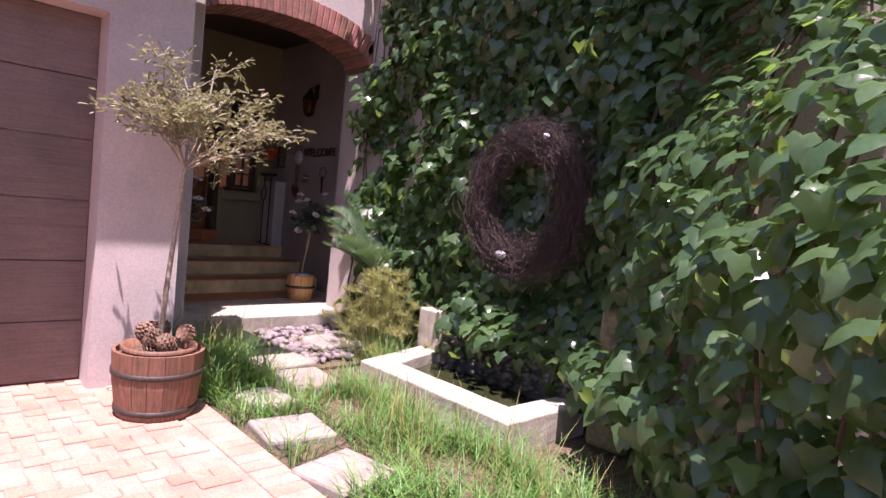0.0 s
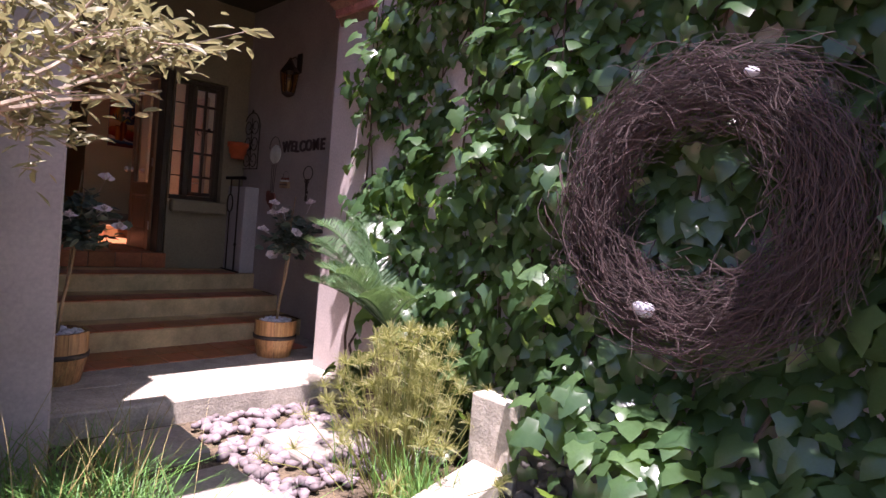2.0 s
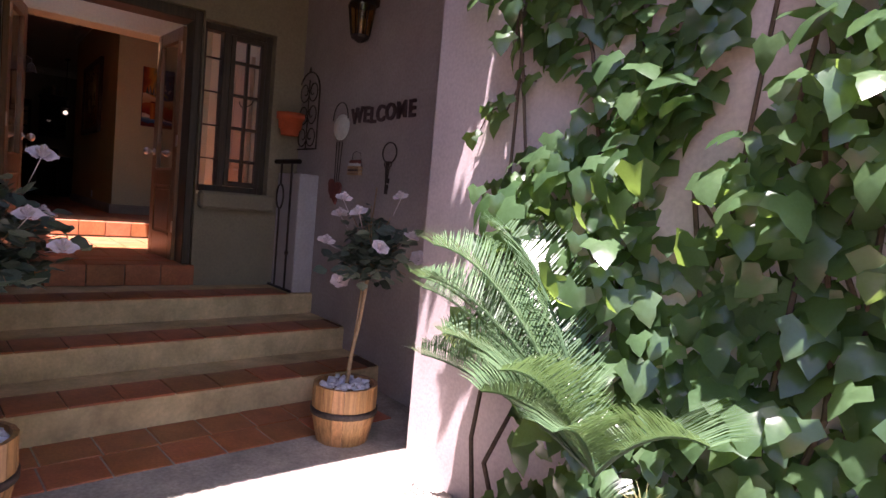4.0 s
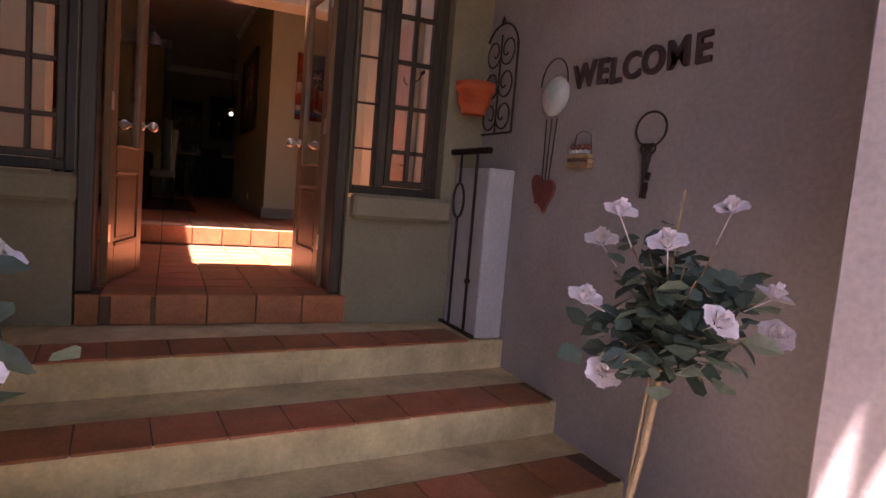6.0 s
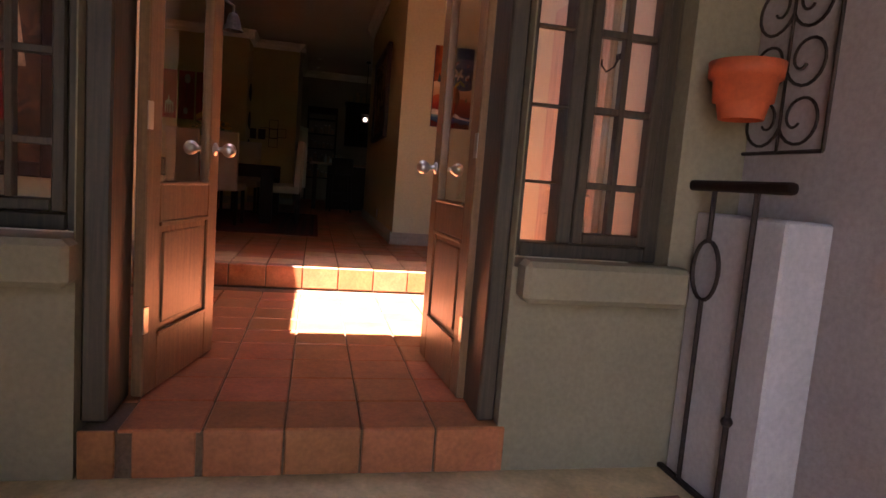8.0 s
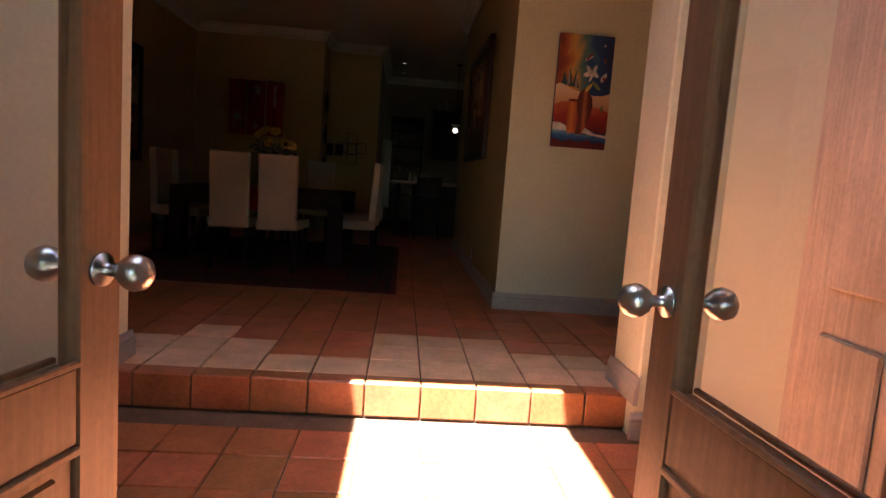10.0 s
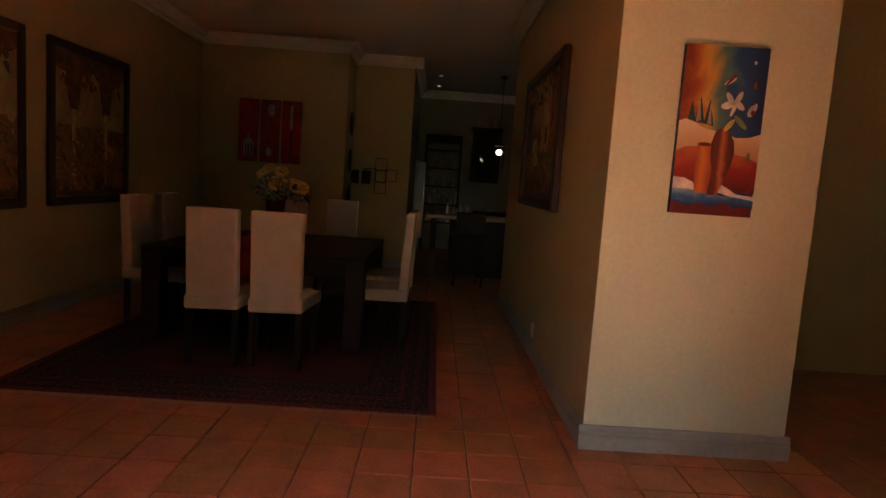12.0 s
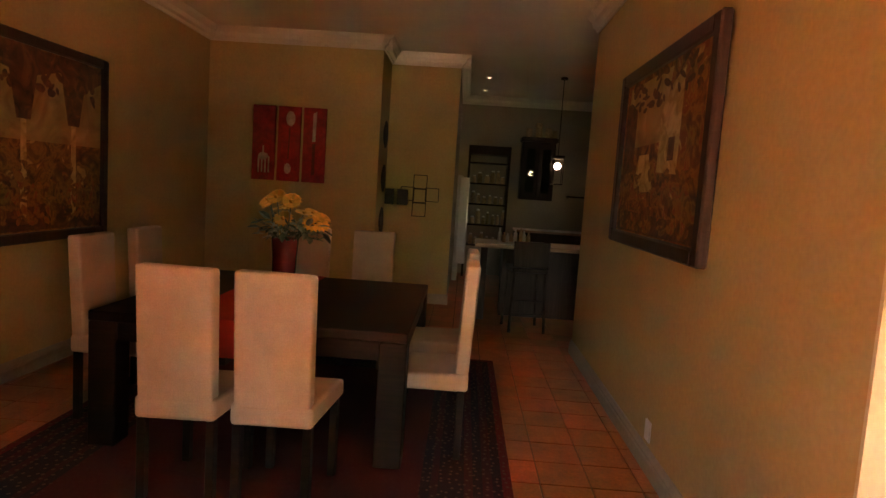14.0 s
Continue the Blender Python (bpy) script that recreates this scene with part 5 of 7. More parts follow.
# iron gate and bar leaning at the pier
gate = thing("iron_gate_panel", "narrow rusty iron gate panel beside the pier", "gate", (0, 0, 0))
X0, X1, GY = -9.74, -9.30, 5.752
for i, x in enumerate((X0, (X0 + X1) / 2, X1)):
    bm = bmesh.new()
    if i == 1:
        tube(bm, [(x, GY, TREAD_3 + 0.02), (x, GY, 1.40)], 0.009, 0.009, 6)
        tube(bm, [(x + 0.075 * math.cos(2 * math.pi * k / 20), GY, 1.51 + 0.11 * math.sin(2 * math.pi * k / 20)) for k in range(20)], 0.008, 0.008, 6, closed=True)
        tube(bm, [(x, GY, 1.62), (x, GY, 1.80)], 0.009, 0.009, 6)
    else:
        tube(bm, [(x, GY, TREAD_3 + 0.02), (x, GY, 1.80)], 0.01, 0.01, 6)
        bmesh.ops.create_icosphere(bm, subdivisions=2, radius=0.02, matrix=Matrix.Translation((x, GY, 1.02)))
    part("bar", bm, M["iron"], None).parent = gate
bm = bmesh.new()
box(bm, (X0 - 0.03, GY - 0.012, TREAD_3 + 0.004), (X1 + 0.14, GY + 0.012, TREAD_3 + 0.022), 0.003)
part("foot_rail", bm, M["iron"], None).parent = gate
bm = bmesh.new()
box(bm, (X0 - 0.03, GY - 0.02, 1.80), (X1 + 0.16, GY + 0.02, 1.84), 0.016, 3)
part("top_bar", bm, M["dark_wood"], None, "dark turned wooden bar").parent = gate

# bell on the door edge
bell = thing("door_bell", "small dark metal bell on a curled bracket", "bell", (-10.55, 3.93, 2.36))
bm = bmesh.new()
lathe(bm, [(0.045, 0.0), (0.036, 0.02), (0.026, 0.06), (0.018, 0.075), (0.004, 0.08)], 16, cap=False)
part("body", bm, M["iron"], None, smooth=True).parent = bell
bm = bmesh.new()
tube(bm, [(0, 0, 0.075), (0, 0.0, 0.11), (0, -0.04, 0.13), (0, -0.075, 0.12)], 0.006, 0.006, 6)
box(bm, (-0.012, -0.085, 0.08), (0.012, -0.073, 0.2), 0.003)
part("bracket", bm, M["iron"], None).parent = bell

# brick paving in front of the garage
def build_paving():
    pav = tagged(new("pavement"), "pink clay brick paving in front of the garage", "paving", kind="structure")
    boxes("bedding", [((-5.4, -2.2, -0.2), (-1.2, 2.92, -0.012))], M["joint_sand"], pav)
    a, b, g = 0.222, 0.11, 0.006
    bm = bmesh.new()
    box(bm, (-a / 2 + g / 2, -b / 2 + g / 2, -0.05), (a / 2 - g / 2, b / 2 - g / 2, 0.0), 0.006)
    me = bpy.data.meshes.new("brick")
    bm.to_mesh(me)
    bm.free()
    me.materials.append(M["paver"])
    rp = random.Random(9)
    rows = []
    # herringbone: pairs stepping along the diagonal
    for i in range(-26, 27):
        for j in range(-14, 15):
            x, y = -3.3 + 0.111 * i + 0.444 * j, 0.7 + 0.111 * i
            for dx, dy, turn in ((0, 0, 0), (0.1665, 0.0555, 90)):
                px, py = x + dx, y + dy
                if -5.25 < px < -1.3 and -2.0 < py < 2.62:
                    rows.append((px, py, turn))
    x = -5.2
    while x < -1.3:
        rows.append((x, 2.80, 90))
        x += 0.111
    rows.sort(key=lambda q: (q[0] + 3.4) ** 2 + (q[1] - 2.2) ** 2)
    for k, (x, y, turn) in enumerate(rows[:300]):
        ob = new("brick", me)
        ob.parent = pav
        ob.matrix_basis = pose(x, y, rp.uniform(-0.002, 0.002), rp.uniform(-0.5, 0.5), rp.uniform(-0.5, 0.5), turn + rp.uniform(-0.8, 0.8))
    bm = bmesh.new()
    for x, y, turn in rows[300:]:
        w, h = (a, b) if turn == 0 else (b, a)
        box(bm, (x - w / 2 + g / 2, y - h / 2 + g / 2, -0.05), (x + w / 2 - g / 2, y + h / 2 - g / 2, rp.uniform(-0.002, 0.002)))
    part("bricks", bm, M["paver"], pav, kind="stuff")


build_paving()
# garage door, panelled timber
gd = tagged(new("garage_door"), "brown timber garage door with wide boards", "garage door", kind="structure")
for k in range(6):
    boxes("board", [((-5.24, -0.9, 0.01 + 0.442 * k), (-5.19, 2.30, 0.447 + 0.442 * k))], M["garage"], gd, 0.006)


# ---- indoors ----
M["slipcover"] = material("cream_slipcover", (0.46, 0.365, 0.285), 0.95, grain=160, amount=0.1, stain=5, stain_amount=0.12, bump=0.35, dist=0.003)
M["runner"] = material("red_runner", (0.42, 0.03, 0.02), 0.9, grain=200, amount=0.15, stain=4, stain_amount=0.15, bump=0.3)
M["ceramic_red"] = material("oxblood_vase", (0.12, 0.015, 0.015), 0.25, grain=20, amount=0.1, stain=4, stain_amount=0.2, bump=0.05)
M["flower"] = material("yellow_petal", (0.62, 0.36, 0.06), 0.7, grain=40, amount=0.15, stain=9, stain_amount=0.25, bump=0.05, rand=0.3)
M["white_plastic"] = material("white_plastic", (0.75, 0.73, 0.68), 0.4, grain=20, amount=0.03, stain=3, stain_amount=0.04, bump=0)
M["granite"] = wood_material("counter_timber", (0.4, 0.24, 0.15), axis=1, rough=0.3)
M["cab"] = wood_material("dark_cabinet_wood", (0.04, 0.026, 0.018), axis=2, rough=0.6)
M["fridge"] = material("pale_fridge_enamel", (0.42, 0.42, 0.4), 0.3, grain=20, amount=0.04, stain=3, stain_amount=0.05, bump=0)
M["jar"] = glass_material("jar_glass", (0.7, 0.8, 0.7))
M["jar_fill"] = material("jar_contents", (0.4, 0.3, 0.18), 0.8, grain=60, amount=0.3, stain=20, stain_amount=0.3, bump=0.2, rand=0.4)
M["glow"] = glow_material("lit_bulb", (1.0, 0.86, 0.62), 0.25)
M["paint_frame"] = wood_material("dark_picture_frame", (0.05, 0.03, 0.025), axis=2, rough=0.4, contrast=0.3)


def rug_material():
    m = material("woven_rug", (0.08, 0.012, 0.011), 0.97, grain=220, amount=0.35, stain=3, stain_amount=0.2, bump=0.6, dist=0.004)
    nt = m.node_tree
    b = nt.nodes["Principled BSDF"]
    old = b.inputs["Base Color"].links[0].from_socket
    geo = nt.nodes.new("ShaderNodeNewGeometry")
    sep = nt.nodes.new("ShaderNodeSeparateXYZ")
    nt.links.new(geo.outputs["Position"], sep.inputs[0])
    cx, cy, hx, hy = -16.15, 3.055, 1.7, 1.335

    def edge(sock, c, h):
        a = nt.nodes.new("ShaderNodeMath"); a.operation = "SUBTRACT"; a.inputs[1].default_value = c
        nt.links.new(sock, a.inputs[0])
        q = nt.nodes.new("ShaderNodeMath"); q.operation = "ABSOLUTE"
        nt.links.new(a.outputs[0], q.inputs[0])
        d = nt.nodes.new("ShaderNodeMath"); d.operation = "SUBTRACT"; d.inputs[0].default_value = h
        nt.links.new(q.outputs[0], d.inputs[1])
        return d.outputs[0]
    mn = nt.nodes.new("ShaderNodeMath"); mn.operation = "MINIMUM"
    nt.links.new(edge(sep.outputs["X"], cx, hx), mn.inputs[0])
    nt.links.new(edge(sep.outputs["Y"], cy, hy), mn.inputs[1])
    ramp = nt.nodes.new("ShaderNodeValToRGB")
    ramp.color_ramp.interpolation = "CONSTANT"
    stops = [(0.0, (0.13, 0.01, 0.012)), (0.05, (0.02, 0.006, 0.009)), (0.1, (0.06, 0.008, 0.009)), (0.15, (0.022, 0.007, 0.01)), (0.2, (0.07, 0.009, 0.01)), (0.25, (0.024, 0.007, 0.01)), (0.38, (0.06, 0.009, 0.01)), (0.42, (0.022, 0.007, 0.01)), (0.47, (0.075, 0.006, 0.006)), (0.9, (0.06, 0.005, 0.005))]
    el = ramp.color_ramp.elements
    while len(el) < len(stops):
        el.new(0.5)
    for e, (p, c) in zip(el, stops):
        e.position, e.color = p, (*c, 1)
    nt.links.new(mn.outputs[0], ramp.inputs[0])
    vo = nt.nodes.new("ShaderNodeTexVoronoi")
    vo.voronoi_dimensions = "2D"
    vo.distance = "MANHATTAN"
    vo.inputs["Scale"].default_value = 21
    vo.inputs["Randomness"].default_value = 0.7
    nt.links.new(geo.outputs["Position"], vo.inputs["Vector"])
    r2 = nt.nodes.new("ShaderNodeValToRGB")
    r2.color_ramp.interpolation = "CONSTANT"
    r2.color_ramp.elements[0].color = (0.15, 0.085, 0.06, 1)
    r2.color_ramp.elements[1].position = 0.22
    r2.color_ramp.elements[1].color = (0.0, 0.0, 0.0, 1)
    e = r2.color_ramp.elements.new(0.6)
    e.color = (0.016, 0.008, 0.012, 1)
    nt.links.new(vo.outputs["Distance"], r2.inputs[0])
    mx = nt.nodes.new("ShaderNodeMix"); mx.data_type, mx.blend_type = "RGBA", "LIGHTEN"
    mask = nt.nodes.new("ShaderNodeMapRange")
    mask.inputs["From Min"].default_value, mask.inputs["From Max"].default_value = 0.44, 0.5
    mask.inputs["To Min"].default_value, mask.inputs["To Max"].default_value = 0.85, 0.12
    nt.links.new(mn.outputs[0], mask.inputs["Value"])
    nt.links.new(mask.outputs[0], mx.inputs[0])
    nt.links.new(ramp.outputs[0], mx.inputs[6]); nt.links.new(r2.outputs[0], mx.inputs[7])
    mu = nt.nodes.new("ShaderNodeMix"); mu.data_type, mu.blend_type = "RGBA", "MIX"
    mu.inputs[0].default_value = 0.92
    nt.links.new(old, mu.inputs[6]); nt.links.new(mx.outputs[2], mu.inputs[7])
    nt.links.new(mu.outputs[2], b.inputs["Base Color"])
    return m


def oil_material(name, stops, scale=2.2, warp=1.6):
    """Oil paint: blotches of a few colours."""
    m = material(name, (0.3, 0.2, 0.1), 0.55, grain=120, amount=0.2, stain=6, stain_amount=0.2, bump=0.4, dist=0.002)
    nt = m.node_tree
    b = nt.nodes["Principled BSDF"]
    geo = nt.nodes.new("ShaderNodeNewGeometry")
    n = nt.nodes.new("ShaderNodeTexNoise")
    n.inputs["Scale"].default_value, n.inputs["Detail"].default_value, n.inputs["Distortion"].default_value = scale, 7, warp
    nt.links.new(geo.outputs["Position"], n.inputs["Vector"])
    r = nt.nodes.new("ShaderNodeValToRGB")
    el = r.color_ramp.elements
    while len(el) < len(stops):
        el.new(0.5)
    for e, (p, c) in zip(el, stops):
        e.position, e.color = p, (*c, 1)
    nt.links.new(n.outputs[0], r.inputs[0])
    nt.links.new(r.outputs[0], b.inputs["Base Color"])
    return m


def plain(name, col, rough=0.6):
    return material(name, col, rough, grain=90, amount=0.12, stain=9, stain_amount=0.5, bump=0.25, dist=0.002)


for key_m in ("cab", "paint_frame"):
    M[key_m].node_tree.nodes["Principled BSDF"].inputs["Specular IOR Level"].default_value = 0.2
M["rug"] = rug_material()
M["oil_garden"] = oil_material("oil_garden", [(0.3, (0.05, 0.025, 0.012)), (0.45, (0.16, 0.08, 0.026)), (0.53, (0.3, 0.17, 0.05)), (0.6, (0.12, 0.045, 0.016)), (0.7, (0.5, 0.34, 0.14))], 7)
M["oil_sky"] = oil_material("oil_sky", [(0.35, (0.26, 0.17, 0.065)), (0.6, (0.42, 0.31, 0.14)), (0.75, (0.55, 0.44, 0.24))], 3)
M["oil_dark"] = oil_material("oil_dark", [(0.35, (0.04, 0.02, 0.012)), (0.55, (0.12, 0.05, 0.025)), (0.7, (0.2, 0.09, 0.04))], 7)
M["oil_street"] = oil_material("oil_street", [(0.3, (0.04, 0.018, 0.012)), (0.45, (0.17, 0.06, 0.022)), (0.53, (0.34, 0.18, 0.05)), (0.63, (0.26, 0.04, 0.02)), (0.73, (0.62, 0.46, 0.2))], 6)
M["oil_house"] = oil_material("oil_house", [(0.35, (0.36, 0.24, 0.08)), (0.65, (0.7, 0.56, 0.28))], 9)
for key_, col_ in (("c_blue", (0.02, 0.045, 0.15)), ("c_orange", (0.5, 0.12, 0.02)), ("c_ember", (0.32, 0.06, 0.015)), ("c_rust", (0.17, 0.025, 0.014)), ("c_night", (0.015, 0.03, 0.06)), ("c_red", (0.3, 0.014, 0.016)), ("c_cream", (0.72, 0.5, 0.32)), ("c_yellow", (0.62, 0.46, 0.08)), ("c_green", (0.22, 0.28, 0.1)), ("c_white", (0.75, 0.66, 0.6)), ("c_teal", (0.03, 0.09, 0.1)), ("c_silver", (0.5, 0.4, 0.36)), ("c_crimson", (0.36, 0.02, 0.025))):
    M[key_] = plain("paint_" + key_[2:], col_)

def across_material(name, axis, lo, hi, stops, wobble=0.2, scale=5.0):
    """Brushed paint that shifts through colours across one axis of the world."""
    m = oil_material(name, stops, 6)
    nt = m.node_tree
    b = nt.nodes["Principled BSDF"]
    ramp = b.inputs["Base Color"].links[0].from_node
    geo = nt.nodes.new("ShaderNodeNewGeometry")
    sep = nt.nodes.new("ShaderNodeSeparateXYZ")
    nt.links.new(geo.outputs["Position"], sep.inputs[0])
    mr = nt.nodes.new("ShaderNodeMapRange")
    mr.inputs["From Min"].default_value, mr.inputs["From Max"].default_value = lo, hi
    nt.links.new(sep.outputs[axis], mr.inputs["Value"])
    nz = nt.nodes.new("ShaderNodeTexNoise")
    nz.inputs["Scale"].default_value, nz.inputs["Detail"].default_value, nz.inputs["Distortion"].default_value = scale, 4, 1.0
    nt.links.new(geo.outputs["Position"], nz.inputs["Vector"])
    ma = nt.nodes.new("ShaderNodeMath")
    ma.operation = "MULTIPLY_ADD"
    ma.inputs[1].default_value = wobble * 2
    nt.links.new(nz.outputs[0], ma.inputs[0])
    sb = nt.nodes.new("ShaderNodeMath")
    sb.operation = "SUBTRACT"
    sb.inputs[1].default_value = wobble
    nt.links.new(mr.outputs[0], sb.inputs[0])
    nt.links.new(sb.outputs[0], ma.inputs[2])
    nt.links.new(ma.outputs[0], ramp.inputs[0])
    return m


M["c_evening"] = across_material("paint_evening_sky", "Y", 5.505, 5.93, [(0.0, (0.2, 0.035, 0.015)), (0.2, (0.42, 0.1, 0.025)), (0.36, (0.62, 0.34, 0.06)), (0.5, (0.1, 0.2, 0.16)), (0.66, (0.02, 0.07, 0.2)), (0.95, (0.015, 0.03, 0.1))], 0.28, 4)
M["c_earth"] = across_material("paint_red_earth", "Z", 2.47, 2.68, [(0.0, (0.12, 0.006, 0.008)), (0.5, (0.32, 0.02, 0.014)), (0.9, (0.45, 0.1, 0.03))], 0.35, 9)
M["c_sand"] = across_material("paint_sand", "Z", 2.6, 2.82, [(0.0, (0.42, 0.2, 0.09)), (0.55, (0.66, 0.42, 0.24)), (1.0, (0.82, 0.64, 0.44))], 0.2, 7)
M["c_jar"] = across_material("paint_orange_jar", "Y", 5.6, 5.7, [(0.0, (0.26, 0.03, 0.012)), (0.45, (0.62, 0.19, 0.03)), (1.0, (0.3, 0.03, 0.012))], 0.12, 12)
M["c_vase"] = across_material("paint_brown_vase", "Y", 5.67, 5.8, [(0.0, (0.07, 0.012, 0.01)), (0.4, (0.16, 0.025, 0.014)), (0.55, (0.48, 0.14, 0.04)), (0.75, (0.14, 0.02, 0.012)), (1.0, (0.06, 0.01, 0.01))], 0.1, 12)
M["c_water"] = across_material("paint_water", "Z", 2.38, 2.47, [(0.0, (0.01, 0.03, 0.1)), (0.5, (0.03, 0.12, 0.32)), (1.0, (0.25, 0.4, 0.5))], 0.4, 14)

# floor tiles of the dining room, rows from the step inward
par = bpy.data.objects["floor"]
NOSE = tile_mesh(0.104, TILE - JOINT)
RISE2 = tile_mesh(INSIDE - DOORSTEP - JOINT, TILE - JOINT)
rest = bmesh.new()
for k in range(-15, 18):
    y = COL0 + (k + 0.5) * TILE
    if 3.0 < y < 5.6:
        tile(par, NOSE, HOUSE_X - 0.055, y, INSIDE)
        tile(par, RISE2, HOUSE_X + 0.006, y, (INSIDE + DOORSTEP) / 2, 0, 90)
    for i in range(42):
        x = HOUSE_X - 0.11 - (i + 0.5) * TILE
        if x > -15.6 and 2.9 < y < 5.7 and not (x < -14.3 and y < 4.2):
            # rows by the step get the paler tile that stands in for daylight
            brightened = i == 0 or (i == 1 and k not in (-1, -2)) or (i == 2 and k in (-4, 0, 1, 2))
            tile(par, LIT_FULL if brightened else FULL, x, y, INSIDE)
        elif y > 0.6 and not (-17.7 < x < -14.6 and 1.9 < y < 4.2):
            box(rest, (x - TILE / 2 + 0.004, y - TILE / 2 + 0.004, INSIDE - 0.014), (x + TILE / 2 - 0.004, y + TILE / 2 - 0.004, INSIDE + rt.uniform(-0.001, 0.001)))
ob = part("tiles", rest, M["terracotta"], None, kind="stuff")
ob.parent = par


def run(name, profile, a, b, side, mat, z=0.0):
    """A moulding of (out, up) points along a line from a to b; side: unit vector away from the wall."""
    bm = bmesh.new()
    rings = []
    for p in (a, b):
        rings.append([bm.verts.new((p[0] + side[0] * o, p[1] + side[1] * o, z + u)) for o, u in profile])
    n = len(profile)
    for k in range(n):
        bm.faces.new((rings[0][k], rings[0][(k + 1) % n], rings[1][(k + 1) % n], rings[1][k]))
    bm.faces.new(rings[0][::-1])
    bm.faces.new(rings[1])
    return part(name, bm, mat, None, kind="structure")


SKIRT = [(0.002, 0.0), (0.026, 0.0), (0.026, 0.075), (0.02, 0.085), (0.022, 0.1), (0.014, 0.115), (0.01, 0.13), (0.002, 0.132)]
CORN = [(0.002, 0.0), (0.02, -0.0), (0.03, 0.03), (0.06, 0.05), (0.07, 0.09), (0.11, 0.12), (0.125, 0.15), (0.002, 0.15)]
for a, b, s in (((-14.15, 5.155), (-14.15, 6.311), (1, 0)), ((-14.15, 5.18), (-18.4, 5.18), (0, -1)), ((-12.47, 0.98), (-19.64, 0.98), (0, 1)), ((-19.64, 0.98), (-19.64, 3.0), (1, 0)), ((-20.42, 3.0), (-20.42, 3.9), (1, 0)),
                ((-12.104, 3.08), (-12.496, 3.08), (0, 1)), ((-12.104, 5.56), (-12.496, 5.56), (0, -1))):
    run("baseboard", SKIRT, a, b, s, M["skirting"], INSIDE)
for a, b, s in (((-12.13, 1.9), (-12.13, 3.106), (1, 0)), ((-12.13, 5.534), (-12.13, 5.85), (1, 0))):
    run("baseboard", SKIRT, a, b, s, M["skirting"], DOORSTEP)
for a, b, s in (((-14.15, 5.18), (-14.15, 6.285), (1, 0)), ((-14.15, 5.18), (-18.4, 5.18), (0, -1)), ((-12.47, 0.98), (-19.64, 0.98), (0, 1)), ((-19.64, 0.98), (-19.64, 3.1), (1, 0)), ((-19.52, 3.0), (-20.42, 3.0), (0, 1)),
                ((-20.42, 3.0), (-20.42, 4.0), (1, 0)), ((-20.3, 3.88), (-23.6, 3.88), (0, 1)), ((-23.6, 3.88), (-23.6, 9.0), (1, 0))):
    run("trim", CORN, a, b, s, M["white_trim"], CEIL - 0.15)


# pictures: a frame and a canvas with flat painted shapes
def poly(name, pts, mat, parent, to_world, lift):
    bm = bmesh.new()
    bm.faces.new([bm.verts.new(to_world(u, v, lift)) for u, v in pts])
    ob = part(name, bm, mat)
    ob.parent = parent
    return ob


def ellipse(cu, cv, a, b, n=18, rot=0.0):
    return [(cu + a * math.cos(t) * math.cos(rot) - b * math.sin(t) * math.sin(rot), cv + a * math.cos(t) * math.sin(rot) + b * math.sin(t) * math.cos(rot)) for t in [2 * math.pi * k / n for k in range(n)]]


def wavy(u0, u1, v0, top, n=9):
    """A band from u0 to u1, flat at v0, with a rolling upper edge."""
    return [(u0, v0), (u1, v0)] + [(u1 + (u0 - u1) * k / n, top + 0.02 * math.sin(2.3 * k + 9 * top)) for k in range(n + 1)]


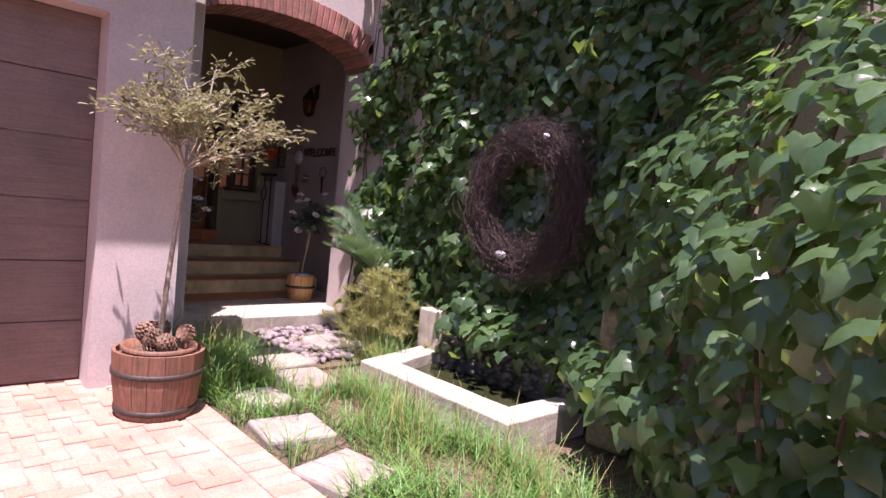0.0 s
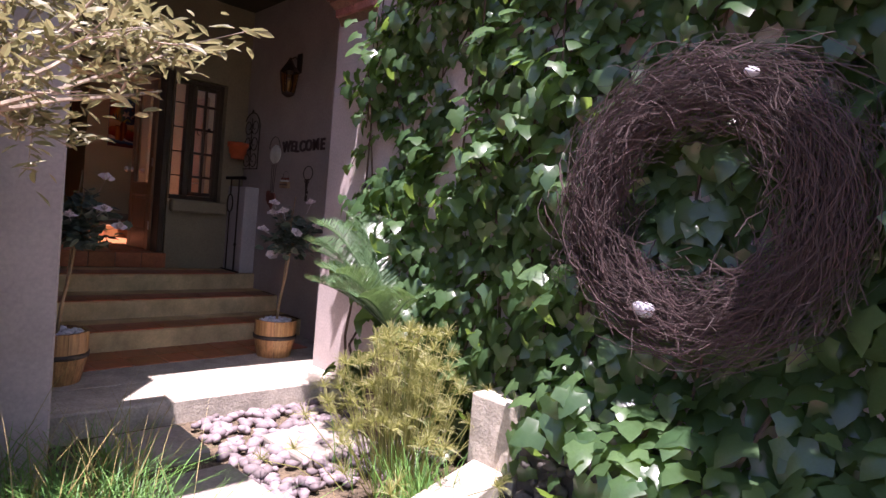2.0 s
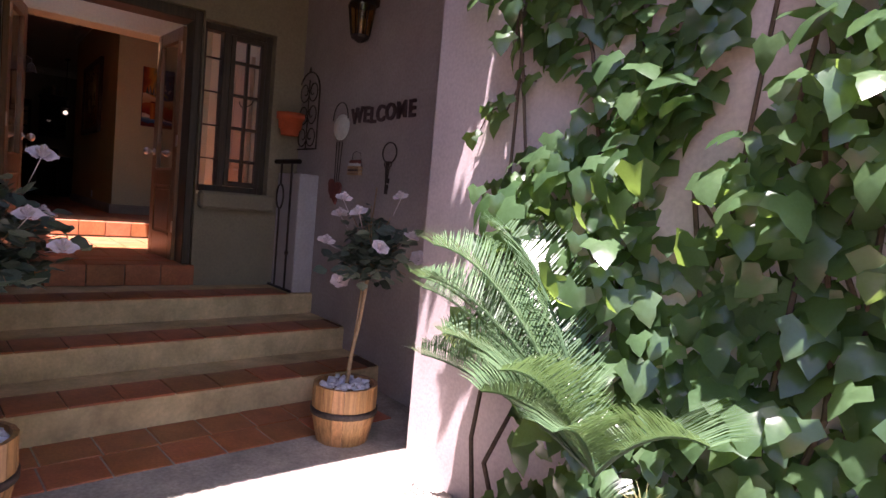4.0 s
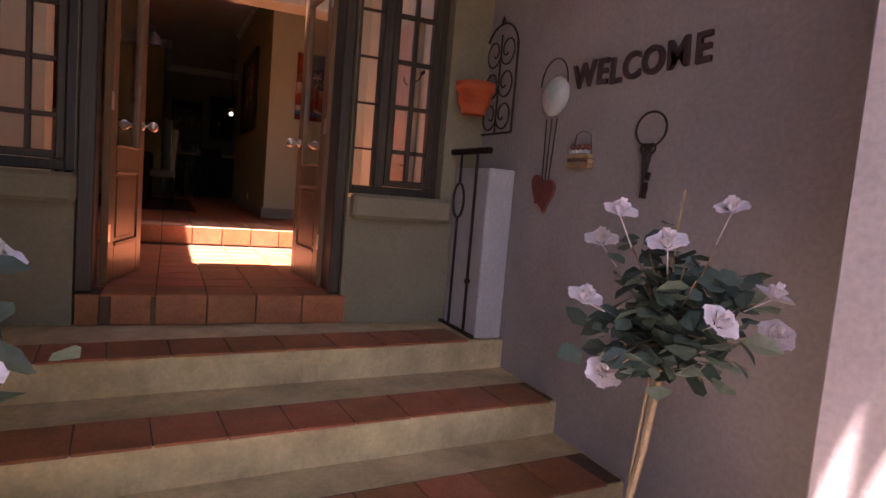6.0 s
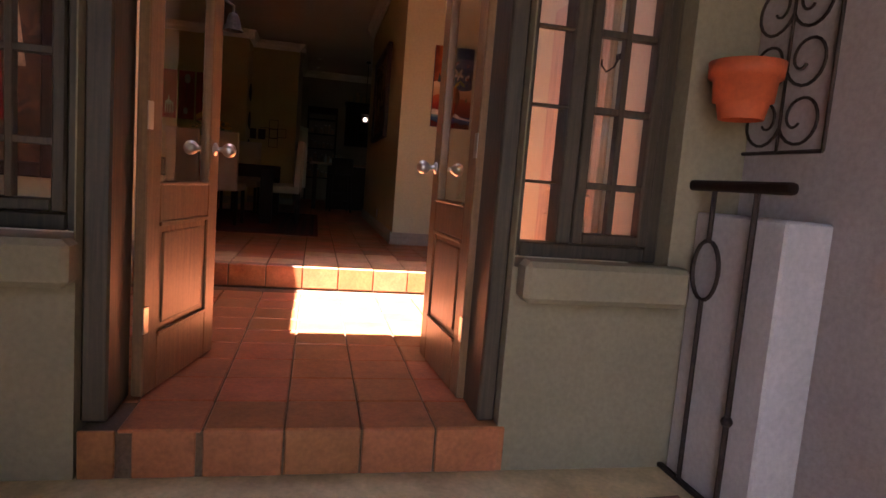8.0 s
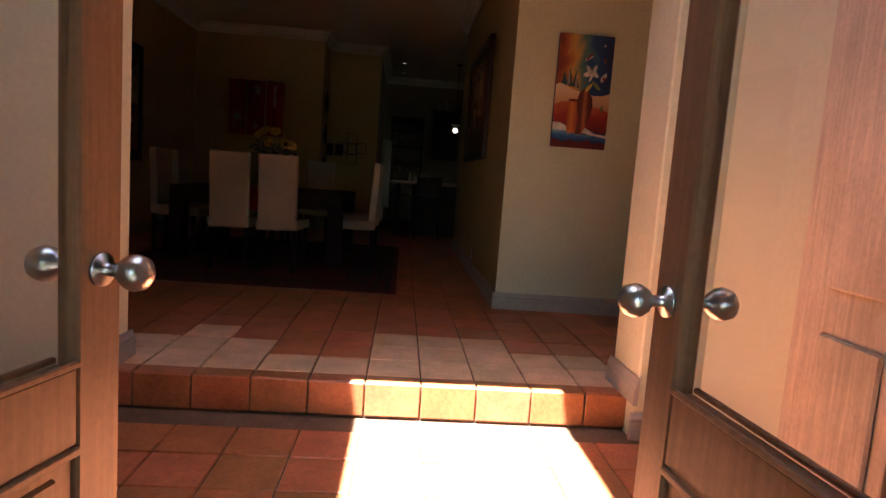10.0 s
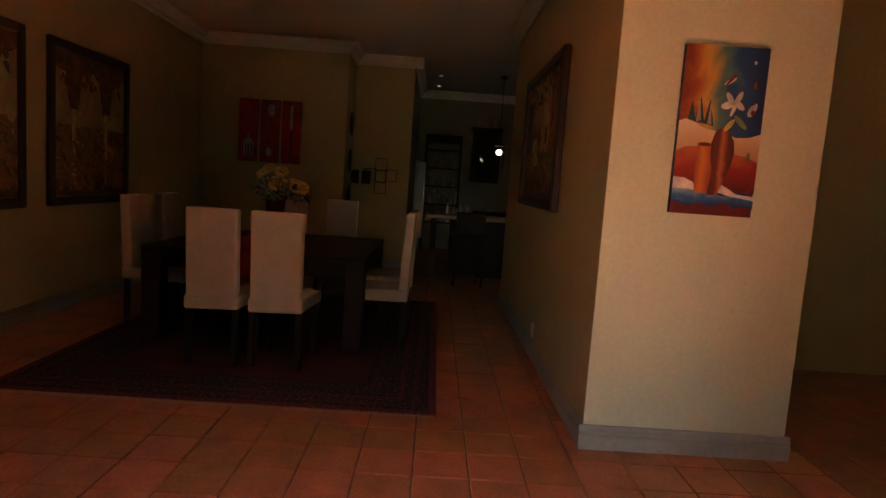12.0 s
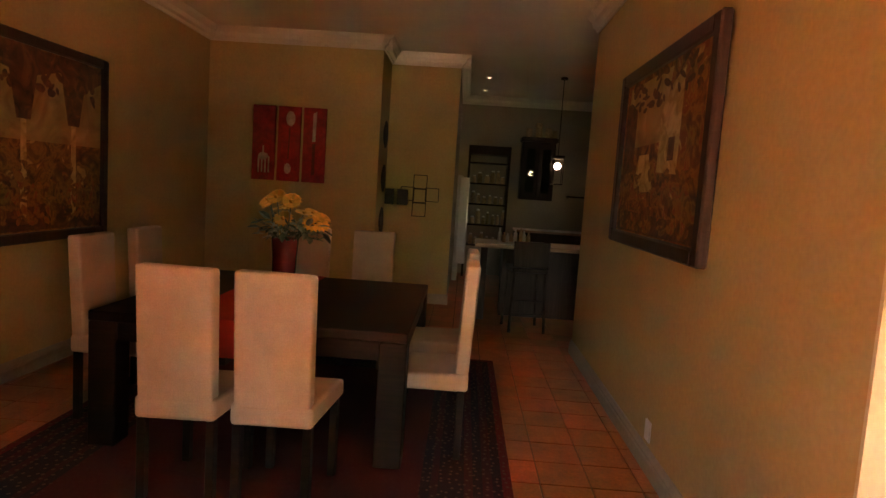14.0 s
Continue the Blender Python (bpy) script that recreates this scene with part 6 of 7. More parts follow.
def build_painting(name, label, plane, pos, a0, a1, z0, z1, sign, depth, frame_w, mat, shapes, flip=False):
    """plane 'x': hangs on a wall at x = pos and faces +x; 'y': on a wall at y = pos, facing sign."""
    p = thing(name, label, "painting")
    w, h = abs(a1 - a0), z1 - z0

    def at(u, v, d):
        a = a0 + (a1 - a0) * u
        return (pos + sign * d, a, z0 + h * v) if plane == "x" else (a, pos + sign * d, z0 + h * v)

    def slab(nm, u0, u1, v0, v1, d0, d1, m, bev=0.004):
        c0, c1 = Vector(at(u0, v0, d0)), Vector(at(u1, v1, d1))
        lo = Vector([min(q) for q in zip(c0, c1)])
        hi = Vector([max(q) for q in zip(c0, c1)])
        bm = bmesh.new()
        box(bm, lo, hi, bev)
        ob = part(nm, bm, m)
        ob.parent = p
        return ob
    if frame_w:
        fu, fv = frame_w / w, frame_w / h
        for u0, u1, v0, v1 in ((0, fu, 0, 1), (1 - fu, 1, 0, 1), (fu, 1 - fu, 0, fv), (fu, 1 - fu, 1 - fv, 1)):
            slab("frame", u0, u1, v0, v1, 0.004, depth, M["paint_frame"], 0.01)
        slab("canvas", fu, 1 - fu, fv, 1 - fv, 0.004, depth * 0.45, mat, 0)
        face = depth * 0.45
    else:
        slab("canvas", 0, 1, 0, 1, 0.004, depth, mat, 0.003)
        face = depth
    for i, (pts, m) in enumerate(shapes):
        poly("painted_shape", pts, M[m], p, at, face + 0.0012 + 0.0006 * i)
    if frame_w > 0.07 and depth >= 0.05 and len(shapes) > 4:
        rb = random.Random(len(shapes))
        lift = face + 0.0018 + 0.0006 * len(shapes)
        for key_m, v0, v1, count in (("oil_dark", 0.74, 0.92, 50), ("oil_garden", 0.1, 0.4, 110), ("oil_street", 0.1, 0.34, 90)):
            bm = bmesh.new()
            for _ in range(count):
                lift += 0.00001
                uu, vv = rb.uniform(0.13, 0.87), rb.uniform(v0, v1)
                bm.faces.new([bm.verts.new(at(a, b, lift)) for a, b in ellipse(uu, vv, rb.uniform(0.012, 0.045), rb.uniform(0.008, 0.022), 8, rb.uniform(-1.2, 1.2))])
            ob = part("brushwork", bm, M[key_m], None, kind="stuff")
            ob.parent = p
    return p


ART = [(wavy(0, 1, 0, 0.06), "c_earth"), ([(0.0, 0.5), (1.0, 0.45), (1.0, 1.0), (0.0, 1.0)], "c_evening"),
       ([(0.1, 0.56), (0.14, 0.68), (0.19, 0.57), (0.24, 0.7), (0.3, 0.56), (0.35, 0.69), (0.42, 0.53)], "c_teal"), ([(0.2, 0.55), (0.225, 0.7), (0.26, 0.56)], "c_silver"), ([(0.34, 0.54), (0.36, 0.68), (0.39, 0.54)], "c_silver"),
       ([(0, 0.36), (1, 0.32), (1, 0.5), (0.86, 0.475), (0.7, 0.47), (0.5, 0.5), (0.34, 0.51), (0.2, 0.545), (0.08, 0.565), (0, 0.55)], "c_sand"),
       ([(0, 0.18), (1, 0.14), (1, 0.33), (0.86, 0.36), (0.6, 0.38), (0.3, 0.41), (0.1, 0.4), (0, 0.37)], "c_earth"), (ellipse(0.84, 0.25, 0.13, 0.1), "c_earth"),
       ([(0, 0.15), (0.28, 0.14), (0.25, 0.19), (0.14, 0.215), (0, 0.22)], "c_white"), ([(0.55, 0.14), (1, 0.08), (1, 0.125), (0.78, 0.135), (0.66, 0.17), (0.58, 0.19)], "c_white"),
       ([(0, 0.08), (0.2, 0.06), (0.4, 0.07), (0.7, 0.08), (1, 0.05), (1, 0.1), (0.8, 0.115), (0.6, 0.12), (0.4, 0.14), (0.2, 0.15), (0, 0.15)], "c_water"),
       ([(0.27, 0.13), (0.42, 0.13), (0.445, 0.2), (0.45, 0.28), (0.42, 0.36), (0.425, 0.42), (0.25, 0.42), (0.255, 0.36), (0.235, 0.28), (0.25, 0.2)], "c_jar"), (ellipse(0.337, 0.42, 0.09, 0.012), "c_rust"),
       ([(0.42, 0.12), (0.54, 0.12), (0.6, 0.2), (0.66, 0.28), (0.7, 0.38), (0.68, 0.45), (0.6, 0.51), (0.53, 0.53), (0.45, 0.5), (0.41, 0.43), (0.42, 0.34), (0.46, 0.25)], "c_vase"),
       (ellipse(0.6, 0.54, 0.07, 0.02, rot=0.5), "c_yellow"), (ellipse(0.73, 0.56, 0.09, 0.02, rot=-0.4), "c_green"), (ellipse(0.87, 0.36, 0.025, 0.03), "c_green"),
       (ellipse(0.55, 0.655, 0.075, 0.022, rot=0.1), "c_white"), (ellipse(0.69, 0.66, 0.07, 0.022, rot=-0.3), "c_white"), (ellipse(0.58, 0.69, 0.065, 0.025, rot=-0.6), "c_white"), (ellipse(0.67, 0.695, 0.065, 0.025, rot=0.7), "c_white"), (ellipse(0.63, 0.64, 0.06, 0.02, rot=0.9), "c_white"), (ellipse(0.62, 0.67, 0.02, 0.01), "c_yellow"),
       (ellipse(0.84, 0.63, 0.05, 0.03, rot=0.5), "c_white"), (ellipse(0.88, 0.65, 0.03, 0.02, rot=1.0), "c_white"), (ellipse(0.86, 0.62, 0.03, 0.015), "c_red"),
       (ellipse(0.55, 0.795, 0.07, 0.014, rot=0.3), "c_white"), (ellipse(0.56, 0.805, 0.07, 0.012, rot=0.5), "c_red"), (ellipse(0.85, 0.78, 0.02, 0.02, rot=0.6), "c_ember"), (ellipse(0.82, 0.91, 0.018, 0.01), "c_white")]
build_painting("canvas_painting", "bright canvas painting of vases and white flowers", "x", -14.15, 5.505, 5.93, 2.335, 3.185, 1, 0.035, 0, M["c_blue"], ART)
cols = []
for u in (0.28, 0.68):
    cols += [([(u - 0.025, 0.12), (u + 0.025, 0.12), (u + 0.02, 0.62), (u - 0.02, 0.62)], "oil_house"), ([(u - 0.05, 0.6), (u + 0.05, 0.6), (u + 0.13, 0.95), (u - 0.13, 0.95)], "oil_dark")]
GARDEN = [([(0.06, 0.5), (0.94, 0.5), (0.94, 0.92), (0.06, 0.92)], "oil_sky"), ([(0.06, 0.06), (0.94, 0.06), (0.94, 0.12), (0.5, 0.2), (0.06, 0.14)], "oil_dark")] + cols + [([(0.06, 0.84), (0.3, 0.8), (0.55, 0.86), (0.8, 0.8), (0.94, 0.86), (0.94, 0.94), (0.06, 0.94)], "oil_dark")]
build_painting("framed_painting", "large dark framed oil painting of columns and gardens", "y", 0.98, -16.24, -17.57, 1.97, 3.40, 1, 0.05, 0.075, M["oil_garden"], GARDEN)
build_painting("framed_painting", "large dark framed oil painting in brown tones", "y", 0.98, -14.6, -15.94, 1.97, 3.40, 1, 0.05, 0.075, M["oil_garden"], GARDEN)
STREET = [([(0.1, 0.55), (0.55, 0.55), (0.6, 0.9), (0.1, 0.9)], "oil_sky"), ([(0.07, 0.4), (0.22, 0.42), (0.22, 0.76), (0.12, 0.82), (0.07, 0.8)], "oil_dark"), ([(0.52, 0.4), (0.74, 0.38), (0.74, 0.88), (0.62, 0.82), (0.52, 0.7)], "oil_house"), ([(0.72, 0.36), (0.93, 0.34), (0.93, 0.92), (0.72, 0.92)], "oil_street"),
          ([(0.62, 0.45), (0.68, 0.45), (0.68, 0.56), (0.62, 0.56)], "oil_dark"), ([(0.25, 0.3), (0.5, 0.3), (0.42, 0.5), (0.3, 0.5)], "oil_house"), ([(0.07, 0.08), (0.93, 0.08), (0.93, 0.16), (0.07, 0.2)], "oil_dark")]
build_painting("framed_painting", "dark framed oil painting of a sunlit street", "y", 5.18, -17.05, -15.32, 2.25, 3.42, -1, 0.06, 0.085, M["oil_street"], STREET)
# red canvases with cutlery
for k, shapes in enumerate(([(ellipse(0.5, 0.12 + 0.2, 0.22, 0.05), "c_silver")] + [([(0.27 + 0.15 * j, 0.1), (0.34 + 0.15 * j, 0.1), (0.34 + 0.15 * j, 0.32), (0.27 + 0.15 * j, 0.32)], "c_silver") for j in range(4)] + [([(0.46, 0.34), (0.54, 0.34), (0.53, 0.46), (0.47, 0.46)], "c_silver")],
                            [(ellipse(0.55, 0.84, 0.2, 0.1), "c_silver"), ([(0.46, 0.3), (0.52, 0.3), (0.56, 0.72), (0.5, 0.72)], "c_rust"), (ellipse(0.48, 0.17, 0.15, 0.07), "c_silver")],
                            [([(0.42, 0.55), (0.55, 0.55), (0.58, 0.95), (0.42, 0.92)], "c_silver"), ([(0.42, 0.1), (0.56, 0.1), (0.56, 0.52), (0.42, 0.52)], "c_rust")])):
    y0 = 1.52 + 0.297 * k
    build_painting("red_canvas", ("red canvas with a painted fork", "red canvas with a painted spoon", "red canvas with a painted knife")[k], "x", -19.64, y0, y0 + 0.267, 2.51, 3.37, 1, 0.03, 0, M["c_crimson"], shapes)
# hall picture beside the left window
build_painting("hall_painting", "dark red painting in a dark frame", "x", -12.13, 2.0, 2.64, 1.57, 3.0, 1, 0.05, 0.1, M["oil_dark"], [([(0.2, 0.3), (0.5, 0.25), (0.45, 0.8), (0.25, 0.85)], "c_red"), ([(0.5, 0.5), (0.7, 0.5), (0.62, 0.8)], "c_cream")])


# ---- dining furniture ----
def build_table():
    t = thing("dining_table", "square espresso wood dining table with thick legs", "table", (0, 0, 0))
    x0, x1, y0, y1, zt = -17.27, -15.60, 2.10, 3.80, INSIDE + 0.75
    boxes("tabletop", [((x0, y0, zt - 0.055), (x1, y1, zt))], M["dark_wood"], t, 0.006)
    for lo, hi in (((x0 + 0.02, y0 + 0.15, zt - 0.16), (x0 + 0.05, y1 - 0.15, zt - 0.055)), ((x1 - 0.05, y0 + 0.15, zt - 0.16), (x1 - 0.02, y1 - 0.15, zt - 0.055)), ((x0 + 0.15, y0 + 0.02, zt - 0.16), (x1 - 0.15, y0 + 0.05, zt - 0.055)), ((x0 + 0.15, y1 - 0.05, zt - 0.16), (x1 - 0.15, y1 - 0.02, zt - 0.055))):
        boxes("apron", [(lo, hi)], M["dark_wood"], t, 0.004)
    for x in (x0, x1 - 0.15):
        for y in (y0, y1 - 0.15):
            boxes("leg", [((x + 0.001, y + 0.001, INSIDE + 0.012), (x + 0.149, y + 0.149, zt - 0.056))], M["dark_wood"], t, 0.006)
    run_ = boxes("table_runner", [((x0 - 0.0, 2.55, zt + 0.001), (x1 + 0.004, 2.98, zt + 0.005)), ((x1 + 0.001, 2.55, zt - 0.2), (x1 + 0.005, 2.98, zt + 0.004))], M["runner"])
    tagged(run_, "plain red cloth runner across the table", "table runner")


build_table()


def build_chair():
    """Slipcovered chair at the origin; its back stands at x = 0 and it faces -x."""
    c = thing("dining_chair", "high-backed dining chair with a cream fabric slipcover", "chair", (0, 0, 0), "dining chairs")
    bm = bmesh.new()
    box(bm, (-0.075, -0.18, 0.47), (0.0, 0.18, 1.09), 0.014, 3)
    for v in bm.verts:
        v.co.x += 0.05 * max(0, v.co.z - 0.5)
        v.co.y *= 1 + 0.02 * math.sin(9 * v.co.z)
    part("backrest", bm, M["slipcover"], None, smooth=False).parent = c
    bm = bmesh.new()
    box(bm, (-0.5, -0.192, 0.395), (0.002, 0.192, 0.5), 0.022, 3)
    for v in bm.verts:
        v.co.z += 0.008 * math.sin(14 * v.co.x + 9 * v.co.y) - 0.015 * (v.co.z > 0.48) * (v.co.x < -0.42)
    part("seat", bm, M["slipcover"], None).parent = c
    for x in (-0.43, -0.035):
        for y in (-0.165, 0.165):
            bm = bmesh.new()
            box(bm, (x - 0.02, y - 0.02, 0.0), (x + 0.02, y + 0.02, 0.43), 0.003)
            part("leg", bm, M["dark_wood"], None).parent = c
    return c


chair = build_chair()
FZ = INSIDE + 0.012
chair.matrix_basis = pose(-15.08, 2.82, FZ, 0, 0, -4.5)
for x, y, turn in ((-15.08, 3.255, -5), (-17.78, 2.72, 180), (-17.8, 3.28, 178), (-15.96, 4.13, 90), (-16.66, 4.14, 91), (-16.1, 1.80, -90), (-16.75, 1.78, -89)):
    copy_thing(chair, pose(x, y, FZ, 0, 0, turn))

rug = boxes("rug", [((-17.85, 1.72, INSIDE + 0.001), (-14.45, 4.39, INSIDE + 0.011))], M["rug"])
tagged(rug, "patterned red and navy woven rug under the table", "rug")
bm = bmesh.new()
rr = random.Random(3)
for k in range(300):
    y = 1.73 + 2.65 * k / 300
    tube(bm, [(-14.45, y, INSIDE + 0.006), (-14.41 - rr.uniform(0, 0.015), y + rr.uniform(-0.005, 0.005), INSIDE + 0.003)], 0.0022, 0.0018, 4)
part("fringe", bm, M["slipcover"], rug, "pale fringe", kind="stuff")

vase = thing("flower_vase", "oxblood vase of yellow gerberas on the table", "vase", (-16.5, 2.87, INSIDE + 0.756))
bm = bmesh.new()
lathe(bm, [(0.05, 0.0), (0.062, 0.05), (0.068, 0.2), (0.075, 0.3), (0.068, 0.3), (0.06, 0.1)], 22, cap=False)
part("body", bm, M["ceramic_red"], None, smooth=True).parent = vase
rf = random.Random(6)
tips, dirs = [], []
for k in range(13):
    a, sp = k * 2.4, 0.05 + 0.17 * ((k * 0.618) % 1)
    c = Vector((sp * math.cos(a), sp * math.sin(a) * 1.15, 0.42 + 0.14 * ((k * 0.37) % 1) - 0.2 * sp))
    bm = bmesh.new()
    nrm = Vector((math.cos(a) * 0.4 + 0.5, math.sin(a) * 0.5, 0.8)).normalized()
    side = nrm.orthogonal().normalized()
    oth = nrm.cross(side)
    for j in range(14):
        an = 2 * math.pi * j / 14
        d = side * math.cos(an) + oth * math.sin(an)
        w = (side * -math.sin(an) + oth * math.cos(an)) * 0.011
        v = [bm.verts.new(p) for p in (c + d * 0.012 - w * 0.5, c + d * 0.012 + w * 0.5, c + d * 0.045 + w + nrm * 0.006, c + d * 0.058 + nrm * 0.002, c + d * 0.045 - w + nrm * 0.006)]
        bm.faces.new(v)
    bmesh.ops.create_icosphere(bm, subdivisions=1, radius=0.013, matrix=Matrix.Translation(c + nrm * 0.003))
    part("gerbera", bm, M["flower"], None).parent = vase
    bm = bmesh.new()
    tube(bm, [(0, 0, 0.15), (c.x * 0.4, c.y * 0.4, 0.32), tuple(c - nrm * 0.006)], 0.003, 0.003, 5)
    part("stem", bm, M["rose_leaf"], None).parent = vase
    for j in range(9):
        tips.append((c.x * 0.8 + rf.gauss(0, 0.04), c.y * 0.8 + rf.gauss(0, 0.04), 0.33 + rf.uniform(-0.03, 0.07)))
        dirs.append((rf.gauss(c.x * 5, 0.6), rf.gauss(c.y * 5, 0.6), rf.gauss(0.1, 0.5)))
fan_leaves(tips, dirs, 0.075, 0.035, M["rose_leaf"], "foliage", vase, 61)
vase.scale = (1.2, 1.2, 1.2)

out_ = thing("wall_socket", "white double wall socket", "socket", (-15.9, 5.18, 1.25))
bm = bmesh.new()
box(bm, (-0.045, -0.012, -0.06), (0.045, -0.001, 0.06), 0.004)
part("plate", bm, M["white_plastic"], None).parent = out_
for dz in (-0.028, 0.028):
    bm = bmesh.new()
    box(bm, (-0.012, -0.0145, dz - 0.01), (0.012, -0.0122, dz + 0.01), 0.002)
    part("switch", bm, M["white_plastic"], None).parent = out_

# plates on the return wall, wire cross on the far wall
for z in (3.15, 2.62, 2.1):
    pl = thing("wall_plate", "round dark patterned plate on the wall", "plate", (-20.0, 3.0, z), "wall plates")
    bm = bmesh.new()
    lathe(bm, [(0.0, 0.004), (0.1, 0.006), (0.17, 0.022), (0.165, 0.03), (0.0, 0.012)], 24, m=Euler((radians(-90), 0, 0)).to_matrix().to_4x4(), cap=False)
    part("dish", bm, M["dark_stone"], None, smooth=True).parent = pl
deco = thing("wire_wall_ornament", "dark wire wall ornament of linked squares", "wall ornament", (-20.405, 3.45, 2.45))
for dy, dz in ((0, 0.16), (-0.16, 0), (0.16, 0), (0, -0.02), (0.0, -0.2)):
    bm = bmesh.new()
    s = 0.085
    tube(bm, [(0, dy - s, dz - s), (0, dy + s, dz - s), (0, dy + s, dz + s), (0, dy - s, dz + s)], 0.008, 0.008, 5, closed=True)
    part("square", bm, M["iron"], None).parent = deco
for dy in (-0.6, -0.42):
    fr_ = thing("small_frame", "small dark picture frame on the wall", "picture frame", (-20.41, 3.45 + dy + 0.2, 2.4), "small frames")
    bm = bmesh.new()
    box(bm, (0, -0.07, -0.1), (0.02, 0.07, 0.1), 0.004)
    part("frame", bm, M["paint_frame"], None).parent = fr_

# ---- kitchen ----
ct = thing("kitchen_counter", "breakfast counter with a pale timber top", "counter")
boxes("worktop", [((-20.32, 4.2, INSIDE + 0.86), (-19.62, 7.4, INSIDE + 0.91))], M["granite"], ct, 0.008)
boxes("base_panel", [((-20.27, 4.55, INSIDE), (-19.97, 7.4, INSIDE + 0.86))], M["cab"], ct, 0.004)
boxes("leg", [((-19.72, 4.27, INSIDE), (-19.64, 4.35, INSIDE + 0.86))], M["cab"], ct, 0.004)


def build_stool(x, y, turn):
    s = thing("bar_stool", "dark wooden bar stool with a low back", "stool", (0, 0, 0), "bar stools")
    for px in (-0.17, 0.17):
        for py in (-0.17, 0.17):
            bm = bmesh.new()
            tube(bm, [(px * 1.15, py * 1.15, 0.0), (px, py, 0.66)], 0.018, 0.016, 6)
            part("leg", bm, M["cab"], None).parent = s
    bm = bmesh.new()
    box(bm, (-0.2, -0.2, 0.66), (0.2, 0.2, 0.71), 0.015, 2)
    part("seat", bm, M["cab"], None).parent = s
    bm = bmesh.new()
    box(bm, (0.17, -0.2, 0.72), (0.2, 0.2, 1.0), 0.01, 2)
    part("backrest", bm, M["cab"], None).parent = s
    for z in (0.2, 0.35):
        bm = bmesh.new()
        tube(bm, [(0.18, -0.18, z), (0.18, 0.18, z)], 0.011, 0.011, 6)
        part("stretcher", bm, M["cab"], None).parent = s
    s.matrix_basis = pose(x, y, INSIDE, 0, 0, turn)


build_stool(-19.3, 4.78, 8)
build_stool(-19.3, 5.6, -4)
fr = thing("fridge", "tall pale fridge with its door ajar beside the pantry", "fridge")
boxes("body", [((-23.3, 3.9, INSIDE), (-22.6, 3.98, INSIDE + 1.75))], M["fridge"], fr, 0.01)
boxes("door", [((-22.58, 3.93, INSIDE + 0.3), (-22.52, 4.10, INSIDE + 1.72))], M["fridge"], fr, 0.015)
boxes("handle", [((-22.515, 4.07, INSIDE + 0.9), (-22.49, 4.09, INSIDE + 1.4))], M["steel"], fr, 0.004)
pan = thing("pantry_shelves", "dark pantry shelves crowded with jars and bottles", "shelves")
for y0, y1 in ((4.05, 4.09), (4.74, 4.78)):
    boxes("upright", [((-23.58, y0, INSIDE), (-23.2, y1, INSIDE + 2.15))], M["cab"], pan, 0.004)
boxes("head", [((-23.58, 4.05, INSIDE + 2.15), (-23.2, 4.78, INSIDE + 2.3))], M["cab"], pan, 0.004)
rj = random.Random(12)
for k in range(5):
    z = INSIDE + 0.55 + 0.36 * k
    boxes("shelf", [((-23.58, 4.09, z), (-23.22, 4.74, z + 0.025))], M["cab"], pan, 0.003)
    y = 4.14
    while y < 4.7 and k < 4:
        h, rad = rj.uniform(0.12, 0.26), rj.uniform(0.025, 0.045)
        j = thing("storage_jar", "glass jar of dry goods on the pantry shelf", "jar", (-23.32 + rj.uniform(-0.05, 0.05), y + rad, z + 0.026), "pantry jars")
        bm = bmesh.new()
        lathe(bm, [(rad * 0.9, 0), (rad, 0.01), (rad, h * 0.75), (rad * 0.6, h * 0.86), (rad * 0.6, h * 0.9)], 10)
        part("body", bm, M["jar_fill"], None, smooth=True).parent = j
        bm = bmesh.new()
        lathe(bm, [(rad * 0.66, h * 0.9), (rad * 0.66, h), (rad * 0.5, h + 0.004)], 10)
        part("lid", bm, M["steel"], None, "steel lid").parent = j
        y += rad * 2 + rj.uniform(0.01, 0.04)
wc = thing("wall_cabinet", "dark wooden glazed wall cabinet in the kitchen", "cabinet")
boxes("body", [((-23.58, 4.98, INSIDE + 1.42), (-23.25, 5.55, INSIDE + 2.42))], M["cab"], wc, 0.006)
boxes("door", [((-23.245, 5.0, INSIDE + 1.45), (-23.22, 5.26, INSIDE + 2.39))], M["cab"], wc, 0.006)
boxes("door", [((-23.245, 5.27, INSIDE + 1.45), (-23.22, 5.53, INSIDE + 2.39))], M["cab"], wc, 0.006)
boxes("cornice", [((-23.58, 4.95, INSIDE + 2.42), (-23.2, 5.58, INSIDE + 2.5))], M["cab"], wc, 0.015)
boxes("door_glass", [((-23.218, 5.06, INSIDE + 1.55), (-23.214, 5.2, INSIDE + 2.3))], M["jar"], wc)
boxes("door_glass", [((-23.218, 5.33, INSIDE + 1.55), (-23.214, 5.47, INSIDE + 2.3))], M["jar"], wc)
for y, h in ((5.08, 0.16), (5.25, 0.26), (5.42, 0.18), (5.52, 0.14)):
    tin = thing("kitchen_tin", "old tin on top of the wall cabinet", "tin", (-23.4, y, INSIDE + 2.501), "kitchen tins")
    bm = bmesh.new()
    lathe(bm, [(0.05, 0), (0.055, 0.01), (0.055, h - 0.02), (0.05, h)], 14)
    part("body", bm, M["jar_fill"], None, smooth=True).parent = tin
back = thing("back_counter", "dark back counter along the kitchen wall", "counter")
boxes("cabinet", [((-23.58, 4.95, INSIDE), (-23.0, 7.4, INSIDE + 0.86))], M["cab"], back, 0.006)
boxes("worktop", [((-23.59, 4.93, INSIDE + 0.861), (-22.96, 7.4, INSIDE + 0.9))], M["granite"], back, 0.006)
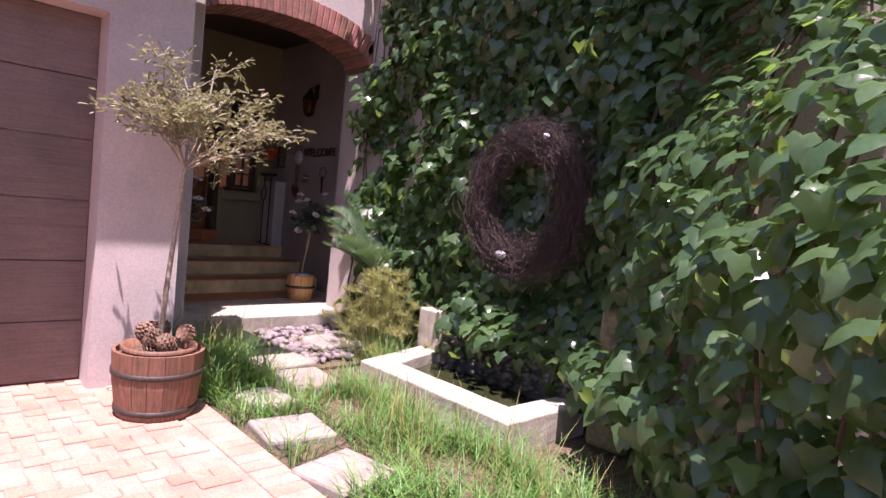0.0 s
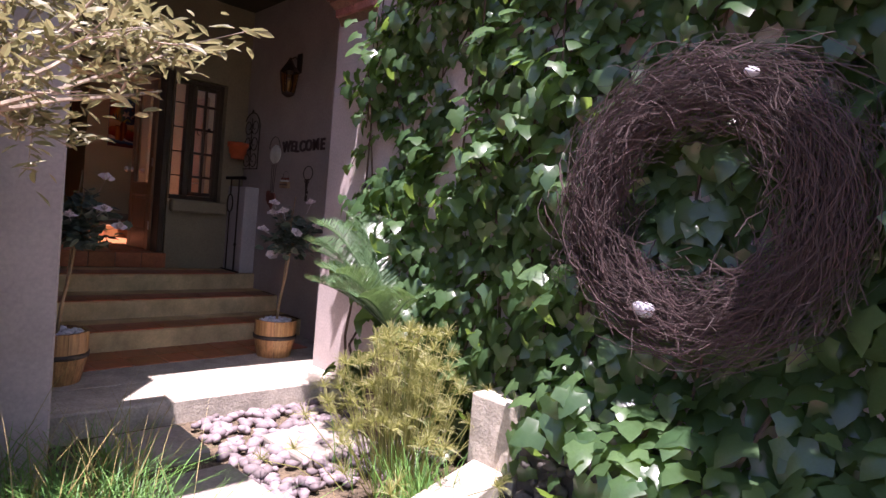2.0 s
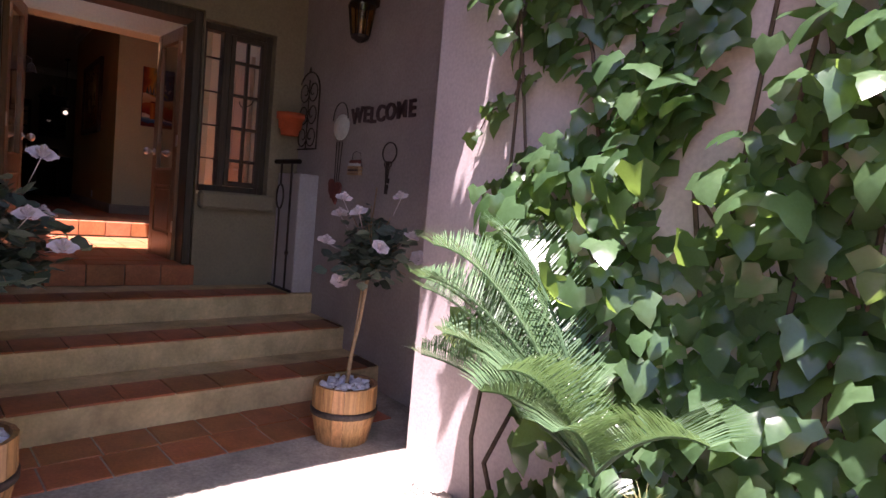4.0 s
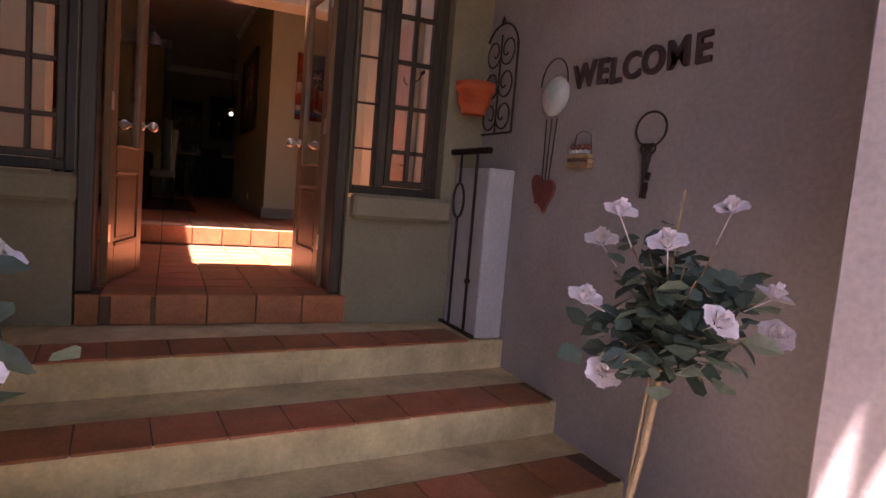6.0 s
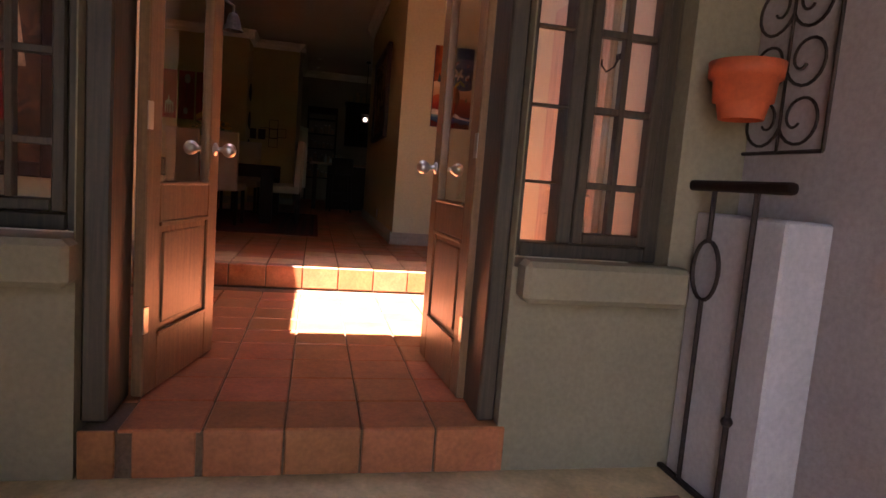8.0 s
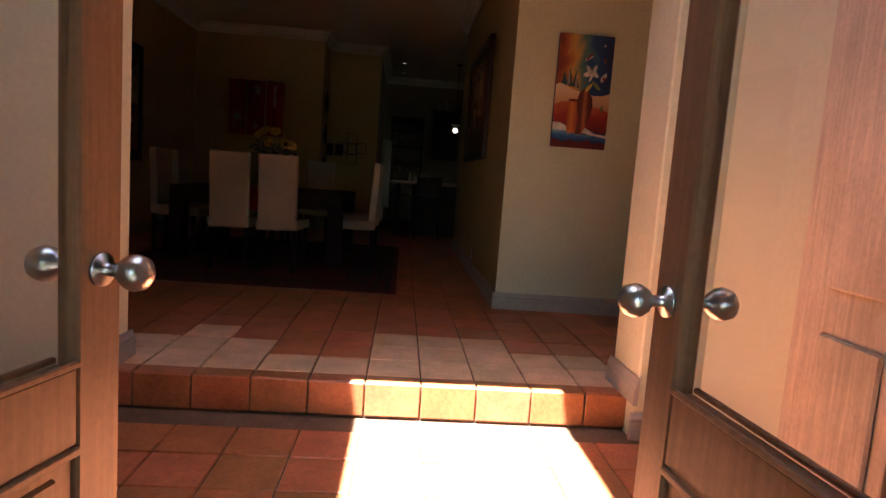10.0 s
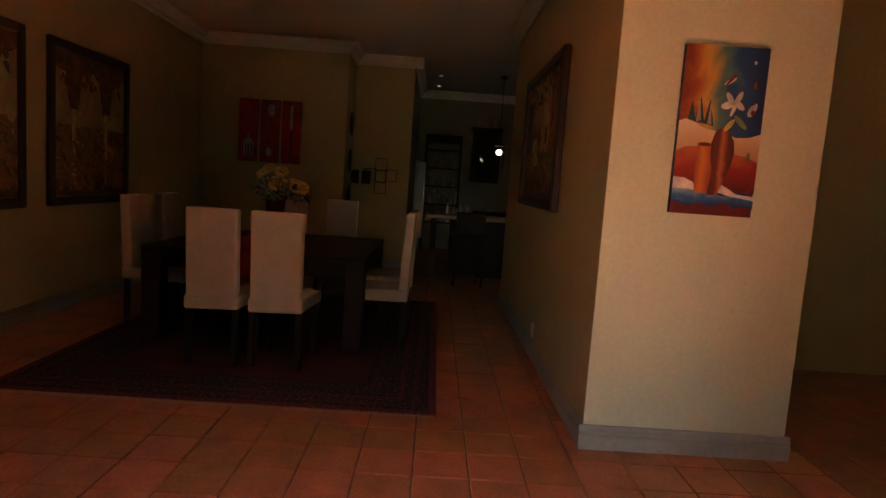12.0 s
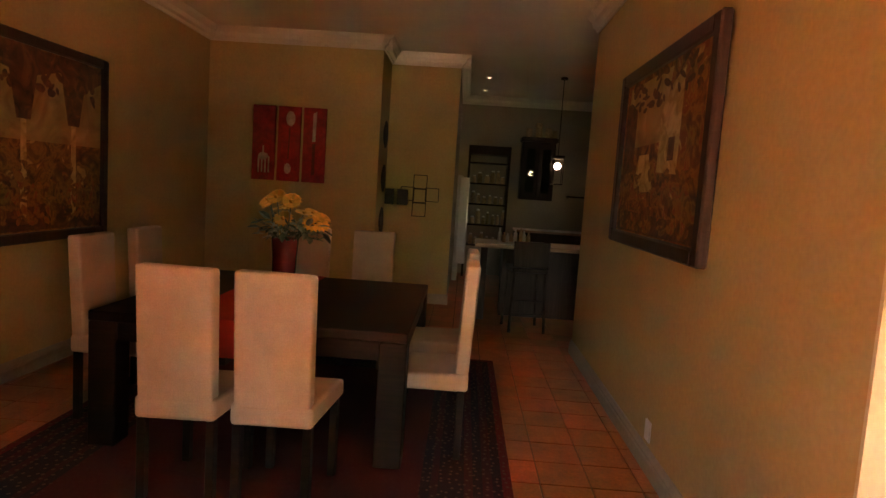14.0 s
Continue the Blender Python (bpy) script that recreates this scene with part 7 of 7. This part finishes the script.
shelf = boxes("wall_shelf", [((-23.59, 5.85, INSIDE + 1.5), (-23.4, 6.9, INSIDE + 1.53))], M["cab"], None, 0.004)
tagged(shelf, "narrow dark wall shelf over the back counter", "shelf")
rk = random.Random(44)
for k in range(8):
    b_ = thing("condiment_bottle", "small bottle standing on the breakfast counter", "bottle", (-20.05 + rk.uniform(-0.1, 0.1), 4.5 + 0.05 * k, INSIDE + 0.911), "condiments")
    bm = bmesh.new()
    h = rk.uniform(0.1, 0.22)
    lathe(bm, [(0.022, 0), (0.025, 0.01), (0.024, h * 0.65), (0.01, h * 0.8), (0.011, h)], 10)
    part("body", bm, M["jar_fill" if k % 2 else "steel"], None, smooth=True).parent = b_


def build_pendant(x, y, z):
    p = thing("pendant_lamp", "black pendant lantern with a lit bulb and glass", "pendant lamp", (x, y, z), "pendant lamps")
    bm = bmesh.new()
    tube(bm, [(0, 0, 0.24), (0, 0, CEIL - z)], 0.006, 0.006, 5)
    lathe(bm, [(0.05, CEIL - z - 0.03), (0.05, CEIL - z)], 12)
    part("rod", bm, M["iron"], None).parent = p
    bm = bmesh.new()
    s = 0.075
    for px in (-s, s):
        for py in (-s, s):
            tube(bm, [(px, py, -0.16), (px, py, 0.2)], 0.006, 0.006, 4)
    box(bm, (-s - 0.01, -s - 0.01, 0.19), (s + 0.01, s + 0.01, 0.24), 0.006)
    box(bm, (-s - 0.006, -s - 0.006, -0.175), (s + 0.006, s + 0.006, -0.16), 0.004)
    part("frame", bm, M["iron"], None).parent = p
    bm = bmesh.new()
    bmesh.ops.create_icosphere(bm, subdivisions=2, radius=0.05, matrix=Matrix.Translation((0, 0, 0.09)))
    part("bulb", bm, M["glow"], None, "glowing bulb", smooth=True).parent = p


build_pendant(-21.4, 5.33, 2.88)
for i, (x, y) in enumerate(((-21.75, 4.27), (-22.9, 4.24))):
    d = thing("downlight", "small recessed ceiling downlight switched on", "downlight", (x, y, CEIL - 0.004), "downlights")
    bm = bmesh.new()
    lathe(bm, [(0.018, -0.002), (0.018, 0.003)], 12)
    part("bulb", bm, M["glow"], None).parent = d
    bm = bmesh.new()
    lathe(bm, [(0.02, -0.003), (0.045, -0.004), (0.048, 0.003), (0.02, 0.003)], 16, cap=False)
    part("ring", bm, M["white_plastic"], None).parent = d

# hall: panelled door on the right and coat hooks beside it
hd = tagged(new("door_3"), "closed tan panelled timber door", "door", kind="structure")
boxes("leaf", [((-11.44, 5.80, DOORSTEP), (-10.6, 5.845, DOORSTEP + 2.05))], M["tan_door"], hd, 0.004)
for zz0, zz1 in ((0.15, 0.75), (0.9, 1.9)):
    for xx0 in (-11.29, -10.95):
        boxes("panel", [((xx0, 5.785, DOORSTEP + zz0), (xx0 + 0.27, 5.802, DOORSTEP + zz1))], M["tan_door"], hd, 0.008)
bm = bmesh.new()
tube(bm, [(-10.67, 5.80, DOORSTEP + 0.88), (-10.67, 5.755, DOORSTEP + 0.88), (-10.79, 5.75, DOORSTEP + 0.88)], 0.009, 0.008, 8)
part("handle", bm, M["steel"], hd, "steel lever handle")
hk = thing("coat_hooks", "curled black iron coat hooks on the hall wall", "coat hooks", (-10.62, 5.85, 2.42))
for dx in (-0.1, 0.05):
    bm = bmesh.new()
    tube(bm, [(dx, -0.004, 0.06), (dx, -0.03, 0.0), (dx, -0.07, -0.03), (dx, -0.1, 0.0), (dx, -0.1, 0.03)], 0.006, 0.005, 5)
    part("hook", bm, M["iron"], None).parent = hk
bm = bmesh.new()
box(bm, (-0.15, -0.01, 0.04), (0.1, -0.001, 0.07), 0.002)
part("rail", bm, M["iron"], None).parent = hk
# fine chain beside the inner opening
ch = thing("hanging_chain", "thin dark chain hanging in the hall", "chain", (-10.47, 3.50, 2.0))
for k in range(111):
    bm = bmesh.new()
    ring = [(0.008 * math.cos(2 * math.pi * j / 8) * (k % 2), 0.008 * math.cos(2 * math.pi * j / 8) * (1 - k % 2), 0.02 * k + 0.013 * math.sin(2 * math.pi * j / 8)) for j in range(8)]
    tube(bm, ring, 0.0022, 0.0022, 4, closed=True)
    part("link", bm, M["iron"], None).parent = ch
